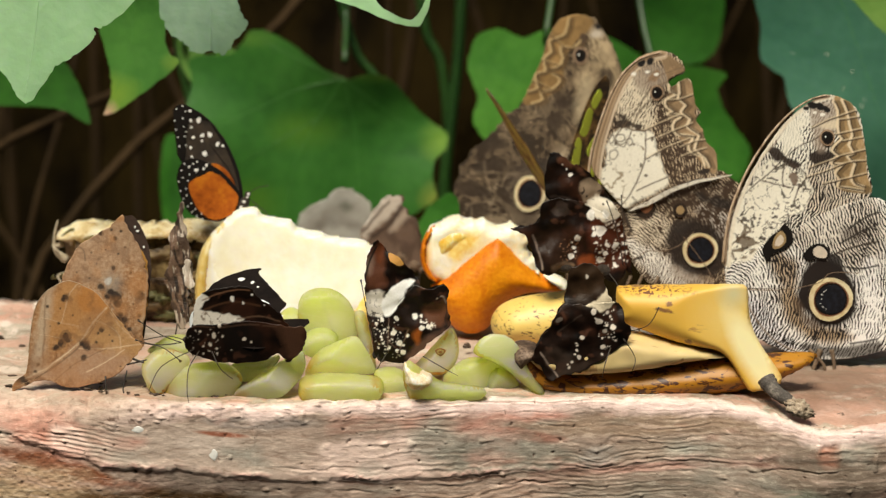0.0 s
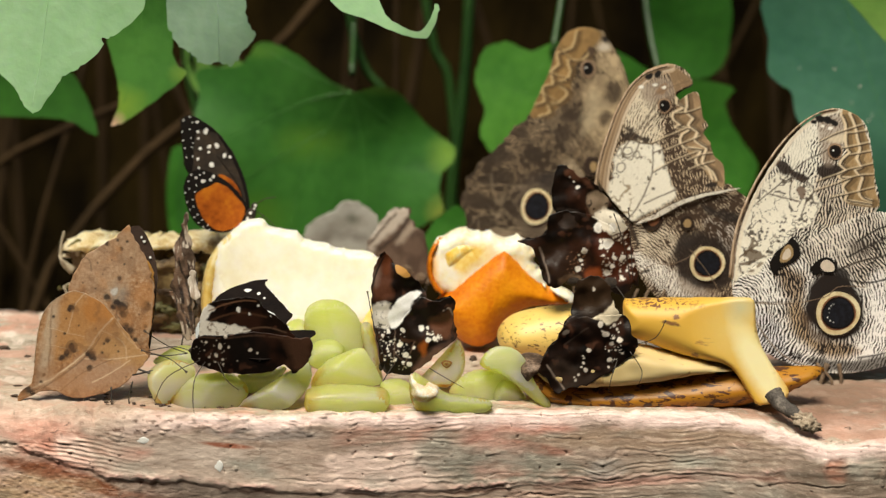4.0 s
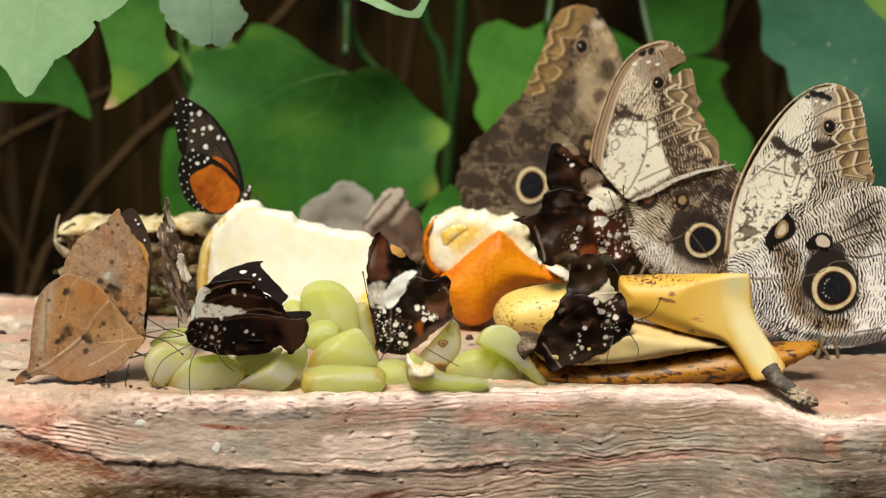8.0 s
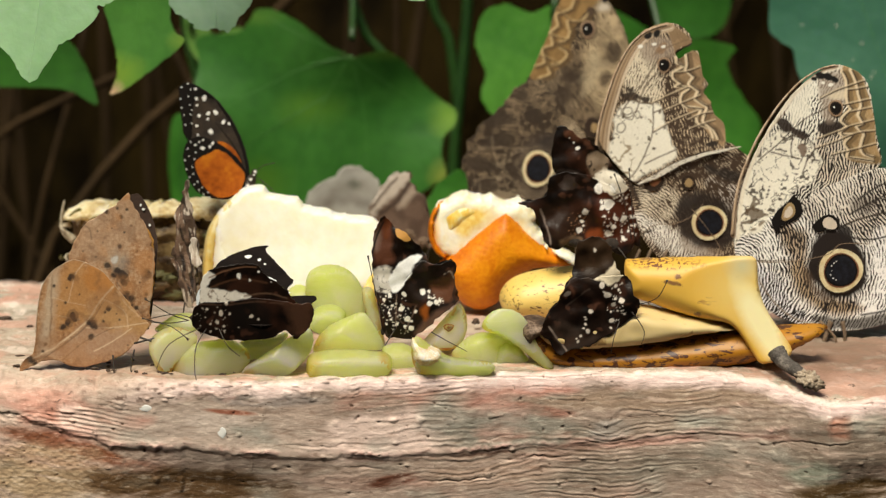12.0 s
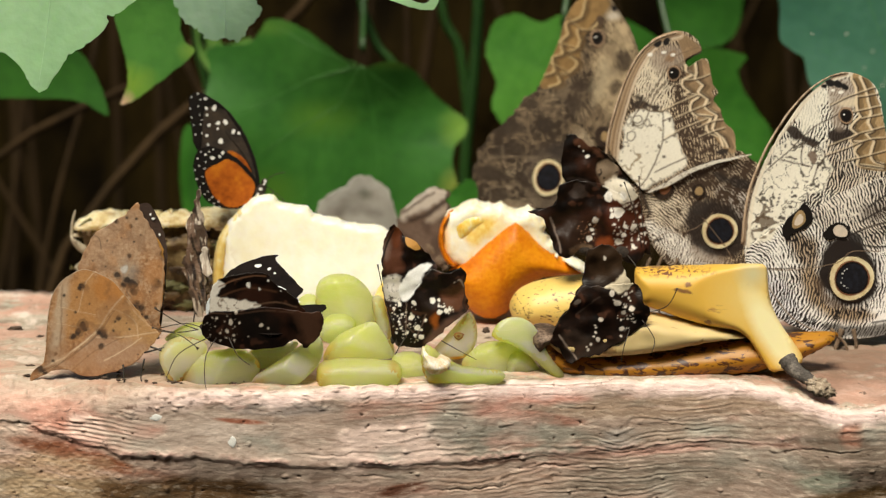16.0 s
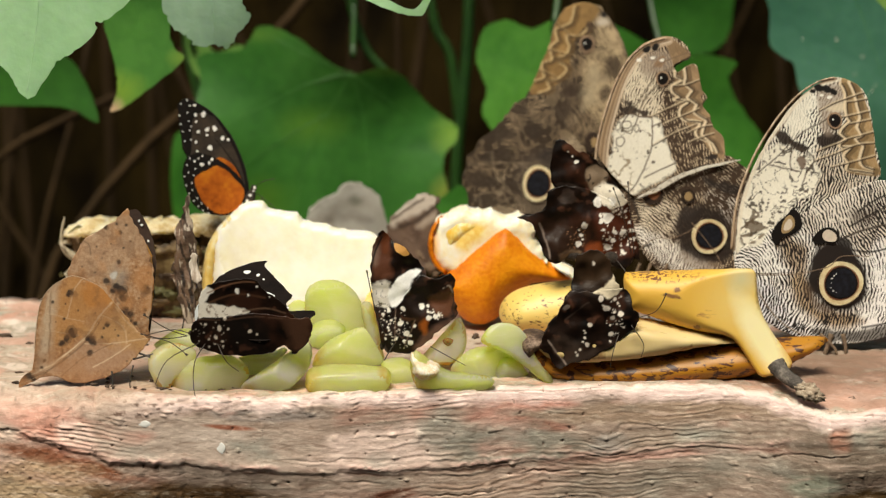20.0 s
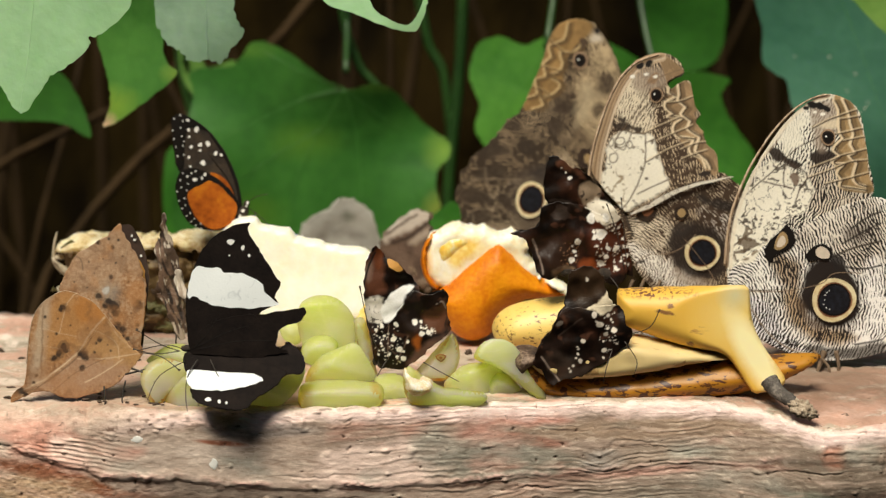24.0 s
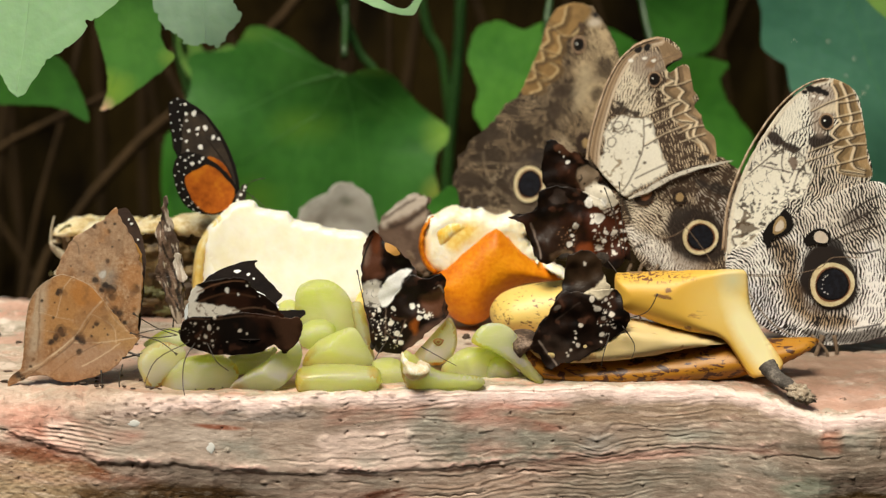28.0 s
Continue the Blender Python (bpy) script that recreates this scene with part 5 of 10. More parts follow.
    cut_grape((0.0281, 0.0120, 0.0102), [(-1.18, 0.31), (-0.96, 0.69), (-0.63, 0.88), (-0.16, 0.85), (0.16, 0.66), (0.42, 0.32), (0.63, -0.10), (0.92, -0.58), (1.23, -1.09), (0.89, -1.13), (0.42, -0.71), (-0.15, -0.24), (-0.62, 0.01), (-0.95, 0.12)], [(0.15, 0.35, 0.0026)], "pale curved grape slice leaning against the banana", None, RIND, 0.0045, 16, GRAPE_SKIN)
    cut_grape((0.0265, 0.0200, 0.0005), [(-0.57, 0.29), (-0.27, 0.68), (0.18, 0.49), (0.57, 0.01), (0.65, -0.44), (-0.03, -0.56), (-0.52, -0.48)], [(0.2, -0.5, 0.0055)], seed=17)


grapes()


def pear_piece():
    """A thick wedge of pale fruit: flesh on the cut faces, yellow skin at its rim."""
    e = thing("fruit_wedge", (-0.0501, 0.0850, 0.0209), "large cream-fleshed fruit wedge with a bright cut face", "fruit wedge")
    out = [(-2.81, 1.63), (-2.33, 2.21), (-1.81, 2.68), (-1.30, 2.76), (-0.99, 2.66), (-0.79, 2.45), (0.13, 2.33), (0.43, 2.04), (1.25, 1.92), (1.50, 1.75), (2.07, 1.71), (3.09, 1.50), (3.42, 0.84), (3.29, -0.42), (2.77, -1.26), (1.22, -1.93), (-0.85, -2.00), (-2.50, -1.68), (-2.97, -0.63), (-2.97, 0.63)]
    part("flesh", pillow(out, 0.010, 0.022, 0.010, 0.0016, 0.0007, 5, 3, 0.0009, [(0.06, 0.28, 0.0086)]), [PEAR, PEAR_FRONT], e)
    skin = part("skin_rim", pillow([(-3.34, -0.42), (-3.21, 0.84), (-2.89, 1.58), (-2.33, 2.21), (-2.02, 2.25), (-2.48, 1.50), (-2.70, 0.63), (-2.81, -0.42), (-2.70, -1.68), (-2.92, -2.00), (-3.15, -1.36)], 0.0075, 0.016, 0.006, 0.0014, 0.0), PEAR_SKIN, e, "yellow skin edge")
    part("skin_base", pillow([(1.22, -1.68), (2.15, -0.94), (2.71, -0.21), (3.42, 0.25), (3.54, -0.42), (3.16, -1.36), (2.25, -2.06), (1.21, -2.15)], 0.0125, 0.014, 0.006, 0.0025, 0.0003), PEAR_SKIN, e, "yellow skin edge")
    e = thing("fruit_slice", (-0.1105, 0.1180, 0.0169), "pineapple slice with brown-green rind and pale top", "pineapple slice")
    out = [(-2.70, 1.61), (-2.55, 1.09), (-2.40, 0.22), (-2.17, -0.66), (-1.55, -1.65), (-0.05, -2.07), (2.32, -2.15), (3.62, -1.98), (3.87, 0.00), (3.73, 1.53), (0.69, 1.70), (-1.46, 1.74)]
    part("rind", pillow(out, 0.006, 0.020, 0.012, 0.003, 0.001, 5, 6, 0.003), PINE_RIND, e)
    part("flesh", pillow([(-2.93, 1.31), (-2.74, 1.70), (-2.31, 1.83), (-1.45, 1.96), (-0.38, 1.87), (1.33, 1.92), (2.83, 2.05), (3.77, 1.87), (3.81, 1.48), (2.39, 1.31), (1.54, 1.44), (0.68, 1.35), (-0.18, 1.48), (-1.04, 1.40), (-2.33, 1.26)], 0.009, 0.026, 0.003, 0.0016, 0.0022, 7, 2, 0.003), PINE_FLESH, e, "pale flesh rim")
    rnd = random.Random(8)
    for i in range(34):
        u, v = rnd.uniform(-0.020, 0.034), rnd.uniform(-0.016, 0.012)
        bm = bmesh.new()
        rock(bm, (u, -0.006 + rnd.uniform(-0.001, 0.002), v), (rnd.uniform(0.003, 0.0065), 0.0022, rnd.uniform(0.0014, 0.003)), i * 2.9, 3, 1.0, 2.0)
        part("rind_eye", smooth(bm), rnd.choice((PINE_RIND, PINE_RIND, PINE_MOSS, PINE_DARK)), e)
    bm = bmesh.new()
    tube(bm, curve3([(-0.0245, -0.004, 0.006), (-0.0285, -0.005, 0.010), (-0.0288, -0.005, 0.016), (-0.0275, -0.005, 0.0215)], 5), [0.0016, 0.0018, 0.0016, 0.0014, 0.0012, 0.0010, 0.0008, 0.0007, 0.0006, 0.0005, 0.0005, 0.0004, 0.0004, 0.0004, 0.0003, 0.0002], 7)
    part("bristle", bm, PINE_HUSK, e, "pale curled husk bristle")
    for i in range(18):
        x = -0.027 + rnd.uniform(0, 0.018)
        bm = bmesh.new()
        z = rnd.uniform(-0.004, 0.016)
        tube(bm, curve3([(x, -0.003, z), (x + rnd.uniform(-0.004, 0.001), -0.006, z + rnd.uniform(-0.001, 0.004)), (x + rnd.uniform(-0.006, 0.002), -0.007, z + rnd.uniform(-0.005, 0.004))], 3), [0.0014, 0.0013, 0.0010, 0.0008, 0.0006, 0.0004, 0.0002], 5, 0.4)
        part("husk_scale", bm, rnd.choice((PINE_HUSK, PINE_MOSS)), e)


pear_piece()


def orange_piece():
    e = thing("orange_quarter", (0.0243, 0.0950, 0.0211), "orange quarter with thick pith and dimpled peel", "orange")
    pith = [(-2.53, 0.99), (-2.41, 1.62), (-2.10, 2.00), (-1.65, 2.26), (-1.27, 2.37), (-0.92, 2.31), (-0.57, 2.22), (-0.24, 2.31), (0.06, 2.10), (0.43, 2.02), (0.76, 2.21), (1.06, 2.02), (1.27, 1.77), (1.48, 1.56), (1.36, 1.35), (1.49, 1.10), (1.74, 0.76), (1.87, 0.51), (1.50, 0.12), (0.04, 0.12), (-1.63, -0.11), (-2.26, 0.27), (-2.47, 0.63)]
    part("pith", pillow(pith, 0.0045, 0.022, 0.004, 0.0012, 0.0012, 6, 4, 0.0012), PITH, e, "pale cream pith")
    part("pulp", pillow([(-2.10, 1.58), (-1.75, 1.92), (-1.23, 2.09), (-0.71, 2.01), (-0.35, 1.85), (-0.60, 1.51), (-1.22, 1.08), (-1.74, 0.78), (-2.01, 0.99)], 0.0056, 0.006, 0.006, 0.0010, 0.0008, 5, 8, 0.0014), PULP, e, "wet yellow pulp")
    peel = [(-2.13, -0.24), (-2.11, -0.17), (-1.51, 0.36), (-0.84, 0.96), (-0.23, 1.49), (0.23, 1.79), (0.31, 1.81), (0.56, 1.60), (1.28, 0.89), (2.02, 0.30), (2.80, -0.21), (2.76, -0.31), (2.24, -0.38), (1.51, -0.43), (0.78, -0.69), (0.27, -1.16), (0.06, -1.70), (-0.44, -1.98), (-0.98, -1.94), (-1.49, -1.60), (-1.87, -1.07), (-2.08, -0.64)]
    part("peel", pillow(peel, 0.0115, 0.010, 0.011, 0.0014, 0.0002, 4, 3, 0.0005), PEEL, e)
    part("rind_rim", pillow([(-2.57, 0.99), (-2.47, 1.54), (-2.19, 1.98), (-2.02, 2.05), (-2.22, 1.67), (-2.33, 1.16), (-2.28, 0.74), (-2.05, 0.27), (-1.84, 0.10), (-1.98, -0.07), (-2.26, 0.10), (-2.49, 0.52)], 0.0075, 0.012, 0.003, 0.0012), PEEL, e)
    part("pith_tip", pillow([(1.56, 0.51), (2.18, 0.38), (2.67, 0.21), (2.96, -0.08), (2.76, -0.30), (2.29, 0.00)], 0.0128, 0.004, 0.003, 0.0018, 0.0002), PITH, e, "pale cream pith")


orange_piece()


def bananas():
    # lower half lying along the slab, cut side up
    e = thing("banana_peel_half", (0.0782, 0.0180, 0.0028), "overripe split banana lying skin down, brown-flecked", "banana")
    lower = [(-4.93, 0.83), (-4.82, 1.08), (-4.39, 1.24), (-4.07, 0.89), (-3.57, 0.39), (-2.40, 0.27), (-0.52, 0.45), (1.35, 0.79), (3.23, 0.97), (4.92, 1.06), (5.34, 0.91), (4.80, 0.48), (3.92, 0.05), (2.71, -0.31), (1.39, -0.51), (-0.49, -0.63), (-2.19, -0.64), (-3.33, -0.53), (-4.18, -0.21), (-4.66, 0.18)]
    part("skin", pillow(lower, 0.010, 0.012, 0.011, 0.0018, 0.0, 5, 2, 0.0006), BANANA, e)
    part("inner_face", pillow([(-4.07, 0.89), (-3.36, 1.24), (-2.24, 1.56), (-1.12, 1.68), (0.39, 1.46), (2.10, 1.12), (2.89, 0.93), (1.35, 0.79), (-0.52, 0.43), (-2.21, 0.25), (-3.34, 0.24), (-3.82, 0.43)], 0.0108, 0.010, 0.004, 0.0016, 0.0003, 5, 3, 0.0012), BANANA_IN, e, "pale inner skin")
    part("tip_flesh", pillow([(-4.56, 0.85), (-4.30, 1.12), (-3.99, 0.97), (-3.61, 0.51), (-3.72, 0.24), (-4.14, 0.43)], 0.0122, 0.008, 0.010, 0.0010, 0.0002, 5, 4, 0.0004), BANANA_IN, e, "pale dried flesh at the tip")
    part("tip", pillow([(-5.00, 0.81), (-4.89, 1.15), (-4.48, 1.29), (-4.05, 1.19), (-3.77, 0.81), (-3.91, 0.50), (-4.23, 0.65), (-4.48, 0.35), (-4.78, 0.39)], 0.0118, 0.010, 0.006, 0.0012, 0.0003, 5, 3, 0.0005), TIP, e, "dark dried banana tip")
    # freckled piece standing behind
    e = thing("banana_chunk", (0.0371, 0.0600, 0.0144), "freckled yellow banana end behind the peel", "banana")
    part("skin", pillow([(-1.33, -0.22), (-1.16, 0.30), (-0.70, 0.65), (0.09, 0.87), (1.18, 1.01), (2.27, 1.11), (2.58, 0.30), (2.20, -0.81), (0.61, -1.12), (-0.29, -1.04), (-1.03, -0.79)], 0.012, 0.012, 0.012, 0.0025), BANANA_SPOT, e)
    # end with its stem, lying across the half
    e = thing("banana_stem_piece", (0.0888, 0.0160, 0.0224), "yellow banana end with a dry broken stem", "banana", turn=(0, 0, -12))
    back = Matrix.Rotation(radians(12), 4, "Z")
    part("skin", pillow([(-2.53, 1.14), (-2.20, 1.21), (-1.11, 1.30), (0.19, 1.38), (1.29, 1.45), (1.68, 1.43), (1.80, 1.19), (1.85, 0.62), (1.98, 0.10), (2.20, -0.37), (2.53, -0.86), (2.86, -1.30), (3.03, -1.60), (2.93, -1.85), (2.44, -2.05), (2.04, -2.11), (1.79, -1.86), (1.50, -1.43), (1.19, -1.01), (0.89, -0.81), (0.47, -0.74), (-0.07, -0.67), (-0.89, -0.48), (-1.63, -0.23), (-2.34, 0.00), (-2.52, 0.51)], 0.0085, 0.010, 0.0072, 0.0008, 0.0, 5, 1, 0.0003, [(0.30, 0.16, 0.0080)]), [BANANA_TOP, BANANA_TOP], e)
    bm, home = bmesh.new(), Vector(e.location)
    p = curve3([back @ (Vector(q) - home) for q in ((0.1121, 0.0040, 0.0074), (0.1136, 0.0020, 0.0051), (0.1152, -0.0010, 0.0038), (0.1175, -0.0045, 0.0028), (0.1197, -0.0080, 0.0015))], 5)
    tube(bm, p, [0.0030 - 0.0012 * i / len(p) + 0.0006 * noise.noise((i * 0.9, 1, 0)) for i in range(len(p))], 10)
    part("stem_stub", bm, STUB, e, "dry grey stem")
    for k, q in enumerate(((0.1190, -0.0080, 0.0019), (0.1205, -0.0090, 0.0010), (0.1217, -0.0100, 0.0004), (0.1232, -0.0100, -0.0004), (0.1198, -0.0100, 0.0004), (0.1215, -0.0090, 0.0016))):
        bm = bmesh.new()
        rock(bm, back @ (Vector(q) - home), (0.0024, 0.0014, 0.0016), k * 2.7 + 70, 3, 1.1, 2.4)
        part("broken_end", smooth(bm), SPLINTER, e, "pale splintered stem end")


bananas()


# ---------------------------------------------------------------- wing markings
def reach(u, v, pts, closed):
    """Distance in cm of each point from a line through pts, below zero inside a closed one."""
    p = np.array([q[:2] for q in pts], float)
    ends = np.roll(p, -1, 0) if closed else p[1:]
    best, hit = np.full(u.shape, 1e9), np.zeros(u.shape, bool)
    for a, b in zip(p if closed else p[:-1], ends):
        d = b - a
        t = np.clip(((u - a[0]) * d[0] + (v - a[1]) * d[1]) / (d @ d + 1e-12), 0, 1)
        best = np.minimum(best, (u - a[0] - t * d[0]) ** 2 + (v - a[1] - t * d[1]) ** 2)
        if closed and abs(d[1]) > 1e-9:
            hit ^= ((a[1] > v) != (b[1] > v)) & (u < d[0] * (v - a[1]) / d[1] + a[0])
    return np.where(hit, -1.0, 1.0) * np.sqrt(best) if closed else np.sqrt(best)


def rounded(pts, closed=True, n=5):
    if n == 1:
        return pts
    return [(q.x * 100, q.y * 100) for q in spline(pts, n, closed)]


class Markings:
    """Scale colours laid over a wing, point by point: painted marks and their cover, and the lie, share and colour of its fine ripples."""

    def __init__(self, u, v, seed=1.0):
        self.u, self.v, self.seed = u, v, seed
        self.speckle = 0.05 * grain(u, v, 1.6, seed + 20, 3)
        self.colour, self.cover = np.zeros((len(u), 3)), np.zeros(len(u))
        self.flow, self.tone, self.tint = np.zeros(len(u)), np.full(len(u), 0.5), np.full((len(u), 3), 0.8)

    def lay(self, m, colour):
        m = np.clip(m, 0, 1)
        cover = m + self.cover * (1 - m)
        self.colour = (np.array(colour) * m[:, None] + self.colour * (self.cover * (1 - m))[:, None]) / np.maximum(cover, 1e-6)[:, None]
        self.cover = cover

    def area(self, pts, soft=0.05, rag=0.06, scale=3.0):
        self.seed += 1
        d = reach(self.u, self.v, rounded(pts), True) + rag * grain(self.u, self.v, scale, self.seed)
        return np.clip(0.5 - d / soft, 0, 1)

    def blob(self, pts, colour, cover=1.0, soft=0.05, rag=0.06, scale=3.0):
        self.lay(self.area(pts, soft, rag, scale) * cover, colour)

    def line(self, pts, width, colour, cover=1.0, waver=0.02, broken=0.0, n=5):
        self.seed += 1
        d = reach(self.u + waver * grain(self.u, self.v, 4, self.seed), self.v + waver * grain(self.u, self.v, 4, self.seed + 40), rounded(pts, False, n), False)
        m = np.clip(0.5 - (d - width / 2) / 0.03, 0, 1)
        if broken:
            m = m * np.clip(0.5 + (grain(self.u, self.v, 5, self.seed + 3) + 0.6 - broken) * 4, 0, 1)
        self.lay(m * cover, colour)

    def dot(self, u, v, r, colour, squash=1.0, lean=0.0, cover=1.0):
        self.seed += 1
        a, b = self.u - u, self.v - v
        a, b = a * math.cos(lean) + b * math.sin(lean), (-a * math.sin(lean) + b * math.cos(lean)) / squash
        d = np.sqrt(a * a + b * b) + 0.45 * r * grain(self.u, self.v, max(6.0, 0.8 / r), self.seed, 2) - r
        self.lay(np.clip(0.5 - d / 0.03, 0, 1) * cover, colour)

    def ripple(self, pts, tone=None, tint=None, flow=None, soft=0.3, rag=0.12):
        m = np.ones(len(self.u)) if pts is None else self.area(pts, soft, rag, 2.0)
        if tone is not None:
            self.tone = self.tone * (1 - m) + tone * m
        if tint is not None:
            self.tint = self.tint * (1 - m)[:, None] + np.array(tint) * m[:, None]
        if flow is not None:
            self.flow = self.flow * (1 - m) + flow * m

    def scribble(self, pts, colour, scale=2.2, width=0.035, amount=0.1, cover=0.9):
        """Thin wandering lines and blots where an area is sparsely inked."""
        self.seed += 1
        m = self.area(pts, 0.1, 0.1)
        n = grain(self.u, self.v, scale, self.seed, 3)
        w = grain(self.u, self.v, 1.1, self.seed + 5, 2)
        ink = np.clip(0.5 - (np.abs(n - 0.08) - width) / 0.03, 0, 1) * np.clip((w - amount) * 8, 0, 1)
        ink = np.maximum(ink, np.clip((grain(self.u, self.v, scale * 2.2, self.seed + 9, 2) - 0.52) * 9, 0, 1))
        self.lay(m * ink * cover, colour)


def wing(name, points, bend, off, paint, materials, parent, label="", thick=0.0003, step=0.0003, rag=0.0, n=5, seed=1.0):
    """A thin upright sheet with real thickness, fine enough to carry its markings."""
    edge = spline(points, n)
    if rag:
        edge = [p + Vector((noise.noise((p.x * 700, p.y * 700, seed)), noise.noise((p.y * 700, p.x * 700, seed + 9)))) * rag for p in edge]
    e = np.array([(p.x, p.y) for p in edge])
    lo, hi = e.min(0) - step, e.max(0) + step
    nu, nv = int((hi[0] - lo[0]) / step) + 2, int((hi[1] - lo[1]) / step) + 2
    gu, gv = np.meshgrid(lo[0] + step * np.arange(nu), lo[1] + step * np.arange(nv))
    mid = reach((gu[:-1, :-1] + step / 2).ravel(), (gv[:-1, :-1] + step / 2).ravel(), e, True)
    jj, ii = np.divmod(np.nonzero(mid < 0)[0], nu - 1)
    a = jj * nu + ii
    quads = np.stack((a, a + 1, a + nu + 1, a + nu), 1)
    used, flat_ids = np.unique(quads, return_inverse=True)
    quads = flat_ids.reshape(-1, 4)
    pu, pv = gu.ravel()[used], gv.ravel()[used]
    rim = np.bincount(quads.ravel(), minlength=len(used)) < 4
    for i in np.nonzero(rim)[0]:
        q = np.array((pu[i], pv[i]))
        d = np.roll(e, -1, 0) - e
        t = np.clip(((q - e) * d).sum(1) / ((d * d).sum(1) + 1e-18), 0, 1)[:, None]
        near = e + d * t
        pu[i], pv[i] = near[((near - q) ** 2).sum(1).argmin()]
    marks = Markings(pu * 100, pv * 100, seed)
    paint(marks)
    y = np.array([bend(p, q) for p, q in zip(pu.tolist(), pv.tolist())]) + off
    k = len(used)
    verts = np.concatenate((np.stack((pu, y, pv), 1), np.stack((pu, y + thick, pv), 1)))
    sides = {}
    for r in (0, 1, 2, 3):
        for p, q in zip(quads[:, r].tolist(), quads[:, (r + 1) % 4].tolist()):
            sides[(p, q)] = True
    skirt = [(q, p, p + k, q + k) for p, q in sides if (q, p) not in sides]
    me = bpy.data.meshes.new(name)
    me.from_pydata(verts.tolist(), [], quads.tolist() + (quads[:, ::-1] + k).tolist() + skirt)
    for m in materials:
        me.materials.append(m)
    index = np.zeros(len(me.polygons), np.int32)
    index[len(quads):2 * len(quads)] = 1
    me.polygons.foreach_set("material_index", index)
    me.polygons.foreach_set("use_smooth", np.ones(len(me.polygons), bool))
    both = lambda x: np.concatenate((x, x))
    for key, rgb, alpha in (("marks", marks.colour, marks.cover), ("ripples", marks.tint, np.ones(k)), ("lie", np.stack((np.mod(marks.flow, math.pi) / math.pi, marks.tone + marks.speckle, np.zeros(k)), 1), np.ones(k))):
        at = me.attributes.new(key, "FLOAT_COLOR", "POINT")
        at.data.foreach_set("color", np.concatenate((both(rgb), both(alpha)[:, None]), 1).astype(np.float32).ravel())
    ob = new(name, me)
    ob.parent = parent
    if label:
        ob["label"] = label
    return ob


def scales(name, dark, period, base=None, rough=0.7, spec=0.3, relief=0.25, waver=0.0022, depth=0.0003):
    """Wing scales: fine broken ripples along the stored lie, or a plain base, under the stored marks."""
    m, n, l, s = tree(name)
    c = n.new("ShaderNodeTexCoord").outputs["Object"]

    def stored(key):
        a = n.new("ShaderNodeAttribute")
        a.attribute_name = key
        return a.outputs
    fine = noise_at(n, l, c, 1500, 2)
    if base is None:
        swirl = node(n, "ShaderNodeTexNoise", Scale=260.0, Detail=2.0)
        l.new(c, swirl.inputs["Vector"])
        shift = n.new("ShaderNodeVectorMath")
        shift.operation = "MULTIPLY_ADD"
        l.new(swirl.outputs[1], shift.inputs[0])
        shift.inputs[1].default_value = (waver, waver, waver)
        l.new(c, shift.inputs[2])
        split, join, parts = n.new("ShaderNodeSeparateXYZ"), n.new("ShaderNodeCombineXYZ"), n.new("ShaderNodeSeparateColor")
        l.new(shift.outputs[0], split.inputs[0])
        l.new(split.outputs[0], join.inputs[0]), l.new(split.outputs[2], join.inputs[1])
        l.new(stored("lie")["Color"], parts.inputs[0])
        g = node(n, "ShaderNodeTexGabor", Scale=1.0 / (period * 2.2), Frequency=2.2, Anisotropy=0.86)
        g.gabor_type = "2D"
        turn = n.new("ShaderNodeMath")
        turn.operation = "MULTIPLY"
        l.new(parts.outputs[0], turn.inputs[0])
        turn.inputs[1].default_value = math.pi
        l.new(join.outputs[0], g.inputs[0]), l.new(turn.outputs[0], g.inputs[4])
        patch = mix(n, l, 0.5, noise_at(n, l, c, 130, 3, 0.6), noise_at(n, l, c, 700, 3, 0.6))
        height = mix(n, l, 0.30, g.outputs[0], patch)
        level = n.new("ShaderNodeMath")
        level.operation = "SUBTRACT"
        l.new(height, level.inputs[0]), l.new(parts.outputs[1], level.inputs[1])
        step = ramp(n, l, mix(n, l, 1.0, level.outputs[0], (0.5, 0.5, 0.5), "ADD"), [(0.478, (0, 0, 0)), (0.522, (1, 1, 1))]).outputs[0]
        col = mix(n, l, step, dark, stored("ripples")["Color"])
    else:
        col = base(n, l, c)
        height = noise_at(n, l, c, 420, 3)
    marks = stored("marks")
    col = mix(n, l, marks["Alpha"], col, marks["Color"])
    col = mix(n, l, mix(n, l, 1.0, ramp(n, l, fine, [(0.3, (0, 0, 0)), (0.7, (1, 1, 1))]).outputs[0], (0.22, 0.22, 0.22), "MULTIPLY"), col, mix(n, l, 1.0, col, (0.55, 0.5, 0.45), "MULTIPLY"))
    l.new(col, s.inputs["Base Color"])
    s.inputs["Roughness"].default_value, s.inputs["Specular IOR Level"].default_value = rough, spec
    bumped(n, l, s, mix(n, l, 0.5, height, fine), relief, depth)
    return m


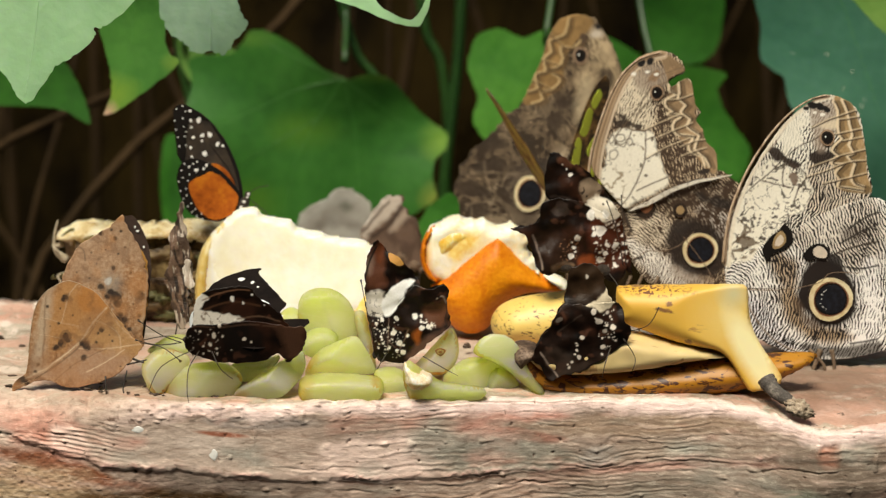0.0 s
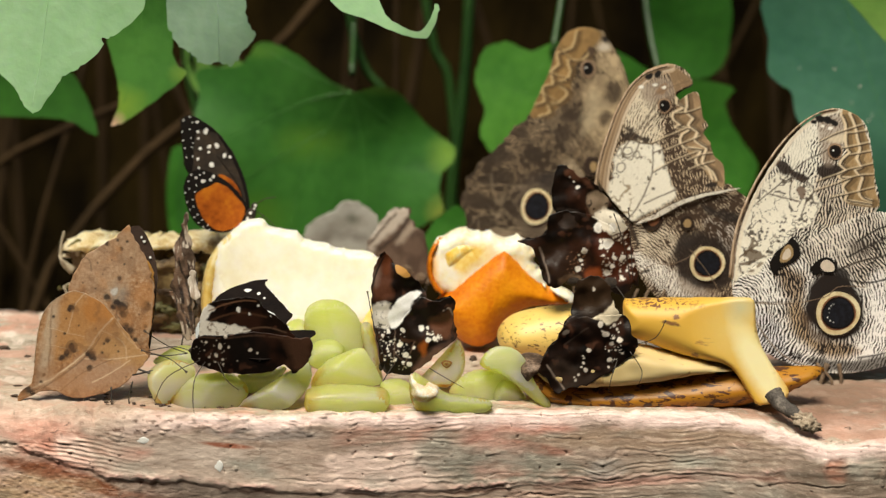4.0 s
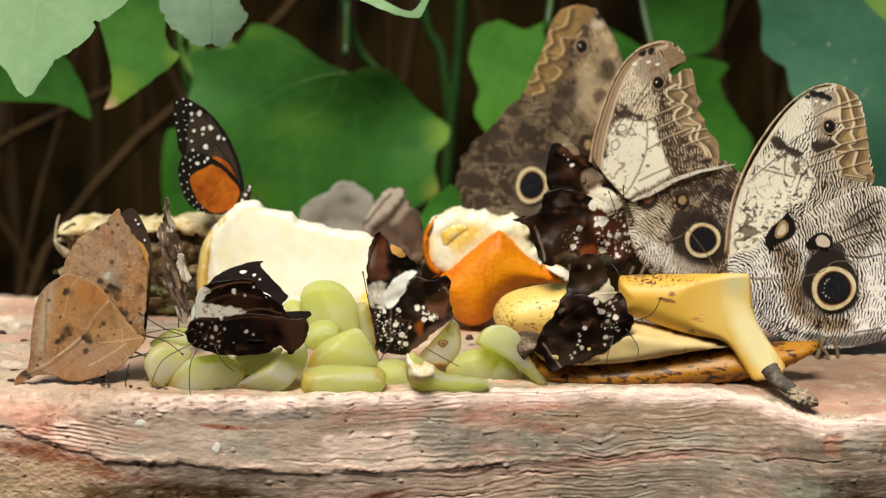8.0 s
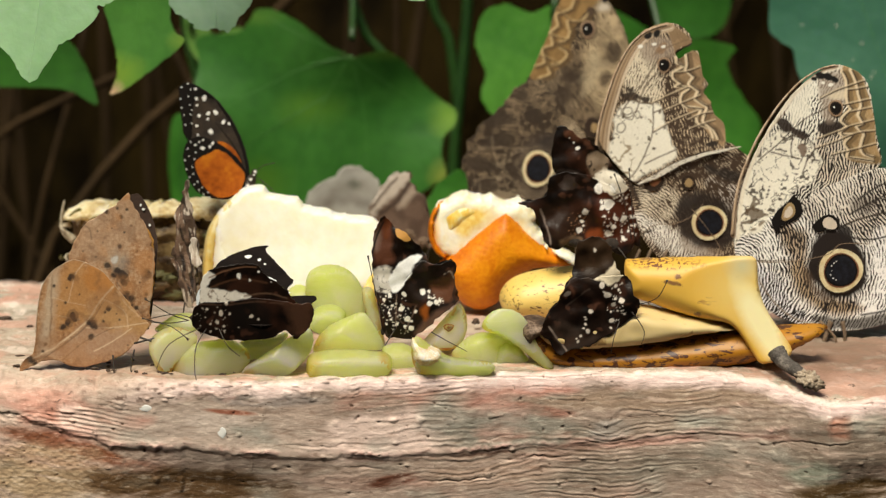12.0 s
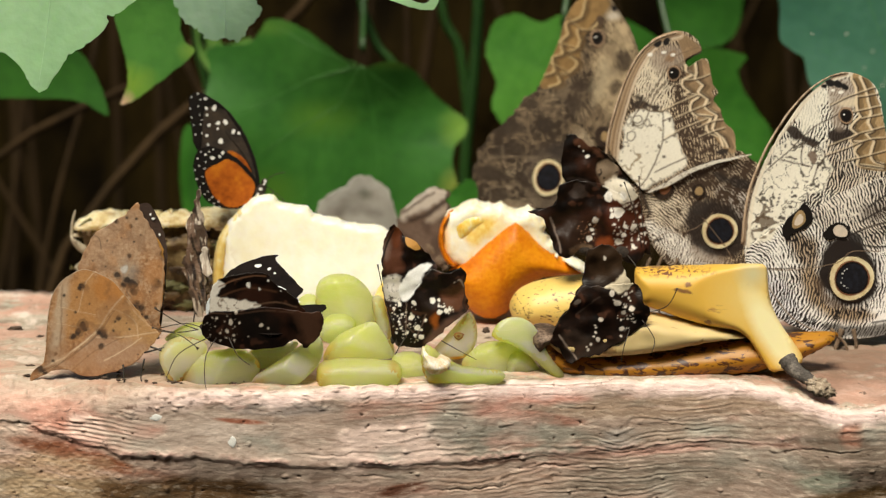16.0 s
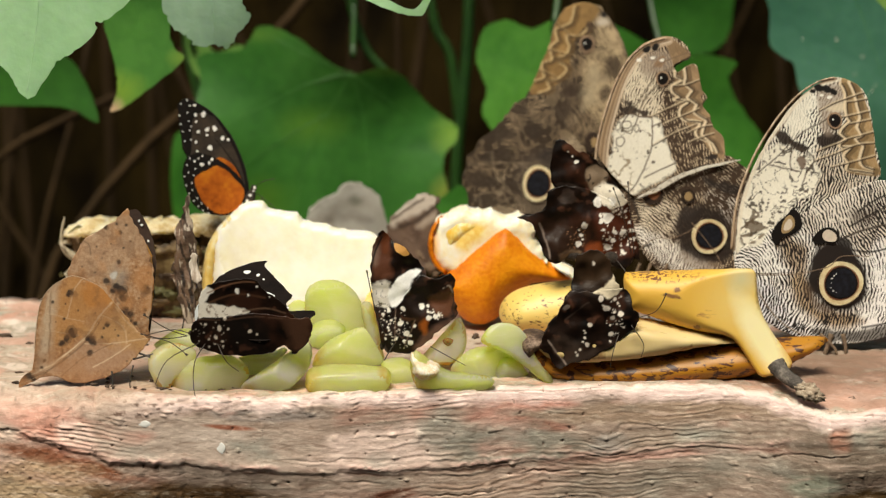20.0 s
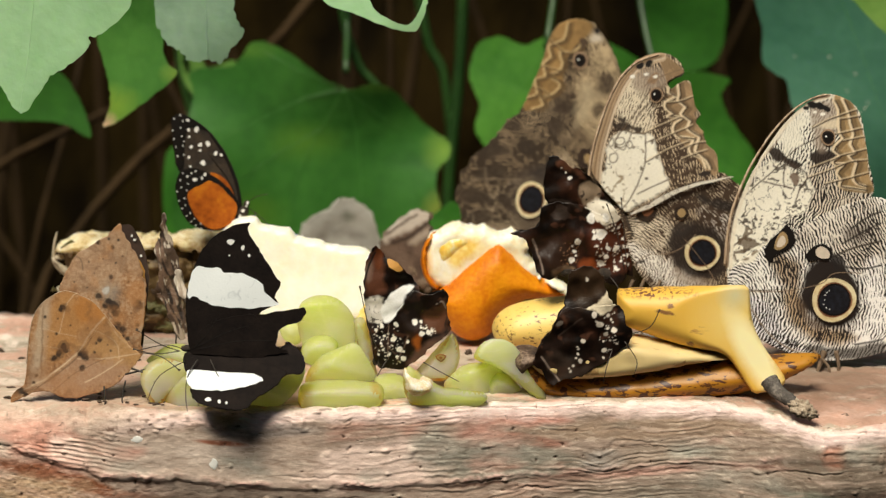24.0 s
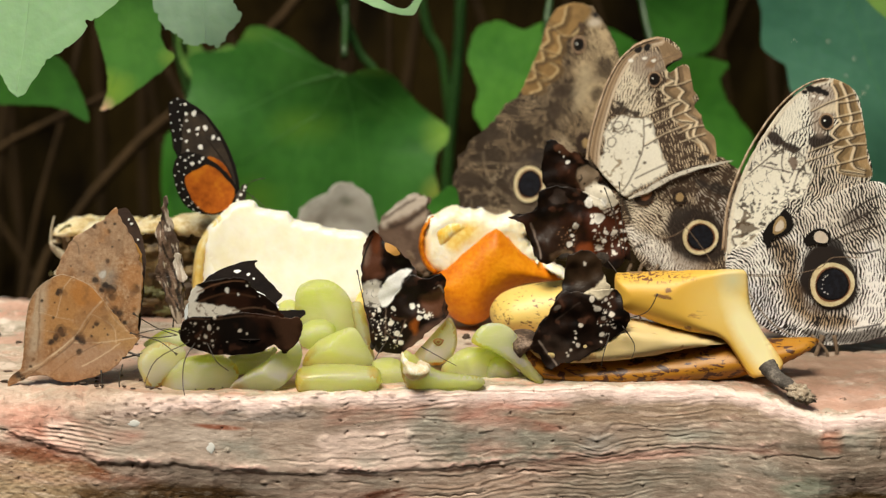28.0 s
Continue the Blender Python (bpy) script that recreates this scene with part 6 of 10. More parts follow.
OWL_SCALES = scales("owl_wing_scales", (0.014, 0.009, 0.007), 0.00106)
OWL_SCALES_WARM = scales("brown_owl_wing_scales", (0.058, 0.034, 0.020), 0.00098)
OWL_SCALES_FAR = scales("dim_owl_wing_scales", (0.040, 0.026, 0.015), 0.00115, rough=0.8)
DARK_SCALES = scales("dark_wing_scales", (0, 0, 0), 0.001, lambda n, l, c: ramp(n, l, noise_at(n, l, c, 190, 4, 0.6), [(0.35, (0.003, 0.002, 0.0015)), (0.65, (0.014, 0.0065, 0.004))]).outputs[0], 0.40, 0.20, 0.5, depth=0.0003)
BARK_SCALES = scales("bark_wing_scales", (0, 0, 0), 0.001, lambda n, l, c: ramp(n, l, noise_at(n, l, c, 300, 4), [(0.4, (0.05, 0.03, 0.02)), (0.6, (0.2, 0.14, 0.1))]).outputs[0], 0.5, 0.4, 0.8, depth=0.0008)
PALE_BARK = mottled("pale_bark_scales", [(0.4, (0.34, 0.26, 0.20)), (0.5, (0.60, 0.52, 0.44)), (0.6, (0.74, 0.68, 0.60))], 260, 0.6, 0.6, 4, (1.6, 1, 0.3))
LEAF_SCALES = scales("dead_leaf_scales", (0, 0, 0), 0.001, lambda n, l, c: ramp(n, l, mix(n, l, 0.45, noise_at(n, l, c, 130, 5, 0.65), noise_at(n, l, c, 900, 4)), [(0.38, (0.22, 0.098, 0.040)), (0.50, (0.40, 0.215, 0.105)), (0.62, (0.56, 0.38, 0.24))]).outputs[0], 0.5, 0.4, 0.45, depth=0.0004)
BLACK_INK = (0.008, 0.006, 0.005)
CREAM_FIELD, PALE_LINE = (0.90, 0.85, 0.73), (0.84, 0.69, 0.48)


# ---------------------------------------------------------------- butterflies
def owl(at, fore, hind, label, paint, scale_mat, frayed=0.0003, edge=None, eyes=(), vein_f=(), vein_h=(), bend=None, near_fore=True, body=None, fold=None, fine=0.0003):
    """An owl butterfly at rest, wings shut; the underside faces the viewer."""
    e = thing("owl_butterfly", at, label, "butterfly", "owl butterflies")
    b = bend or bent(0.6, 0.4, 0.0010, at[0] * 40, 40)
    df, dh = (-0.0012, 0.0) if near_fore else (0.0, -0.0012)
    f = wing("forewing", fore, b, df, paint[0], [scale_mat, OWL_UPPER], e, "", 0.0003, fine, frayed, 4, 2)
    h = wing("hindwing", hind, b, dh, paint[1], [scale_mat, OWL_UPPER], e, "", 0.0003, fine, frayed, 4, 3)
    ff = part("far_forewing", sheet([(u + 0.06, v - 0.08) for u, v in fore], b, 0.0026, 0.0003, 0.006, 0.0003, 4, 4), [OWL_UPPER, OWL_TAN], e)
    fh = part("far_hindwing", sheet([(u * 0.985 + 0.05, v * 0.985) for u, v in hind], b, 0.0034, 0.0003, 0.006, 0.0003, 4, 5), [OWL_UPPER, OWL_TAN], e)
    if edge:
        veins(f, [edge], b, 0.0006, OWL_EDGE, df - 0.0001, "leading_edge")
    if fold:
        part("folded_edge", sheet(fold, b, df - 0.0005, 0.0003, 0.004, 0.0002, 4), [CREAM, CREAM], f, "pale folded wing edge")
    for side, u, v, rings, aspect, lean in eyes:
        eyespot(f if side == "f" else h, u, v, rings, b, (df if side == "f" else dh) - 0.0004, aspect, lean)
    if vein_f:
        veins(f, vein_f, b, 0.00014, VEIN_DARK, df - 0.0001)
    if vein_h:
        veins(h, vein_h, b, 0.00014, VEIN_DARK, dh - 0.0001)
    if body:
        trunk_body(e, *[(p[0], 0.0046, p[2]) for p in body[:2]], 0.0042, BODY_BROWN)
    return e, (f, h, ff, fh)


def big_eye(r):
    return [(r * 1.06, HALO, 0, 0), (r, RING, 0, 0), (r * 0.80, RUST, 0.01, 0), (r * 0.74, INK, 0.01, 0.0), (r * 0.66, PUPIL, 0.02, 0.0)]


def apex_eye(r):
    return [(r * 1.15, RING_GREY, 0, 0), (r * 0.92, HALO, 0, 0), (r * 0.74, INK, 0.0, 0.0), (r * 0.14, WHITE, -0.07, 0.03)]


def drop_eye(wing_, shapes, bend, off):
    """A drop-shaped eyespot of stacked patches, the darkest at the back."""
    bm, mats = None, []
    for k, (shape, m) in enumerate(shapes):
        piece = part("eyespot" if k == 0 else "eyespot_centre", sheet(shape, bend, off - 0.0001 * k, 0.00015, 0.0012, 0.0001, 4, k), [m, m], wing_)


def feeler(e, path, y):
    bm = bmesh.new()
    p = spline(path, 6, False)
    tube(bm, [(q.x, y, q.y) for q in p], 0.00016, 5)
    part("antenna", bm, BODY_BROWN, e)


def chevrons(k, inner, outer, rungs, fill, band, pale=PALE_LINE):
    """Scalloped margin: a tan band crossed by two zigzag lines, each with a pale inner edge."""
    k.blob(band, fill, 0.95, 0.05, 0.02)
    shade = k.area(band, 0.05, 0.02)
    k.lay(shade * np.clip(0.35 + 0.9 * grain(k.u, k.v, 3.0, 17, 3), 0, 0.7), tuple(c * 0.5 for c in fill))
    for line in (inner, outer):
        k.line([(u + 0.10, v - 0.03) for u, v in line], 0.15, tuple(c * 0.34 for c in fill), 0.75, 0.03, n=2)
        k.line([(u - 0.075, v + 0.02) for u, v in line], 0.11, pale, 0.9, 0.01, n=2)
        k.line(line, 0.060, (0.045, 0.024, 0.012), 0.95, 0.012, n=2)
    for line in rungs:
        k.line([(u, v + 0.055) for u, v in line], 0.05, pale, 0.55, 0.01)
        k.line(line, 0.048, (0.045, 0.024, 0.012), 0.95, 0.012)


def owl_right():
    base_u, base_v = -2.77, 1.98

    def fore(k):
        k.ripple(None, 0.50, (0.86, 0.80, 0.70), radians(-8) + 0.6 * grain(k.u, k.v, 0.9, 3, 2))
        k.ripple([(-0.53, 8.24), (0.42, 8.93), (0.65, 8.15), (0.64, 5.99), (-0.32, 5.39), (-0.95, 6.57)], 0.47, (0.90, 0.86, 0.76))
        k.ripple([(0.69, 6.97), (1.58, 6.88), (1.72, 5.99), (2.61, 5.70), (2.44, 5.11), (1.27, 4.80), (0.46, 5.39)], 0.51, (0.78, 0.68, 0.56))
        cream = [(-2.18, 3.38), (-2.07, 4.68), (-1.80, 5.54), (-1.43, 6.17), (-1.11, 6.61), (-0.61, 6.88), (-0.37, 6.73), (0.19, 6.42), (0.47, 6.14), (0.65, 5.75), (0.48, 5.09), (-0.30, 4.69), (-0.67, 4.29), (-1.04, 3.59), (-1.62, 3.19)]
        k.blob(cream, CREAM_FIELD, 1.0, 0.10, 0.22, 3.0)
        k.blob([(-0.52, 7.94), (0.05, 8.44), (0.34, 8.53), (0.28, 7.66), (-0.19, 7.16), (-0.50, 7.40)], CREAM_FIELD, 0.75, 0.2, 0.3, 4.0)
        k.scribble(cream, (0.035, 0.022, 0.014), 2.4, 0.040, -0.12)
        k.scribble(cream, (0.06, 0.04, 0.022), 4.2, 0.035, 0.0)
        k.scribble([(-2.06, 3.39), (-2.05, 5.38), (-1.42, 5.78), (-1.09, 4.79), (-1.24, 3.59)], (0.11, 0.07, 0.04), 1.5, 0.10, -0.15, 0.85)
        for p in ([(-0.99, 7.43), (-0.55, 7.28), (-0.38, 6.92), (-0.61, 6.79), (-0.78, 7.02), (-1.06, 7.23)], [(-0.39, 7.06), (-0.14, 6.85), (0.18, 6.73), (0.02, 6.61), (-0.27, 6.73), (-0.44, 6.90)], [(0.55, 7.05), (0.98, 7.29), (1.37, 7.21), (1.34, 6.94), (0.84, 6.74)]):
            k.blob(p, (0.025, 0.015, 0.011), 0.97, 0.06, 0.16, 4.0)
        k.blob([(0.53, 8.73), (1.06, 8.93), (1.53, 8.89), (1.59, 8.06), (1.38, 7.86), (0.98, 7.21), (0.70, 7.32), (0.55, 8.05)], (0.36, 0.28, 0.22), 0.75, 0.2, 0.08)
        k.blob([(0.79, 8.11), (1.29, 8.29), (1.52, 8.19), (1.45, 8.03), (1.10, 7.95)], (0.78, 0.66, 0.48), 0.8, 0.12, 0.04)
        chevrons(k, [(1.34, 8.93), (1.51, 8.62), (1.53, 8.04), (1.60, 7.74), (1.70, 7.63), (1.48, 7.43), (1.35, 7.23), (1.55, 7.08), (1.56, 6.98), (1.35, 6.84), (1.43, 6.74), (1.76, 6.74), (1.59, 6.56), (1.52, 6.41), (1.69, 6.19), (1.62, 5.97), (2.01, 5.90), (2.53, 5.82)],
                 [(1.65, 8.97), (1.84, 8.58), (1.94, 8.16), (2.05, 7.75), (1.95, 7.43), (2.14, 7.12), (1.91, 7.02), (2.09, 6.86), (2.19, 6.76), (2.07, 6.31), (2.22, 6.06), (2.54, 5.96)],
                 [[(0.56, 7.97), (1.13, 8.27), (1.71, 8.47), (2.19, 8.63)], [(1.35, 7.76), (1.77, 7.84), (2.37, 7.98)], [(0.53, 6.58), (1.19, 6.84), (1.67, 7.04), (2.50, 7.26)], [(0.43, 6.24), (1.20, 6.52), (1.88, 6.80), (2.54, 6.87)], [(1.03, 6.03), (1.61, 6.17), (2.58, 6.43)], [(1.52, 8.27), (2.26, 8.39)], [(1.65, 7.53), (2.44, 7.69)]],
                 (0.46, 0.30, 0.14), [(1.25, 9.07), (1.60, 9.09), (1.92, 8.90), (2.18, 8.31), (2.44, 7.38), (2.58, 6.39), (2.73, 5.76), (1.62, 5.87), (1.55, 6.19), (1.37, 6.68), (1.45, 7.17), (1.55, 7.66), (1.46, 8.35)])
        for line in ([(-0.27, 8.24), (-0.45, 7.85), (-0.79, 7.32), (-1.35, 6.66), (-1.56, 5.97)], [(0.04, 8.57), (-0.42, 8.04), (-0.95, 7.51), (-1.54, 6.56)], [(0.33, 8.73), (-0.24, 8.38), (-0.90, 7.71)]):
            k.line(line, 0.045, (0.30, 0.20, 0.13), 0.7, 0.02, 0.2)
        for line in ([(-1.52, 5.85), (-0.91, 6.33), (-0.38, 6.92), (0.19, 7.36), (0.86, 7.72)], [(0.03, 5.39), (0.21, 5.88), (0.43, 6.28), (0.16, 6.61), (-0.34, 6.81)], [(-0.33, 6.73), (-0.39, 6.28), (-0.31, 5.98), (-0.05, 5.88)], [(-0.33, 6.73), (0.22, 6.48)], [(-1.10, 6.13), (-0.44, 5.98), (-0.11, 5.90)]):
            k.line(line, 0.045, (0.07, 0.045, 0.03), 0.9, 0.03, 0.1)
        k.blob([(-0.16, 6.28), (0.03, 6.42), (0.18, 6.22), (0.05, 6.02), (-0.11, 6.06)], (0.16, 0.10, 0.07), 0.9, 0.06, 0.12, 5)
        rim = [(-2.35, 3.18), (-2.30, 4.08), (-2.17, 4.98), (-1.94, 5.73), (-1.64, 6.46), (-1.32, 7.06), (-0.81, 7.84), (-0.15, 8.57), (0.51, 9.00), (1.05, 9.14)]
        k.line([(u + 0.20, v - 0.07) for u, v in rim], 0.12, (0.84, 0.76, 0.62), 0.85, 0.01)
        k.line(rim, 0.24, (0.40, 0.28, 0.18), 0.9, 0.01)
        k.line([(u + 0.11, v - 0.03) for u, v in rim], 0.04, (0.14, 0.09, 0.06), 0.8, 0.01)
        k.line([(u - 0.02, v + 0.01) for u, v in rim], 0.05, (0.70, 0.56, 0.42), 0.7, 0.01)
        for u, v, size in [(0.31, 8.68, 0.13), (0.54, 8.78, 0.17), (0.81, 8.76, 0.15), (1.04, 8.65, 0.13)]:
            k.dot(u, v, size, BLACK_INK, 0.75, -0.3)
        for u, v, size in [(0.64, 8.53, 0.08), (0.91, 8.47, 0.08), (0.39, 8.47, 0.07)]:
            k.dot(u, v, size, (0.90, 0.86, 0.78), 0.7)

    def hindpaint(k):
        lie = np.arctan2(k.v - base_v, k.u - base_u)
        k.ripple(None, 0.49, (0.93, 0.90, 0.86), lie + 0.55 * grain(k.u, k.v, 0.9, 8, 2))
        k.ripple([(0.27, 5.39), (1.63, 5.79), (2.98, 5.41), (3.08, 3.22), (2.14, 3.01), (1.52, 3.61), (0.54, 3.60), (-0.29, 4.59)], 0.495, (0.80, 0.73, 0.65))
        k.ripple([(1.29, 4.50), (2.99, 5.11), (3.04, 4.02), (1.72, 3.51)], 0.51, (0.76, 0.69, 0.61))
        k.ripple([(2.43, 3.21), (3.07, 3.42), (3.21, 0.49), (2.26, 0.39), (1.84, 0.79), (2.71, 1.40)], 0.43, (0.95, 0.92, 0.90))
        k.ripple([(-1.78, 1.98), (-0.99, 1.99), (-0.15, 0.78), (0.67, 0.17), (-0.32, 0.17), (-1.34, 0.77)], 0.51, (0.88, 0.87, 0.90))
        k.ripple([(-0.30, 2.19), (0.18, 2.60), (0.63, 1.19), (1.93, 0.95), (2.35, 0.55), (1.06, 0.48), (0.24, 1.02), (-0.18, 1.59)], 0.52, (0.50, 0.37, 0.24))
        k.ripple([(-0.74, 3.49), (-0.25, 3.60), (0.25, 3.20), (0.19, 2.40), (-0.41, 2.59)], 0.55, (0.52, 0.40, 0.29))
        k.blob([(-2.18, 3.38), (-2.03, 4.68), (-1.70, 5.38), (-0.32, 5.39), (0.45, 5.63), (-0.30, 4.75), (-0.62, 4.43), (-1.01, 3.89), (-1.34, 3.49), (-1.73, 3.35)], CREAM_FIELD, 0.95, 0.15, 0.2)
        k.scribble([(-2.17, 3.18), (-2.05, 5.38), (-0.31, 5.19), (-0.87, 4.19), (-1.24, 3.59)], (0.16, 0.11, 0.06), 1.6, 0.08, -0.1, 0.85)
        k.blob([(0.52, 3.08), (0.84, 3.40), (1.13, 3.50), (1.58, 3.36), (1.95, 2.98), (2.24, 2.52), (2.36, 1.95), (2.18, 1.32), (1.70, 1.04), (1.10, 1.12), (0.62, 1.59), (0.30, 1.99), (0.37, 2.70)], (0.016, 0.010, 0.008), 1.0, 0.16, 0.10)
        k.blob([(0.28, 1.99), (0.58, 1.59), (0.93, 1.19), (1.24, 0.99), (0.94, 0.95), (0.42, 1.39), (0.10, 1.99)], (0.10, 0.06, 0.035), 0.75, 0.2, 0.12)
        k.blob([(1.28, 3.65), (1.68, 3.53), (1.84, 3.05), (1.55, 3.01), (1.34, 3.29)], (0.014, 0.010, 0.009), 0.95, 0.08, 0.05)
        k.blob([(1.68, 4.45), (2.07, 4.65), (2.57, 4.53), (2.49, 4.11), (1.90, 4.05)], (0.05, 0.03, 0.022), 0.6, 0.3, 0.2)
        k.blob([(0.66, 0.42), (1.86, 0.26), (3.21, 0.51), (3.23, 0.07), (1.88, -0.10), (0.67, 0.13)], (0.03, 0.022, 0.018), 0.8, 0.12, 0.08)
        for line in ([(1.29, 3.49), (2.10, 3.85), (3.04, 4.08)], [(1.70, 4.01), (2.47, 4.45), (3.01, 4.69)], [(1.98, 4.51), (2.55, 4.91), (2.99, 5.11)], [(1.58, 3.25), (2.33, 3.11), (3.08, 3.22)], [(2.25, 0.43), (2.85, 0.51), (3.20, 0.60)]):
            k.line(line, 0.07, (0.02, 0.014, 0.011), 0.9, 0.02)
        k.line([(-1.67, 2.22), (-1.27, 1.48), (-0.74, 0.78), (-0.13, 0.33), (0.68, 0.07)], 0.05, (0.55, 0.48, 0.42), 0.7, 0.02)

    b = bent(0.5, 0.3, 0.0012, 3, 40)
    e, wings = owl((0.1281, 0.0550, 0.0043),
        [(-2.17, 2.66), (-2.31, 3.32), (-2.23, 4.01), (-2.07, 4.81), (-1.82, 5.64), (-1.45, 6.48), (-0.90, 7.44), (-0.26, 8.30), (0.38, 8.84), (0.95, 9.15), (1.45, 9.09), (1.97, 8.82), (2.24, 8.38), (2.40, 7.66), (2.55, 6.78), (2.75, 5.75), (1.99, 5.20), (0.85, 4.01), (-0.49, 3.02), (-1.46, 2.58)],
        [(-2.25, 2.82), (-1.94, 2.02), (-1.58, 1.21), (-0.91, 0.51), (0.20, 0.04), (1.39, -0.16), (2.58, -0.04), (3.95, 0.41), (5.09, 1.41), (5.66, 2.82), (5.26, 4.11), (4.15, 4.91), (2.99, 5.60), (1.98, 5.40), (0.82, 4.91), (-0.33, 4.21), (-1.49, 3.62)],
        "large owl butterfly, grey rippled wings with a yellow-ringed eyespot", (fore, hindpaint), OWL_SCALES,
        edge=[(-2.35, 3.18), (-2.30, 4.08), (-2.17, 4.98), (-1.94, 5.73), (-1.64, 6.46), (-1.32, 7.06), (-0.81, 7.84), (-0.15, 8.57), (0.51, 9.00), (1.05, 9.14)],
        eyes=[("h", 1.45, 2.02, big_eye(0.78), 1.0, 0.0), ("f", 1.10, 7.68, apex_eye(0.25), 0.9, 0.3)],
        vein_h=[[(1.52, 3.65), (2.30, 3.93), (3.00, 4.08)], [(-2.09, 2.42), (-1.20, 2.35), (-0.17, 2.39)]],
        bend=b, near_fore=False, body=((-0.021, 0.0015, 0.022), (0.004, 0.0015, 0.002), 0.0052))
    drop_eye(wings[1], [([(-1.01, 3.75), (-0.83, 4.11), (-0.52, 4.39), (-0.29, 4.63), (-0.07, 4.43), (0.04, 4.08), (-0.11, 3.84), (-0.38, 3.68), (-0.65, 3.57), (-0.80, 3.31), (-0.96, 3.51)], INK), ([(-0.68, 3.89), (-0.59, 4.23), (-0.40, 4.41), (-0.24, 4.27), (-0.23, 4.00), (-0.42, 3.81), (-0.60, 3.77)], OCHRE), ([(-0.60, 3.91), (-0.51, 4.19), (-0.38, 4.27), (-0.29, 4.07), (-0.42, 3.89)], RING_PALE)], b, -0.0016)
    drop_eye(wings[1], [([(0.42, 3.52), (0.57, 3.80), (0.87, 3.98), (1.15, 3.94), (1.32, 3.69), (1.21, 3.41), (0.90, 3.44), (0.64, 3.36)], INK), ([(0.75, 3.72), (0.86, 3.88), (1.06, 3.88), (1.24, 3.69), (1.21, 3.51), (1.01, 3.48), (0.81, 3.56)], RING_PALE)], b, -0.0016)
    discs("eye_glint", [(1.11, 2.20, 0.03), (1.18, 2.30, 0.025), (1.26, 2.36, 0.02), (1.18, 1.76, 0.03), (1.08, 1.88, 0.02), (1.11, 2.04, 0.015), (1.29, 1.70, 0.02)], b, -0.0024, WHITE, e)
    feeler(e, [(-1.95, 2.42), (-1.20, 2.35), (-0.17, 2.39), (0.58, 2.54), (1.01, 2.68), (1.39, 3.01), (2.34, 3.01)], -0.0042)
    feeler(e, [(-1.87, 2.30), (-1.37, 1.58), (-0.74, 0.78), (-0.03, 0.29), (0.78, 0.03)], -0.0042)
    leg(e, [(0.012, -0.001, 0.002), (0.010, -0.002, -0.004), (0.009, -0.002, -0.008)], 0.0010, BODY_BROWN)
    leg(e, [(0.016, -0.001, 0.002), (0.017, -0.002, -0.004), (0.016, -0.002, -0.008)], 0.0008, BODY_BROWN)
    leg(e, [(0.008, -0.001, 0.002), (0.013, -0.003, -0.003), (0.014, -0.003, -0.008)], 0.0007, BODY_BROWN)


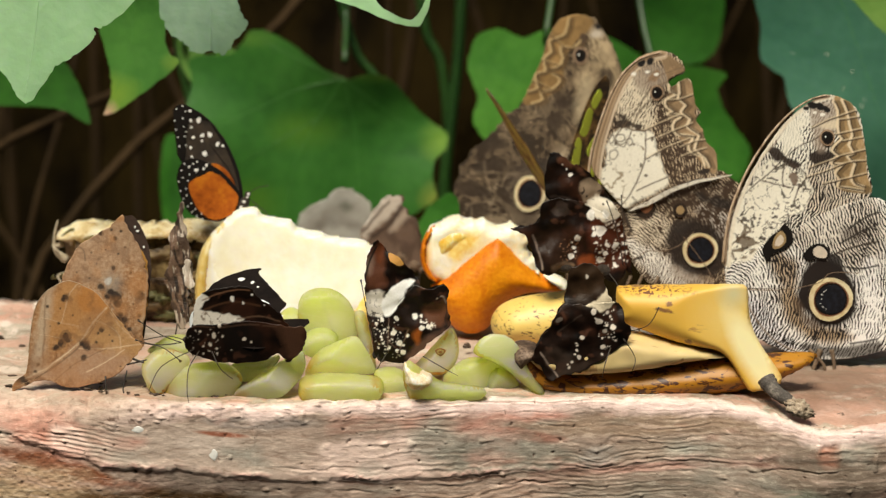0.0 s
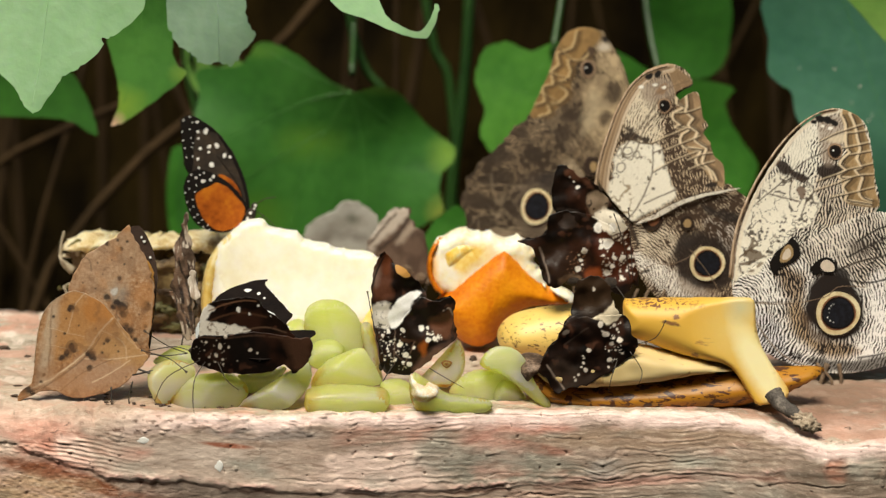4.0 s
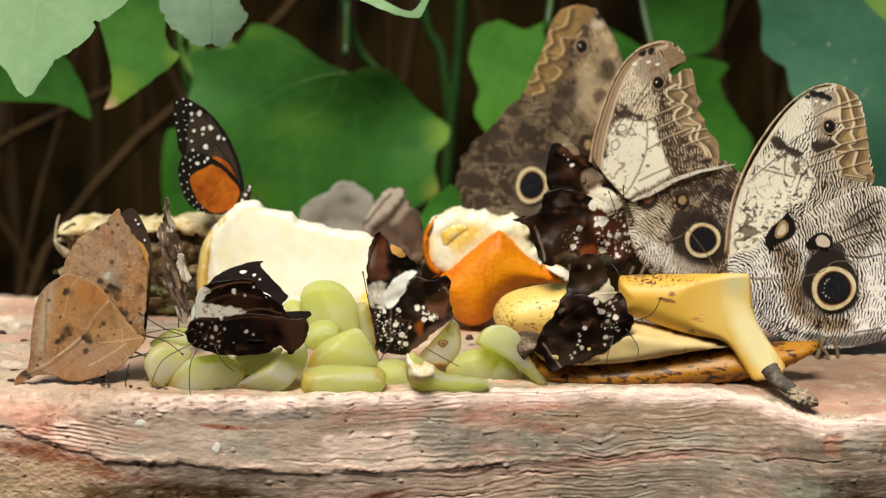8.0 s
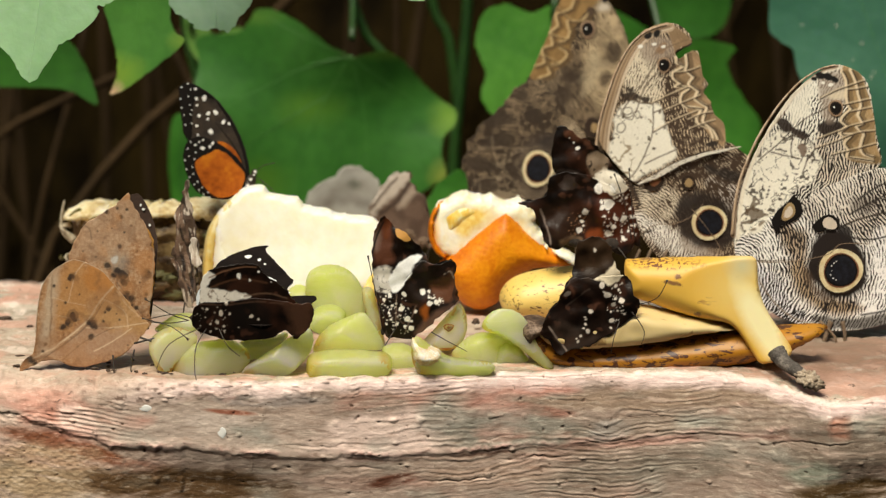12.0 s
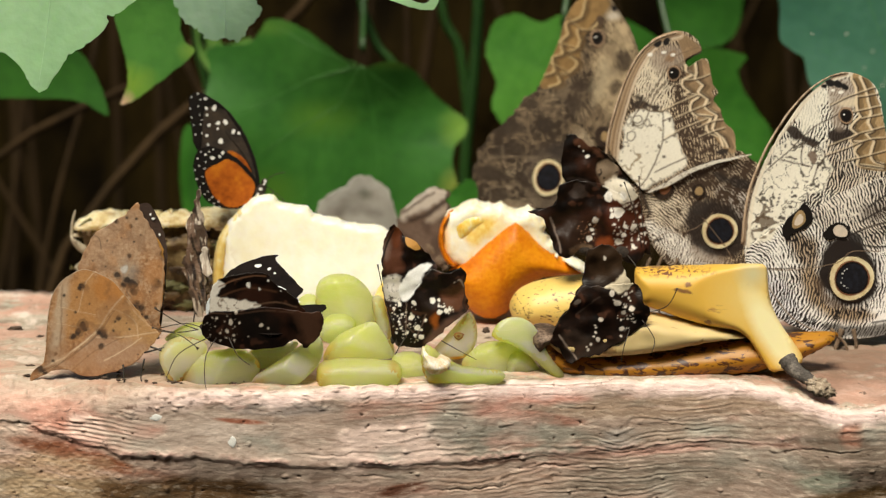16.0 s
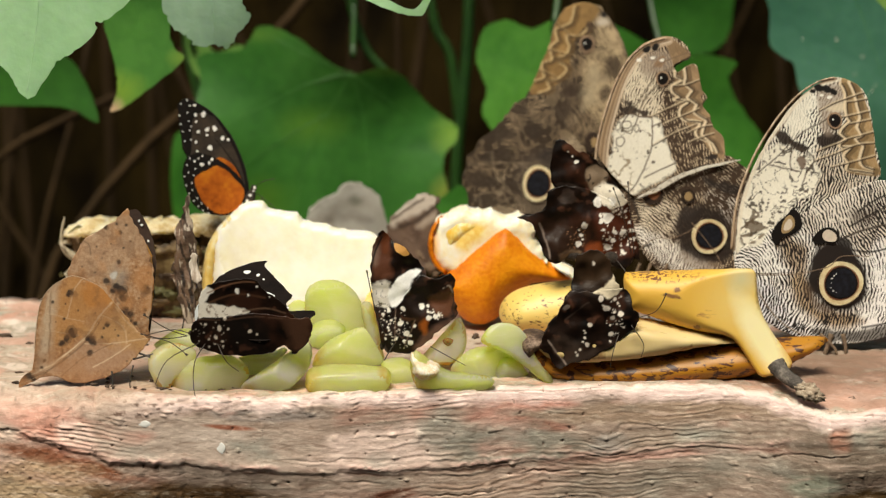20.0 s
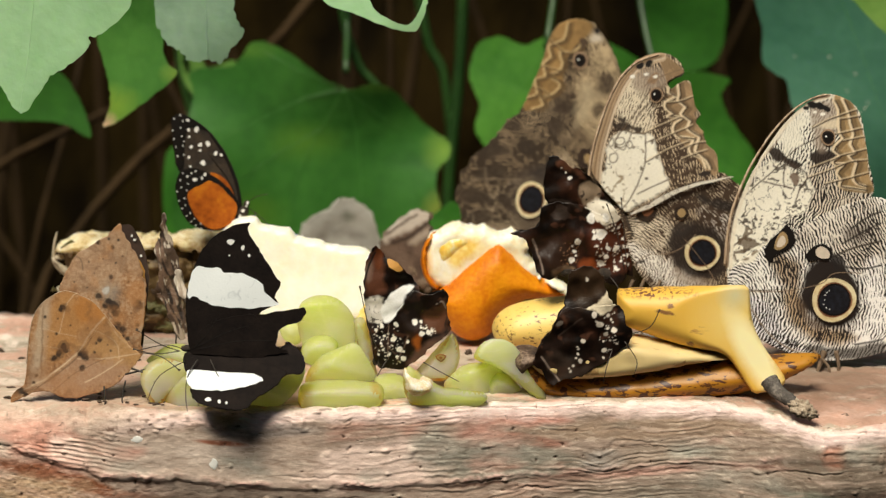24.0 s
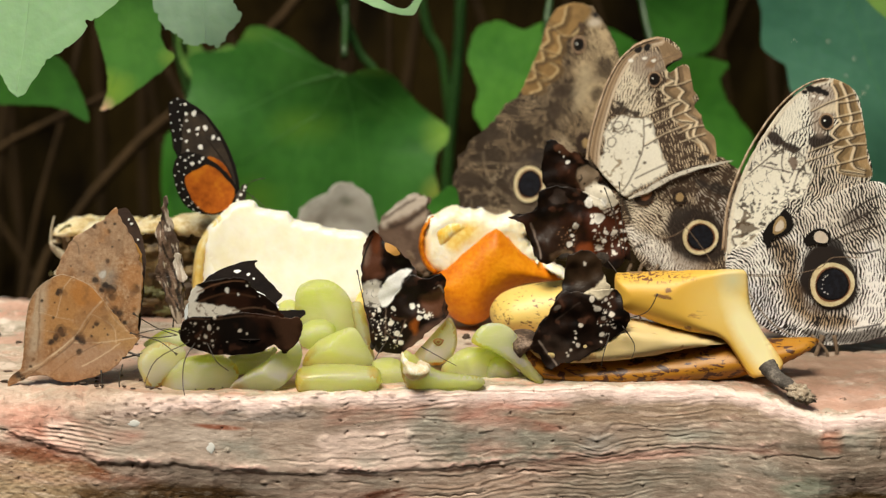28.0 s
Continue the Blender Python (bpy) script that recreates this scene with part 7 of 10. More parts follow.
def owl_middle():
    def fore(k):
        k.ripple(None, 0.55, (0.68, 0.54, 0.38), radians(20) + 0.6 * grain(k.u, k.v, 0.9, 4, 2))
        k.ripple([(-2.07, 7.45), (-1.16, 7.66), (-0.73, 6.65), (-0.91, 5.73), (-1.93, 5.83)], 0.46, (0.74, 0.64, 0.49), radians(-20))
        k.ripple([(-0.81, 5.73), (0.09, 6.25), (0.63, 5.33), (1.17, 4.42), (-0.04, 3.96), (-0.37, 4.61), (-0.65, 5.33)], 0.56, (0.66, 0.52, 0.36), radians(15))
        cream = [(-2.69, 3.57), (-2.58, 4.19), (-2.46, 4.80), (-2.29, 5.52), (-2.03, 5.77), (-1.56, 5.71), (-1.11, 5.67), (-0.80, 5.59), (-0.61, 5.06), (-0.38, 4.30), (-0.21, 3.83), (-0.85, 3.41), (-1.55, 2.96), (-2.10, 2.85), (-2.48, 3.05)]
        k.blob(cream, CREAM_FIELD, 1.0, 0.10, 0.12, 3.0)
        k.scribble(cream, (0.07, 0.045, 0.025), 2.4, 0.034, 0.0)
        k.scribble([(-2.70, 3.77), (-2.47, 4.56), (-2.00, 4.40), (-1.68, 3.78), (-1.76, 2.95), (-2.38, 3.05)], (0.26, 0.18, 0.09), 2.2, 0.06, -0.1, 0.8)
        k.scribble([(-1.72, 5.52), (-1.11, 5.53), (-1.05, 4.81), (-1.27, 4.09), (-1.70, 4.60)], (0.20, 0.13, 0.07), 4.5, 0.03, 0.0, 0.8)
        for p in ([(-2.49, 6.39), (-2.24, 6.19), (-1.89, 6.07), (-1.63, 5.91), (-1.93, 5.75), (-2.21, 5.85), (-2.38, 6.11)], [(-1.98, 6.24), (-1.63, 6.12), (-1.22, 5.91), (-1.32, 5.77), (-1.73, 5.89)]):
            k.blob(p, (0.03, 0.018, 0.012), 0.95, 0.06, 0.14, 4.0)
        for ring in ([(-2.33, 5.46), (-2.21, 5.54), (-2.18, 5.38), (-2.28, 5.25), (-2.37, 5.34)], [(-2.09, 5.54), (-1.88, 5.58), (-1.80, 5.42), (-1.96, 5.30), (-2.12, 5.38)], [(-2.32, 4.95), (-2.11, 5.01), (-2.03, 4.85), (-2.15, 4.68), (-2.31, 4.72)], [(-1.76, 5.38), (-1.59, 5.46), (-1.51, 5.30), (-1.63, 5.18)], [(-2.12, 5.26), (-1.91, 5.22), (-1.75, 5.30), (-1.83, 5.13)]):
            k.line(ring + ring[:1], 0.04, (0.09, 0.06, 0.035), 0.9, 0.02)
        k.blob([(-1.57, 7.76), (-1.17, 8.02), (-0.73, 8.11), (-0.32, 7.83), (-0.34, 7.36), (-0.75, 7.30), (-1.15, 7.13), (-1.44, 7.29)], (0.36, 0.28, 0.215), 0.75, 0.2, 0.08)
        k.blob([(-1.00, 7.58), (-0.84, 7.80), (-0.66, 7.89), (-0.62, 7.70), (-0.75, 7.50)], (0.30, 0.18, 0.10), 0.85, 0.08, 0.03)
        chevrons(k, [(-0.14, 7.47), (-0.18, 7.18), (0.11, 7.02), (-0.29, 6.82), (-0.24, 6.59), (0.01, 6.41), (-0.19, 6.33), (0.34, 6.27), (0.06, 6.05), (0.01, 5.78), (0.24, 5.58), (0.77, 5.52), (0.59, 5.19), (0.74, 4.95), (1.07, 4.83), (1.21, 4.50)],
                 [(0.14, 7.53), (0.21, 7.10), (0.16, 6.90), (0.45, 6.66), (0.29, 6.41), (0.63, 6.17), (0.51, 5.89), (0.84, 5.68), (0.97, 5.56), (0.82, 5.11), (1.20, 4.79), (1.37, 4.46)],
                 [[(-1.11, 5.71), (-0.51, 5.98), (0.15, 6.27)], [(-1.02, 4.69), (-0.28, 5.10), (0.57, 5.44)], [(-0.29, 6.80), (0.18, 6.86), (0.64, 7.03)], [(-0.58, 5.47), (0.01, 5.72), (0.63, 5.99)], [(0.21, 5.11), (0.73, 5.34), (1.18, 5.40)], [(0.26, 4.78), (0.74, 4.97), (1.19, 5.11)]],
                 (0.44, 0.29, 0.16), [(-0.62, 8.59), (0.08, 8.19), (0.29, 7.87), (-0.15, 7.71), (0.30, 7.63), (0.55, 7.47), (0.68, 7.03), (0.93, 6.70), (0.70, 6.42), (1.12, 5.95), (1.01, 5.60), (1.45, 5.14), (1.61, 4.58), (1.50, 4.21), (1.13, 4.46), (0.74, 4.93), (0.15, 5.56), (-0.02, 6.04), (-0.19, 6.33), (-0.29, 6.75), (-0.22, 7.16), (-0.31, 7.57), (-0.44, 7.97)])
        for line in ([(-1.11, 7.42), (-0.66, 7.70), (0.21, 8.03)], [(-0.85, 7.26), (-0.35, 7.50), (-0.15, 7.67)]):
            k.line(line, 0.04, (0.20, 0.13, 0.08), 0.8, 0.01)
        k.line([(-0.27, 8.27), (-0.10, 7.97), (0.04, 8.07)], 0.04, (0.24, 0.15, 0.08), 0.8, 0.01)
        k.dot(1.13, 4.31, 0.22, (0.03, 0.02, 0.015), 0.45, 0.3)
        for line in ([(-1.92, 2.91), (-1.56, 3.37), (-1.27, 3.99), (-1.05, 4.69), (-1.04, 5.38), (-1.09, 5.71), (-1.52, 5.75)], [(-1.30, 3.54), (-0.66, 3.87), (-0.05, 4.12), (0.66, 4.45)], [(-1.09, 5.71), (-1.52, 5.75), (-1.89, 5.91)], [(-1.67, 5.38), (-1.33, 6.34), (-0.84, 6.85), (-0.13, 7.10)], [(-2.13, 5.52), (-1.57, 6.24), (-1.14, 6.89), (-0.91, 7.30)], [(-1.04, 5.38), (-0.50, 5.63)]):
            k.line(line, 0.05, (0.10, 0.065, 0.04), 0.9, 0.02)
        rim = [(-3.07, 3.77), (-3.02, 4.55), (-2.89, 5.31), (-2.63, 6.23), (-2.36, 6.98), (-1.97, 7.70), (-1.58, 8.12), (-1.18, 8.37), (-0.62, 8.55)]
        for shift, w, col in ((0.30, 0.30, (0.56, 0.42, 0.29)), (0.10, 0.34, (0.40, 0.27, 0.16)), (0.20, 0.045, (0.17, 0.11, 0.065)), (0.34, 0.04, (0.20, 0.13, 0.08)), (0.05, 0.05, (0.72, 0.57, 0.42)), (0.42, 0.05, (0.70, 0.58, 0.44))):
            k.line([(u + shift * (1 - 0.07 * i), v - shift * 0.3) for i, (u, v) in enumerate(rim)], w, col, 0.9, 0.01)
        for u, v, size in [(-2.04, 7.78, 0.13), (-1.86, 7.92, 0.16), (-1.26, 8.12, 0.16), (-0.96, 8.20, 0.16)]:
            k.dot(u, v, size, BLACK_INK, 0.75, 0.8)
        for u, v, size in [(-1.53, 7.76, 0.09), (-1.05, 7.84, 0.08), (-0.71, 7.76, 0.08)]:
            k.dot(u, v, size, (0.90, 0.86, 0.78), 0.7)

    def hindpaint(k):
        base_u, base_v = -1.81, 0.88
        lie = np.arctan2(k.v - base_v, k.u - base_u)
        k.ripple(None, 0.575, (0.60, 0.48, 0.34), lie + 0.6 * grain(k.u, k.v, 0.9, 8, 2))
        k.ripple([(-1.63, 1.71), (-0.80, 1.61), (0.25, 0.89), (1.08, 0.58), (1.09, 0.16), (-0.35, 0.15), (-1.19, 0.88)], 0.46, (0.86, 0.81, 0.74))
        k.ripple([(-1.55, 2.75), (-0.73, 2.75), (0.00, 2.34), (-0.18, 1.51), (-1.22, 1.71)], 0.50, (0.74, 0.64, 0.50))
        k.ripple([(1.00, 3.18), (2.03, 2.98), (2.28, 1.73), (1.86, 1.84), (1.12, 2.52)], 0.57, (0.72, 0.66, 0.60))
        k.ripple([(-0.44, 3.38), (0.78, 3.80), (2.21, 3.80), (2.24, 2.88), (1.00, 3.07), (-0.02, 2.96)], 0.60, (0.55, 0.46, 0.35))
        k.blob([(-0.15, 1.82), (0.21, 2.24), (0.92, 2.47), (1.55, 2.19), (1.99, 1.73), (2.06, 1.00), (1.70, 0.44), (0.78, 0.43), (0.25, 0.78), (-0.01, 1.30)], (0.020, 0.012, 0.009), 0.95, 0.25, 0.12)
        k.blob([(-0.08, 2.24), (0.51, 2.51), (0.82, 2.31), (0.32, 1.89)], (0.030, 0.022, 0.018), 0.85, 0.2, 0.15)
        k.blob([(0.79, 3.49), (1.51, 3.35), (2.23, 3.19), (2.24, 2.94), (1.41, 3.06)], (0.018, 0.013, 0.011), 0.85, 0.15, 0.12)
        k.blob([(0.15, 0.78), (0.67, 0.51), (1.50, 0.31), (0.89, 0.14), (0.26, 0.34)], (0.24, 0.17, 0.12), 0.6, 0.2, 0.1)
        for line in ([(-1.83, 3.16), (-1.61, 2.54), (-1.43, 2.02)], [(-1.65, 0.88), (-0.99, 1.09)]):
            k.line(line, 0.09, (0.03, 0.02, 0.015), 0.9, 0.02)

    b = bent(0.6, 0.4, 0.0010, 9, 40)
    e, wings = owl((0.0897, 0.0850, 0.0219),
        [(-2.11, 3.26), (-2.57, 3.79), (-2.94, 4.29), (-2.91, 4.90), (-2.76, 5.67), (-2.57, 6.39), (-2.27, 7.09), (-1.86, 7.80), (-1.47, 8.28), (-0.99, 8.52), (-0.49, 8.60), (-0.06, 8.46), (0.21, 8.18), (0.29, 7.90), (-0.00, 7.74), (-0.28, 7.54), (-0.12, 7.34), (0.24, 7.58), (0.52, 7.56), (0.64, 7.09), (0.73, 6.69), (0.92, 6.43), (0.76, 6.16), (1.01, 5.80), (1.18, 5.35), (1.52, 5.00), (1.59, 4.41), (1.54, 4.08), (0.73, 3.96), (-0.08, 3.67), (-0.89, 3.22), (-1.57, 2.85)],
        [(-2.27, 3.01), (-1.60, 3.11), (-0.49, 3.63), (0.73, 4.12), (1.64, 4.35), (2.57, 3.63), (3.09, 2.60), (3.16, 1.56), (2.69, 0.73), (2.26, 0.19), (1.23, -0.02), (0.00, -0.06), (-0.83, 0.19), (-1.42, 1.04), (-1.78, 1.98)],
        "owl butterfly with a torn forewing tip and tan scalloped margin", (fore, hindpaint), OWL_SCALES_WARM,
        fold=[(-1.57, 2.80), (-0.88, 3.20), (-0.08, 3.65), (0.73, 3.94), (1.54, 4.10), (2.19, 4.20), (1.54, 4.02), (0.77, 3.83), (-0.03, 3.51), (-0.80, 3.05)],
        edge=[(-3.07, 3.77), (-3.02, 4.55), (-2.89, 5.31), (-2.63, 6.23), (-2.36, 6.98), (-1.97, 7.70), (-1.58, 8.12), (-1.18, 8.37), (-0.62, 8.55)],
        eyes=[("h", 1.10, 1.39, big_eye(0.64), 1.02, 0.0), ("f", -0.68, 7.10, apex_eye(0.24), 0.9, 0)],
        bend=b, near_fore=True, body=((-0.020, 0.002, 0.022), (0.002, 0.002, 0.004), 0.005))
    drop_eye(wings[1], [([(-1.32, 2.75), (-1.25, 3.00), (-0.88, 3.21), (-0.68, 3.13), (-0.59, 2.86), (-0.79, 2.59), (-1.07, 2.54)], HALO), ([(-1.12, 2.83), (-1.00, 3.08), (-0.72, 3.17), (-0.71, 2.92), (-0.91, 2.71)], RUST), ([(-1.04, 2.96), (-0.94, 3.08), (-0.76, 3.13), (-0.84, 2.96)], RING)], b, -0.0005)
    drop_eye(wings[1], [([(0.05, 2.80), (0.10, 3.05), (0.31, 3.13), (0.51, 3.01), (0.56, 2.76), (0.40, 2.59), (0.16, 2.63)], HALO), ([(0.17, 2.80), (0.21, 2.97), (0.35, 3.01), (0.46, 2.89), (0.42, 2.74), (0.28, 2.70)], OCHRE)], b, -0.0005)
    feeler(e, [(-1.77, 0.71), (-1.00, 1.34), (-0.28, 1.41), (0.33, 1.66), (0.79, 2.14)], -0.0044)
    feeler(e, [(0.40, 1.95), (0.85, 1.41), (1.32, 0.79), (1.54, 0.37)], -0.0046)
    for x in (-0.014, -0.010, -0.004):
        leg(e, [(x, -0.001, 0.004), (x - 0.003, -0.004, -0.004), (x - 0.001, -0.006, -0.014), (x, -0.006, -0.030)], 0.0006, BODY_BROWN)


def owl_back():
    def fore(k):
        k.speckle = 0.14 * grain(k.u, k.v, 0.9, 31, 4)
        k.ripple(None, 0.57, (0.36, 0.26, 0.155), radians(40) + 0.7 * grain(k.u, k.v, 0.7, 5, 2))
        k.ripple([(2.06, 8.65), (2.74, 8.21), (3.33, 7.21), (3.47, 6.09), (2.61, 4.27), (1.68, 5.06), (1.54, 6.52), (2.08, 7.65)], 0.47, (0.50, 0.38, 0.23))
        k.ripple([(-0.47, 5.61), (0.88, 5.84), (1.57, 4.94), (0.92, 3.80), (-0.22, 4.02)], 0.57, (0.27, 0.20, 0.125))
        chevrons(k, [(1.85, 8.21), (1.52, 7.82), (0.96, 7.82), (1.08, 7.42), (0.86, 7.01), (0.36, 6.96), (0.86, 6.70), (0.96, 6.43), (0.54, 6.07), (0.15, 6.11), (0.32, 5.73), (-0.13, 5.56)],
                 [(1.27, 8.98), (1.10, 8.31), (0.50, 8.08), (0.62, 7.64), (0.29, 7.37), (0.41, 6.85), (-0.04, 6.74), (0.08, 6.18), (-0.36, 6.01)],
                 [[(0.97, 7.08), (0.52, 7.19), (0.13, 7.30)], [(1.07, 7.82), (0.73, 8.09), (0.50, 8.31)], [(0.65, 6.07), (0.19, 6.33), (-0.21, 6.47)]],
                 (0.36, 0.215, 0.08), [(0.50, 8.42), (0.93, 9.02), (1.60, 9.21), (2.17, 8.94), (2.00, 8.54), (1.51, 8.09), (1.03, 7.31), (1.00, 6.47), (0.54, 5.95), (-0.24, 5.54), (-0.56, 5.65), (-0.26, 6.40), (0.18, 7.41)], (0.58, 0.42, 0.21))
        for p in ([(2.26, 6.57), (2.77, 6.87), (3.01, 6.58), (2.56, 6.26), (2.27, 6.35)], [(0.54, 6.07), (1.10, 6.02), (1.33, 5.67), (0.89, 5.50)], [(0.33, 5.05), (1.12, 5.28), (1.35, 4.83), (0.68, 4.48), (0.27, 4.71)], [(-0.57, 4.59), (-0.12, 4.71), (0.05, 4.25), (-0.33, 3.98), (-0.63, 4.20)], [(2.19, 5.67), (2.58, 5.63), (2.47, 5.22), (2.24, 5.29)], [(-1.37, 5.15), (-0.80, 5.33), (-0.64, 4.97), (-1.14, 4.79)]):
            k.blob(p, (0.045, 0.029, 0.018), 0.8, 0.25, 0.35, 2.0)
        k.blob([(1.88, 6.53), (2.27, 6.08), (1.80, 5.06), (1.56, 5.40)], (0.46, 0.38, 0.25), 0.6, 0.5, 0.3)
        k.blob([(2.09, 8.41), (2.40, 8.54), (2.54, 8.37), (2.23, 8.23)], (0.62, 0.55, 0.46), 0.8, 0.2, 0.1)
        k.dot(2.35, 8.68, 0.12, BLACK_INK)
        k.dot(1.80, 8.21, 0.14, (0.08, 0.05, 0.03), 1.5)

    def hindpaint(k):
        k.speckle = 0.14 * grain(k.u, k.v, 0.9, 33, 4)
        k.ripple(None, 0.585, (0.32, 0.235, 0.145), radians(80) + 0.7 * grain(k.u, k.v, 0.7, 6, 2))
        k.ripple([(-1.78, 2.42), (0.02, 3.11), (0.92, 3.80), (1.83, 3.58), (1.19, 1.52), (0.07, 0.13), (-2.44, 0.11), (-2.22, 1.27)], 0.53, (0.42, 0.33, 0.22))
        for p in ([(-3.26, 2.00), (-3.10, 2.32), (-2.46, 2.28), (-1.32, 2.01), (-1.78, 1.78), (-2.68, 1.72)], [(-2.81, 3.10), (-2.02, 3.37), (-1.23, 3.11), (-1.79, 2.83), (-2.58, 2.78)], [(-2.03, 4.24), (-1.35, 4.29), (-1.01, 3.90), (-1.57, 3.67), (-2.07, 3.83)], [(-0.79, 4.36), (-0.34, 4.59), (-0.11, 4.14), (-0.44, 3.91)], [(-2.91, 1.38), (-2.23, 1.50), (-1.66, 1.22), (-2.45, 1.04)], [(-1.25, 5.04), (-0.69, 5.20), (-0.57, 4.75), (-1.09, 4.59)], [(-3.15, 2.64), (-2.70, 2.75), (-2.65, 2.41), (-3.05, 2.36)]):
            k.blob(p, (0.036, 0.024, 0.015), 0.85, 0.22, 0.35, 2.0)
        k.blob([(-0.66, 3.11), (0.13, 3.30), (0.71, 2.66), (0.62, 1.51), (0.17, 0.71), (-0.62, 0.77), (-1.05, 1.73), (-0.99, 2.54)], (0.07, 0.05, 0.036), 0.75, 0.5, 0.2)
        k.blob([(-0.43, 3.00), (0.47, 3.46), (0.60, 2.43), (0.03, 2.77)], (0.03, 0.022, 0.018), 0.85, 0.25, 0.15)
        for line in ([(-3.15, 2.73), (-2.02, 2.80), (-0.65, 2.77)], [(-2.73, 1.26), (-2.57, 1.54), (-1.32, 1.62)], [(-2.07, 3.28), (-1.97, 2.42)], [(-2.55, 1.49), (-2.53, 0.23)], [(-1.77, 1.50), (-1.67, 0.23)]):
            k.line(line, 0.10, (0.36, 0.28, 0.19), 0.25, 0.05)

    e, wings = owl((0.0447, 0.1650, 0.0244),
        [(2.08, 2.44), (1.39, 2.67), (0.57, 3.92), (-0.23, 4.93), (-0.69, 5.38), (-0.52, 5.79), (-0.21, 6.51), (0.13, 7.37), (0.43, 8.31), (0.82, 8.93), (1.49, 9.16), (2.21, 8.99), (2.81, 8.21), (3.24, 7.32), (3.44, 6.31), (3.16, 4.73), (2.86, 3.13)],
        [(1.84, 2.78), (1.26, 3.81), (0.56, 4.71), (-0.13, 5.34), (-0.58, 5.47), (-1.19, 5.15), (-1.47, 4.74), (-1.81, 4.38), (-2.21, 3.97), (-2.52, 3.78), (-2.75, 3.37), (-3.02, 3.09), (-3.06, 2.64), (-3.26, 2.32), (-3.23, 1.90), (-3.05, 1.58), (-3.00, 0.99), (-2.76, 0.48), (-2.53, 0.07), (-1.75, -0.16), (-0.38, -0.06), (0.75, 0.48), (1.42, 1.40)],
        "brown owl butterfly farther back, wings shut", (fore, hindpaint), OWL_SCALES_FAR, 0.0008,
        eyes=[("h", -0.21, 1.97, big_eye(0.74), 0.86, -0.15), ("f", 1.70, 7.53, apex_eye(0.30), 0.85, 0), ("h", 1.94, 3.63, [(0.42, HALO, 0, 0), (0.2, OCHRE, 0.08, 0)], 0.7, 0)],
        bend=bent(0.5, 0.4, 0.001, 14, 40), near_fore=False, body=((0.024, 0.002, 0.022), (0.004, 0.002, 0.002), 0.005), fine=0.0005)
    for x in (0.006, 0.012):
        leg(e, [(x, -0.001, 0.004), (x + 0.002, -0.004, -0.010), (x, -0.004, -0.036)], 0.0006, BODY_BROWN)
    return wings


owl_right(), owl_middle()
BACK_WINGS = owl_back()


def scatter(points, count, low, high, seed, keep=None):
    """Spots spread inside an outline, in cm, away from others."""
    rnd, poly = random.Random(seed), [Vector(p[:2]) for p in points]
    us, vs = [p.x for p in poly], [p.y for p in poly]
    out = []
    for _ in range(count * 30):
        q = Vector((rnd.uniform(min(us), max(us)), rnd.uniform(min(vs), max(vs))))
        r = rnd.uniform(low, high)
        if inside(q, poly) and all((Vector(o[:2]) - q).length > (o[2] + r) * 1.15 for o in out):
            out.append((q.x, q.y, r))
            if len(out) == count:
                break
    return out


def wing_ground(k, seed):
    """Velvety dark scales with broken brown bands and a worn rim."""
    k.lay(np.clip(grain(k.u, k.v, 1.2, seed + 2, 3) * 2.0 - 0.45, 0, 0.6), (0.048, 0.018, 0.010))
    k.lay(np.clip(grain(k.u, k.v, 2.8, seed + 6, 3) * 3 - 1.1, 0, 0.5), (0.11, 0.046, 0.027))


def cells(k, spots, colour=(0.90, 0.86, 0.79), seed=3):
    """Pale scale spots, the larger ones ringed, and dust round them."""
    rnd = random.Random(seed)
    for u, v, size in spots:
        squash, lean = rnd.uniform(0.6, 1.0), rnd.uniform(0, 3)
        k.dot(u, v, size * 0.9, colour, squash, lean, 0.97)
        if size > 0.11:
            k.dot(u, v, size * 0.6, tuple(c * 0.80 for c in colour), squash, lean, 0.8)


def dust(k, pts, count, low, high, seed, colour=(0.86, 0.79, 0.70)):
    rnd = random.Random(seed)
    for u, v, size in scatter(pts, count, low, high, seed):
        k.dot(u, v, size, colour, rnd.uniform(0.5, 1.0), rnd.uniform(0, 3), 0.92)


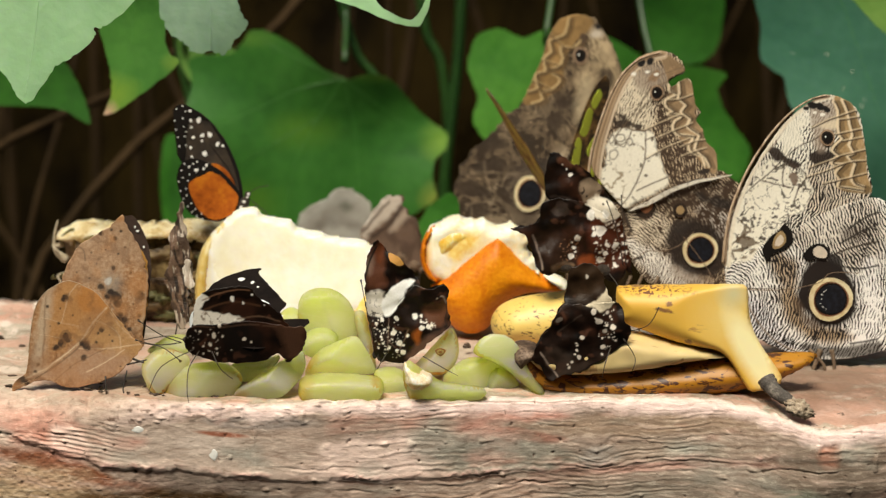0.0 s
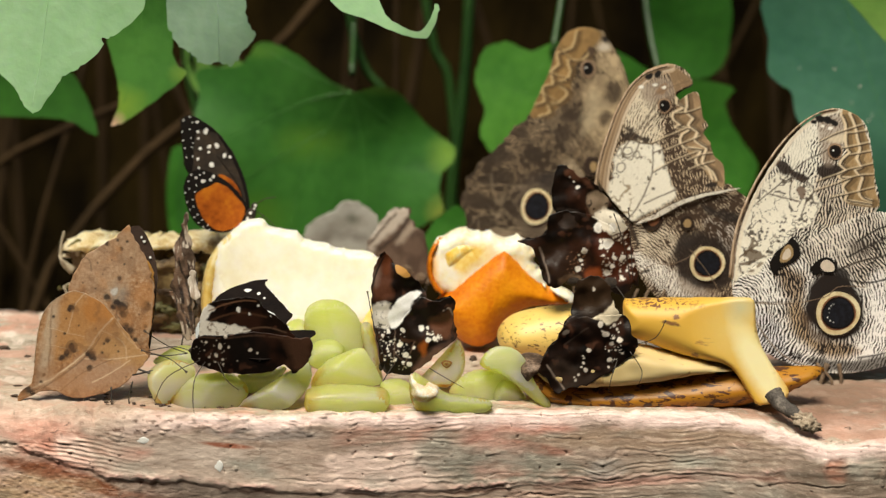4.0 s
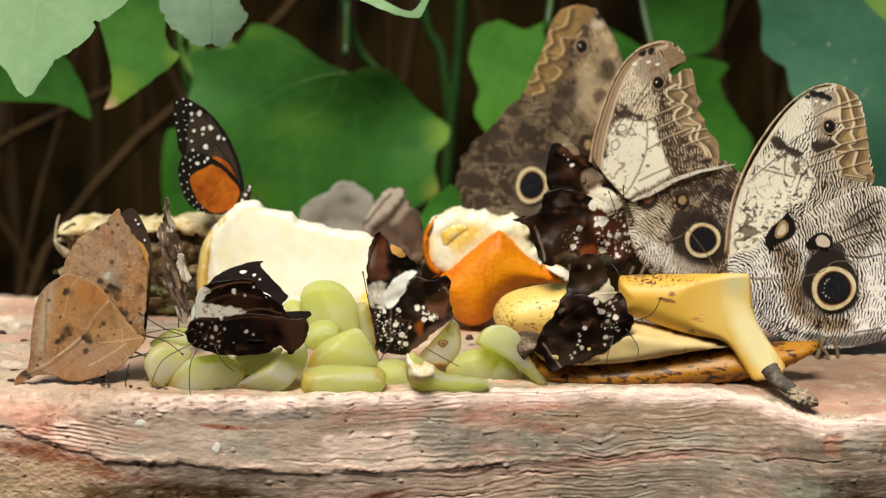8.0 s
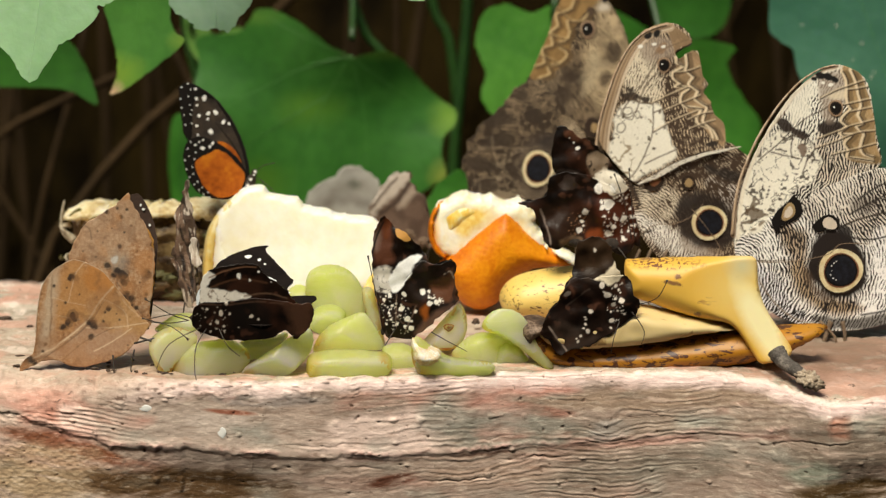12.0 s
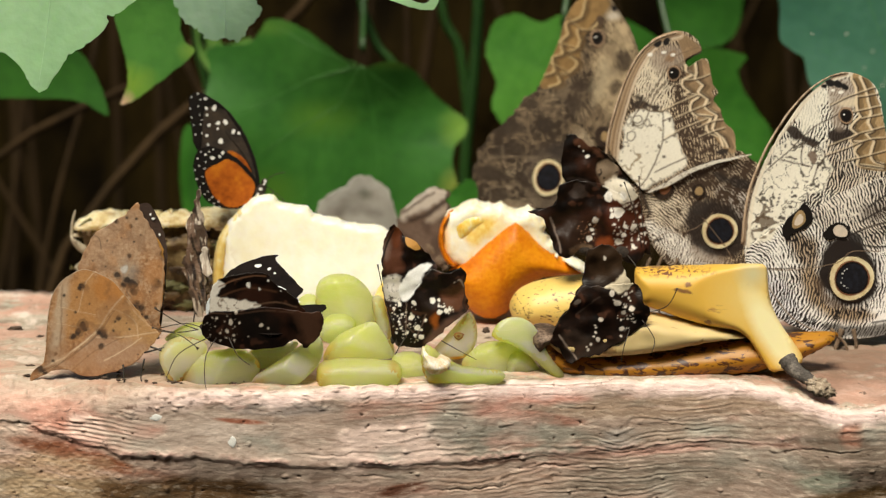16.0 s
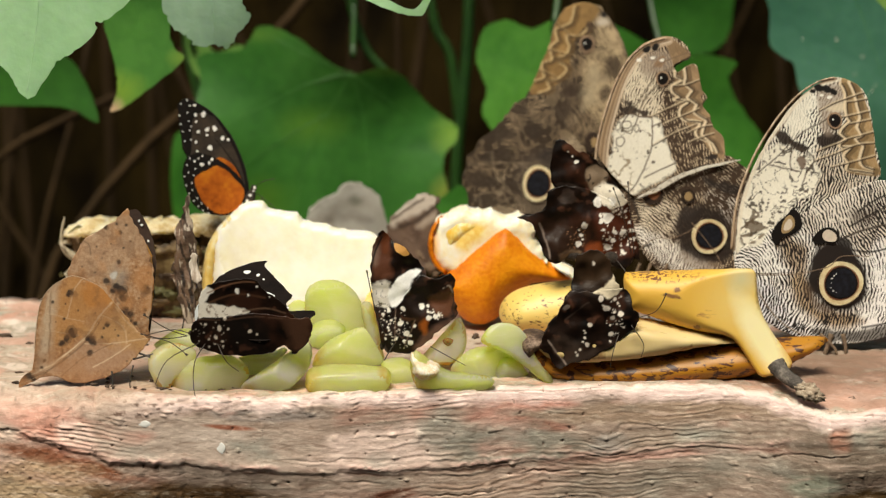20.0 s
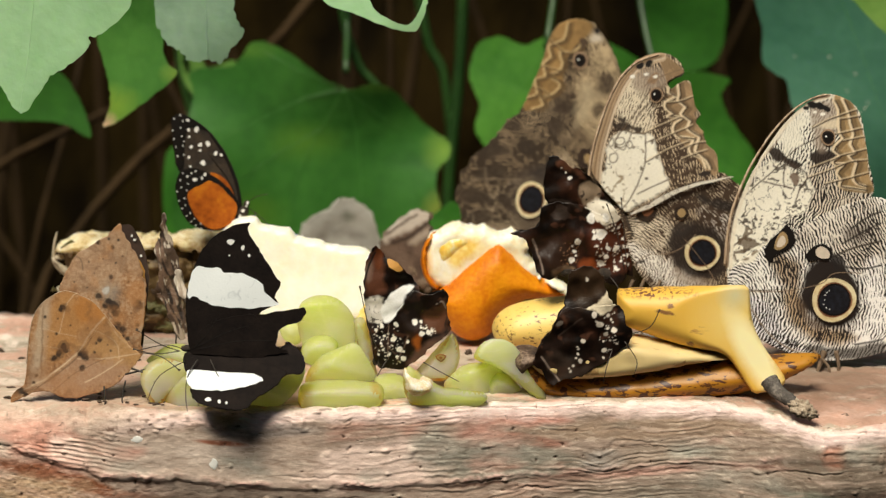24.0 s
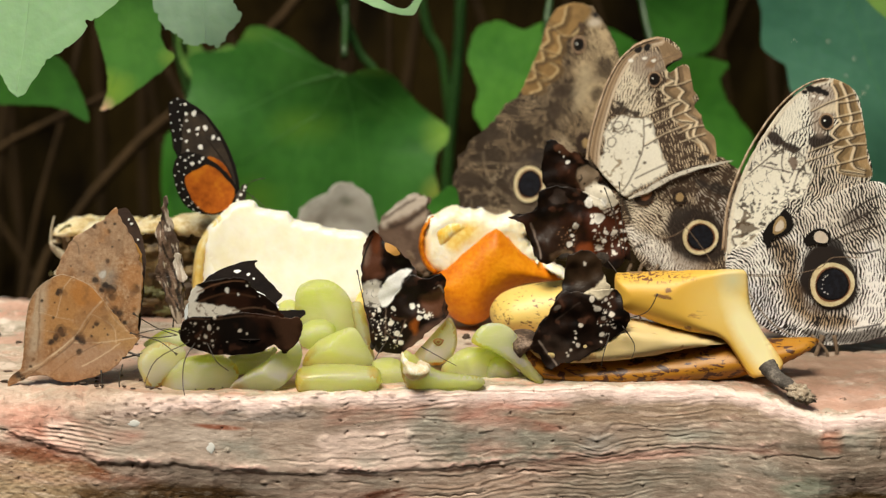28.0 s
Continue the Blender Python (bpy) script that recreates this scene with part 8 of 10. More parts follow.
def leaf_butterfly():
    """Dead-leaf butterfly: near pair of wings, far pair showing a dark sliver."""
    e = thing("leaf_butterfly", (-0.0948, 0.0060, 0.0028), "dead-leaf butterfly with brown leaf-veined closed wings", "butterfly")
    b = bent(0.4, 0.6, 0.0012, 2, 45)
    fore = [(0.21, 1.11), (0.30, 1.70), (0.41, 2.26), (0.48, 2.91), (0.47, 3.51), (0.36, 4.07), (0.15, 4.58), (-0.13, 5.03), (-0.35, 5.47), (-0.67, 5.18), (-1.15, 4.84), (-1.60, 4.58), (-1.94, 4.21), (-2.17, 3.75), (-2.33, 3.29), (-2.14, 2.54), (-1.25, 1.60)]
    hind = [(0.29, 1.19), (0.13, 0.93), (-0.21, 0.55), (-0.62, 0.19), (-1.29, -0.08), (-1.94, -0.21), (-2.40, -0.15), (-2.68, -0.00), (-3.14, -0.02), (-3.59, -0.21), (-3.96, -0.36), (-3.84, -0.02), (-3.50, 0.28), (-3.38, 1.04), (-3.30, 1.79), (-3.15, 2.45), (-2.86, 2.91), (-2.44, 3.21), (-2.07, 3.34), (-1.60, 3.19), (-1.17, 2.95), (-0.90, 2.63), (-0.46, 2.07), (-0.04, 1.51)]
    def paint_fore(k):
        k.blob([(-2.28, 3.51), (-1.89, 4.43), (-0.78, 5.36), (-0.27, 5.55), (0.33, 4.82), (0.43, 4.26), (-0.08, 3.89), (-1.19, 3.33)], (0.46, 0.325, 0.22), 0.45, 0.5, 0.3)
        k.blob([(-0.91, 3.51), (-0.36, 3.52), (-0.43, 2.96), (-0.83, 2.96)], (0.30, 0.27, 0.23), 0.6, 0.3, 0.25)
        k.line([(-0.83, 2.96), (-0.55, 3.52), (-0.22, 4.26), (-0.06, 4.91)], 0.035, (0.46, 0.32, 0.20), 0.7)
        k.line([(-0.75, 2.58), (-0.21, 1.84), (0.27, 1.28)], 0.05, (0.14, 0.085, 0.05), 0.6, 0.04, 0.2)
        k.line([(0.44, 4.45), (0.45, 3.34), (0.28, 1.84)], 0.05, (0.50, 0.38, 0.26), 0.6)
        k.line([(-1.80, 4.44), (-1.62, 4.34), (-1.54, 3.97)], 0.03, (0.08, 0.05, 0.03), 0.8)
        for u, v, r in [(-0.60, 2.83, 0.22), (-0.51, 2.58, 0.14), (-0.74, 2.99, 0.13), (-1.05, 3.14, 0.12), (-0.84, 2.81, 0.1), (0.26, 2.81, 0.16), (0.23, 2.96, 0.1), (-0.30, 2.06, 0.13), (-0.52, 2.10, 0.09), (-0.41, 2.25, 0.09), (-0.12, 1.74, 0.08), (0.20, 2.21, 0.06), (0.17, 2.06, 0.05), (-0.27, 1.84, 0.04), (-0.63, 3.76, 0.08), (-1.06, 4.90, 0.1), (-0.58, 4.72, 0.07), (-0.39, 4.96, 0.05), (-1.43, 4.72, 0.03), (-0.70, 5.00, 0.05), (-0.48, 4.22, 0.04), (-1.82, 3.60, 0.03), (-1.41, 3.42, 0.04), (-1.35, 4.25, 0.03), (-0.06, 5.28, 0.05), (-0.01, 5.09, 0.04), (-0.89, 4.35, 0.03), (0.31, 3.43, 0.05), (-1.18, 3.88, 0.02), (-0.26, 4.44, 0.03), (0.00, 2.59, 0.03)]:
            k.dot(u, v, r * 1.15, (0.050, 0.034, 0.026), 0.85, u, 0.45)
            k.dot(u, v, r * 0.8, (0.030, 0.020, 0.016), 0.9, v, 0.85)
        k.blob([(-0.92, 3.36), (-0.71, 3.44), (-0.74, 3.22), (-0.88, 3.18)], (0.62, 0.60, 0.56), 0.8, 0.08, 0.08)
        k.lay(np.clip(grain(k.u, k.v, 1.3, 51, 4) * 1.8 - 0.35, 0, 0.55), (0.48, 0.225, 0.085))
        k.lay(np.clip(grain(k.u, k.v, 3.0, 81, 4) * 1.8 - 0.35, 0, 0.45), (0.20, 0.105, 0.058))

    def paint_hind(k):
        k.blob([(-3.09, 1.82), (-2.76, 2.85), (-2.10, 3.36), (-1.46, 3.32), (-1.02, 2.95), (-0.75, 2.55), (-1.22, 2.02), (-1.78, 1.36), (-2.34, 1.07), (-2.89, 1.07)], (0.54, 0.27, 0.095), 0.75, 0.5, 0.4)
        k.blob([(-1.56, 3.32), (-1.10, 3.10), (-0.79, 2.54), (-1.22, 2.06), (-1.58, 2.39), (-1.75, 2.95)], (0.50, 0.20, 0.045), 0.65, 0.3, 0.3)
        k.blob([(-1.75, 1.30), (-0.75, 2.49), (-0.12, 1.84), (0.27, 1.24), (-0.14, 0.86), (-1.24, 1.08)], (0.54, 0.31, 0.13), 0.7, 0.4, 0.35)
        k.blob([(-3.47, 0.03), (-2.54, 0.60), (-1.79, 1.23), (-1.06, 1.08), (-0.05, 0.86), (-0.80, 0.23), (-1.82, -0.10), (-2.46, 0.09)], (0.40, 0.245, 0.155), 0.7, 0.3, 0.25)
        k.blob([(-3.32, 0.31), (-3.14, 1.63), (-2.81, 2.85), (-2.55, 3.09), (-2.72, 2.10), (-2.85, 1.26), (-2.91, 0.47)], (0.56, 0.44, 0.32), 0.75, 0.25, 0.12)
        k.line([(-2.81, 2.94), (-2.87, 1.82), (-2.94, 0.60)], 0.05, (0.22, 0.12, 0.06), 0.6, 0.05, 0.1)
        for line, w in (([(-3.70, -0.03), (-2.72, 0.50), (-1.79, 1.26), (-1.22, 2.06), (-0.73, 2.58)], 0.07), ([(-1.79, 1.08), (-0.69, 1.12), (0.27, 1.28)], 0.04), ([(-1.53, 0.32), (-0.88, 0.67), (-0.28, 1.08)], 0.045), ([(-2.32, 1.92), (-2.02, 2.95), (-1.56, 3.36)], 0.025), ([(-1.22, 2.06), (-0.77, 1.83), (-0.46, 1.55), (-0.41, 1.08)], 0.03), ([(-0.74, 2.30), (-0.40, 1.84), (-0.04, 1.46)], 0.03), ([(-2.96, 2.10), (-1.77, 1.83)], 0.02), ([(-3.03, 1.54), (-1.97, 1.36)], 0.02)):
            k.line(line, w * 0.8, (0.74, 0.56, 0.38), 0.75, 0.03, 0.1)
        k.line([(-3.66, -0.14), (-2.69, 0.39), (-1.75, 1.15), (-1.18, 1.96)], 0.05, (0.10, 0.06, 0.035), 0.55, 0.02)
        k.line([(-2.55, 0.03), (-1.99, 0.51), (-1.34, 0.89), (-0.87, 1.08)], 0.03, (0.12, 0.07, 0.04), 0.6, 0.03)
        for u, v, r in [(-2.17, 2.80, 0.12), (-2.26, 2.72, 0.08), (-2.20, 1.49, 0.15), (-2.34, 1.26, 0.14), (-2.49, 1.11, 0.12), (-2.12, 1.36, 0.1), (-1.55, 1.23, 0.15), (-1.68, 1.26, 0.1), (-1.46, 1.12, 0.1), (-1.61, 0.79, 0.1), (-1.04, 1.74, 0.1), (-1.14, 1.61, 0.05), (-1.20, 1.30, 0.05), (-2.41, 1.92, 0.05), (-2.76, 2.48, 0.06), (-2.35, 2.42, 0.03), (-0.77, 1.55, 0.03), (-1.95, 2.20, 0.03), (-2.69, 1.82, 0.02), (-1.40, 2.11, 0.03), (-0.42, 0.52, 0.03), (-0.68, 1.36, 0.04), (-3.09, 0.54, 0.06), (-3.19, 0.31, 0.06), (-3.62, 0.03, 0.14), (-3.77, 0.01, 0.12), (-3.48, -0.07, 0.1), (-3.92, -0.01, 0.1)]:
            k.dot(u, v, r * 1.2, (0.060, 0.040, 0.030), 0.85, u, 0.45)
            k.dot(u, v, r * 0.8, (0.028, 0.019, 0.015), 0.9, v, 0.85)
        k.line([(-3.06, 1.82), (-2.81, 2.91), (-2.38, 3.36), (-1.74, 3.47), (-1.16, 3.14), (-0.73, 2.55)], 0.05, (0.55, 0.42, 0.29), 0.7, 0.01)
        k.lay(np.clip(grain(k.u, k.v, 1.3, 57, 4) * 1.8 - 0.4, 0, 0.5), (0.36, 0.175, 0.075))
        k.lay(np.clip(grain(k.u, k.v, 3.0, 83, 4) * 1.8 - 0.35, 0, 0.45), (0.20, 0.095, 0.042))

    near = wing("near_wing", fore, b, -0.0008, paint_fore, [LEAF_SCALES, DEAD_UPPER], e, "", 0.0003, 0.0003, 0.0010, 4, 1)
    h = wing("near_hindwing", hind, b, -0.0016, paint_hind, [LEAF_SCALES, DEAD_UPPER], e, "", 0.0003, 0.0003, 0.0004, 4, 2)
    far = part("far_wing", sheet([(0.19, 1.11), (0.38, 2.17), (0.51, 3.10), (0.53, 3.84), (0.44, 4.44), (0.25, 4.92), (0.06, 5.30), (-0.19, 5.43), (-0.41, 5.29), (-0.88, 4.77), (-1.35, 4.21), (-1.74, 3.47), (-1.41, 2.35), (-0.52, 1.42)], b, 0.0030, 0.0003, 0.004, 0.0004, 4, 3), [DEAD_UPPER, DEADLEAF], e, "dark brown upperside with an amber band")
    part("amber_band", sheet([(0.42, 3.32), (0.38, 4.03), (-0.03, 4.40), (-0.63, 4.03), (-0.92, 3.29), (-0.49, 2.54), (0.35, 2.35)], b, 0.0027, 0.0002, 0.004, 0.0004), [AMBER, AMBER], far, "amber orange band")
    discs("white_fleck", [(0.10, 4.92, 0.05), (0.02, 5.06, 0.04), (0.30, 4.40, 0.04)], b, 0.0025, WHITE, far)
    veins(h, [[(-3.40, 0.93), (-3.30, 1.79), (-3.15, 2.45), (-2.86, 2.91), (-2.44, 3.21), (-2.07, 3.34), (-1.60, 3.19), (-1.17, 2.95), (-0.90, 2.63), (-0.46, 2.07)]], b, 0.00014, DEAD_RIM, -0.0016, "wing_rim")
    veins(h, [[(-3.89, -0.25), (-3.13, 0.13), (-2.38, 0.70), (-1.81, 1.23), (-1.24, 1.88), (-0.82, 2.45)]], b, 0.00007, DEAD_RIB, -0.0016, "leaf_rib")
    trunk_body(e, (0.002, 0.0028, 0.013), (-0.012, 0.0028, 0.003), 0.0024, BODY_BROWN)
    leg(e, [(0.0, -0.002, 0.008), (0.006, -0.004, 0.006), (0.0095, -0.005, 0.001), (0.0065, -0.006, -0.005)], 0.0004)
    leg(e, [(-0.002, -0.002, 0.004), (-0.003, -0.004, -0.002), (-0.0015, -0.005, -0.006)], 0.0003)
    leg(e, [(-0.009, -0.002, 0.002), (-0.0085, -0.004, -0.004), (-0.009, -0.005, -0.010)], 0.0003)
    leg(e, [(-0.002, -0.002, 0.006), (0.008, -0.003, 0.008), (0.010, -0.004, 0.002), (0.011, -0.005, -0.006)], 0.00035)
    antenna(e, [(0.003, -0.001, 0.013), (0.010, -0.003, 0.012), (0.016, -0.005, 0.008)])
    antenna(e, [(0.003, -0.001, 0.014), (0.012, -0.003, 0.016), (0.019, -0.004, 0.014)])
    return e, near, h, far


LEAFY = leaf_butterfly()


def flapping_butterfly():
    """Black and white butterfly on the grapes: wings hinge on the body's long axis."""
    e = thing("banded_butterfly", (-0.0738, -0.0060, 0.0177), "dark butterfly with pale-banded wings feeding on grapes", "butterfly")
    b = bent(0.6, 0.4, 0.0008, 7, 60)
    top = [(-0.02, 0.10), (-0.16, 0.88), (-0.20, 1.51), (-0.11, 2.23), (0.17, 3.04), (0.44, 3.50), (0.89, 3.89), (1.43, 4.16), (1.84, 4.20), (1.78, 3.95), (2.05, 3.50), (2.32, 3.05), (2.68, 2.46), (2.82, 2.24), (2.64, 1.88), (2.70, 1.61), (2.23, 1.38), (1.78, 0.89), (0.88, 0.34)]
    tail = [(-0.06, 0.10), (0.34, 0.88), (1.42, 1.25), (2.14, 1.29), (2.86, 1.40), (3.50, 1.49), (3.61, 1.31), (3.40, 1.05), (2.89, 0.87), (2.73, 0.58), (2.68, 0.22), (3.07, 0.11), (2.50, 0.00), (2.05, -0.14), (1.42, -0.07), (0.52, -0.00)]
    rest = [(-0.29, 0.16), (-0.05, 0.70), (0.85, 0.78), (1.75, 0.88), (2.64, 0.79), (3.18, 0.70), (3.45, 0.74), (3.60, 0.54), (3.54, 0.12), (3.37, -0.21), (2.99, -0.52), (2.88, -0.35), (2.63, -0.19), (2.30, -0.43), (1.54, -0.53), (0.81, -0.51), (0.28, -0.36), (-0.17, -0.17)]
    near_top = [(-0.22, 0.02), (-0.05, 0.73), (0.01, 1.21), (0.10, 1.55), (0.26, 1.76), (0.61, 1.88), (1.09, 1.99), (1.59, 2.04), (1.86, 1.92), (2.05, 1.66), (2.40, 1.42), (2.74, 1.15), (2.88, 0.92), (3.00, 0.62), (2.10, 0.27), (0.83, 0.07)]
    near_band = [(-0.13, 0.64), (0.01, 1.21), (0.43, 1.33), (1.04, 1.35), (1.75, 1.22), (2.29, 1.03), (2.11, 0.78), (1.38, 0.72), (0.48, 0.60)]
    band = [(-0.12, 1.84), (-0.09, 2.27), (0.09, 2.77), (0.45, 2.76), (0.88, 2.78), (1.03, 2.62), (1.60, 2.60), (2.18, 2.31), (2.35, 1.97), (2.70, 1.67), (2.64, 1.56), (2.14, 1.50), (1.42, 1.48), (0.70, 1.55), (0.34, 1.71), (0.09, 1.87)]

    def paint_fore(k):
        wing_ground(k, 23)
        k.blob([(-0.05, 0.71), (0.03, 1.17), (0.43, 1.21), (0.89, 1.12), (1.35, 1.01), (1.60, 0.88), (0.95, 0.76), (0.41, 0.66)], (0.78, 0.72, 0.63), 0.97, 0.05, 0.08, 5)
        k.blob([(-0.00, 1.17), (0.06, 1.55), (0.26, 1.74), (0.51, 1.63), (0.32, 1.42), (0.18, 1.21)], (0.80, 0.75, 0.67), 0.97, 0.05, 0.06, 5)
        k.scribble([(-0.09, 0.71), (0.03, 1.21), (0.86, 1.16), (0.84, 0.72)], (0.16, 0.10, 0.06), 3.6, 0.05, -0.1, 0.8)
        k.line([(0.29, 1.55), (0.78, 1.77), (1.41, 1.92), (1.80, 1.90)], 0.05, (0.20, 0.10, 0.055), 0.8, 0.02)
        k.line([(0.41, 1.25), (0.86, 1.44), (1.40, 1.50), (2.12, 1.38)], 0.07, (0.09, 0.042, 0.022), 0.7, 0.03)
        k.line([(1.39, 0.93), (2.11, 1.03), (2.74, 0.88)], 0.06, (0.14, 0.08, 0.05), 0.7, 0.03, 0.2)
        cells(k, [(1.24, 1.60, 0.11), (1.58, 1.47, 0.05), (1.87, 1.75, 0.05), (2.26, 1.41, 0.03), (1.32, 0.91, 0.05)])

    def paint_hind(k):
        wing_ground(k, 27)
        k.blob([(2.64, 0.65), (3.45, 0.75), (3.57, 0.28), (3.35, -0.30), (2.90, -0.11)], (0.090, 0.042, 0.024), 0.75, 0.3, 0.2)
        k.blob([(1.02, 0.64), (2.10, 0.73), (2.09, -0.12), (1.18, -0.22)], (0.007, 0.005, 0.004), 0.8, 0.3, 0.2)
        cells(k, [(0.66, 0.39, 0.13), (0.54, 0.10, 0.08), (0.21, 0.54, 0.05), (0.07, 0.56, 0.04), (0.31, 0.04, 0.05), (0.93, 0.38, 0.05), (0.74, -0.03, 0.05), (1.61, 0.30, 0.07), (1.91, -0.04, 0.05), (1.84, 0.19, 0.04), (-0.10, 0.37, 0.03), (0.84, 0.72, 0.07), (0.50, -0.13, 0.04), (0.75, -0.20, 0.04), (0.32, -0.21, 0.03), (-0.02, -0.03, 0.03), (1.20, -0.08, 0.03), (0.15, 0.26, 0.03)], (0.62, 0.54, 0.45))
        dust(k, [(-0.24, 0.45), (0.84, 0.72), (0.89, -0.36), (-0.08, -0.21)], 22, 0.010, 0.026, 4, (0.52, 0.44, 0.36))
        k.line([(-0.05, 0.71), (0.84, 0.68), (1.75, 0.78), (2.64, 0.73)], 0.05, (0.10, 0.055, 0.035), 0.6, 0.03, 0.2)

    f = part("far_forewing", sheet(top, b, 0.0, 0.0003, 0.003, 0.0005, 4, 1), [DARK_UPPER, DARK_UNDER], e)
    h = part("far_hindwing", sheet(tail, b, -0.0006, 0.0003, 0.003, 0.0005, 4, 2), [DARK_UPPER, DARK_UNDER], e)
    part("white_band", sheet(band, b, -0.00016, 0.00014, 0.003, 0.0006, 4, 3), [BAND_WHITE, BAND_WHITE], f, "broad white band of the upperside")
    discs("white_fleck", [(1.23, 3.59, 0.11), (1.62, 3.41, 0.07), (1.82, 3.16, 0.045), (1.19, 3.16, 0.03)], b, -0.0002, WHITE, f)
    veins(h, [[(0.01, 0.16), (0.43, 0.61), (0.79, 1.15)], [(0.07, 0.21), (1.06, 0.70), (1.96, 0.98)], [(0.16, 0.16), (1.42, 0.43), (2.59, 0.44)]], b, 0.00014, INK, -0.0006)
    wings = [f, h]
    f = wing("near_forewing", near_top, b, 0.0, paint_fore, [DARK_SCALES, DARK_UPPER], e, "", 0.0003, 0.0003, 0.0005, 4, 1)
    h = wing("near_hindwing", rest, b, -0.0010, paint_hind, [DARK_SCALES, DARK_UPPER], e, "", 0.0003, 0.0003, 0.0006, 4, 2)
    part("white_band", sheet(near_band, b, 0.00036, 0.00014, 0.003, 0.0006, 4, 3), [BAND_WHITE, BAND_WHITE], f, "white band of the upperside")
    discs("white_fleck", [(0.60, 1.67, 0.09), (0.96, 1.75, 0.06), (1.19, 1.79, 0.04)], b, 0.0004, WHITE, f)
    wings += [f, h]
    trunk_body(e, (-0.0040, 0.0022, 0.0015), (0.024, 0.0022, 0.001), 0.0019)
    leg(e, [(0.002, -0.003, -0.001), (-0.001, -0.006, -0.006), (-0.0015, -0.007, -0.013), (-0.001, -0.007, -0.017)], 0.0002)
    leg(e, [(0.006, -0.003, -0.001), (0.009, -0.006, -0.006), (0.013, -0.007, -0.009)], 0.0002)
    leg(e, [(0.000, -0.001, -0.001), (-0.010, -0.004, -0.006), (-0.014, -0.004, -0.014)], 0.0002)
    antenna(e, [(-0.004, 0, 0.001), (-0.010, -0.003, 0.004), (-0.017, -0.005, 0.009)], 0.0004)
    antenna(e, [(-0.004, 0, 0.001), (-0.011, -0.004, 0.001), (-0.018, -0.006, 0.003)], 0.0004)
    return e, wings


FLAPS = flapping_butterfly()[1]


def dark_butterfly(at, fore, hind, paint, label, body, extra=None, seed=1, legs=(), ants=()):
    e = thing("banded_butterfly", at, label, "butterfly", "dark banded butterflies")
    slow, quick = bent(1.0, 0.6, 0.0022, seed, 110), bent(0, 0, 0.0007, seed + 5, 240)

    def b(u, v):
        return slow(u, v) + quick(u, v)
    f = wing("forewing", fore, b, -0.0006, paint, [DARK_SCALES, DARK_UPPER], e, "", 0.0003, 0.0003, 0.0008, 4, seed)
    h = wing("hindwing", hind, b, -0.0014, paint, [DARK_SCALES, DARK_UPPER], e, "", 0.0003, 0.0003, 0.0008, 4, seed + 1)
    part("far_forewing", sheet([(u * 0.97, v * 0.98) for u, v in fore], b, 0.0016, 0.0003, 0.004, 0.0006, 4, seed), [DARK_UPPER, DARK_UNDER], e)
    part("far_hindwing", sheet([(u * 0.97, v * 0.98) for u, v in hind], b, 0.0022, 0.0003, 0.004, 0.0006, 4, seed), [DARK_UPPER, DARK_UNDER], e)
    if extra:
        part("yellow_fleck", sheet(extra, b, -0.0010, 0.0002, 0.003, 0.0003, 4), [AMBER, AMBER], f)
    trunk_body(e, *body)
    for p in legs:
        leg(e, p, 0.0002)
    for p in ants:
        antenna(e, p, 0.0004)
    return e


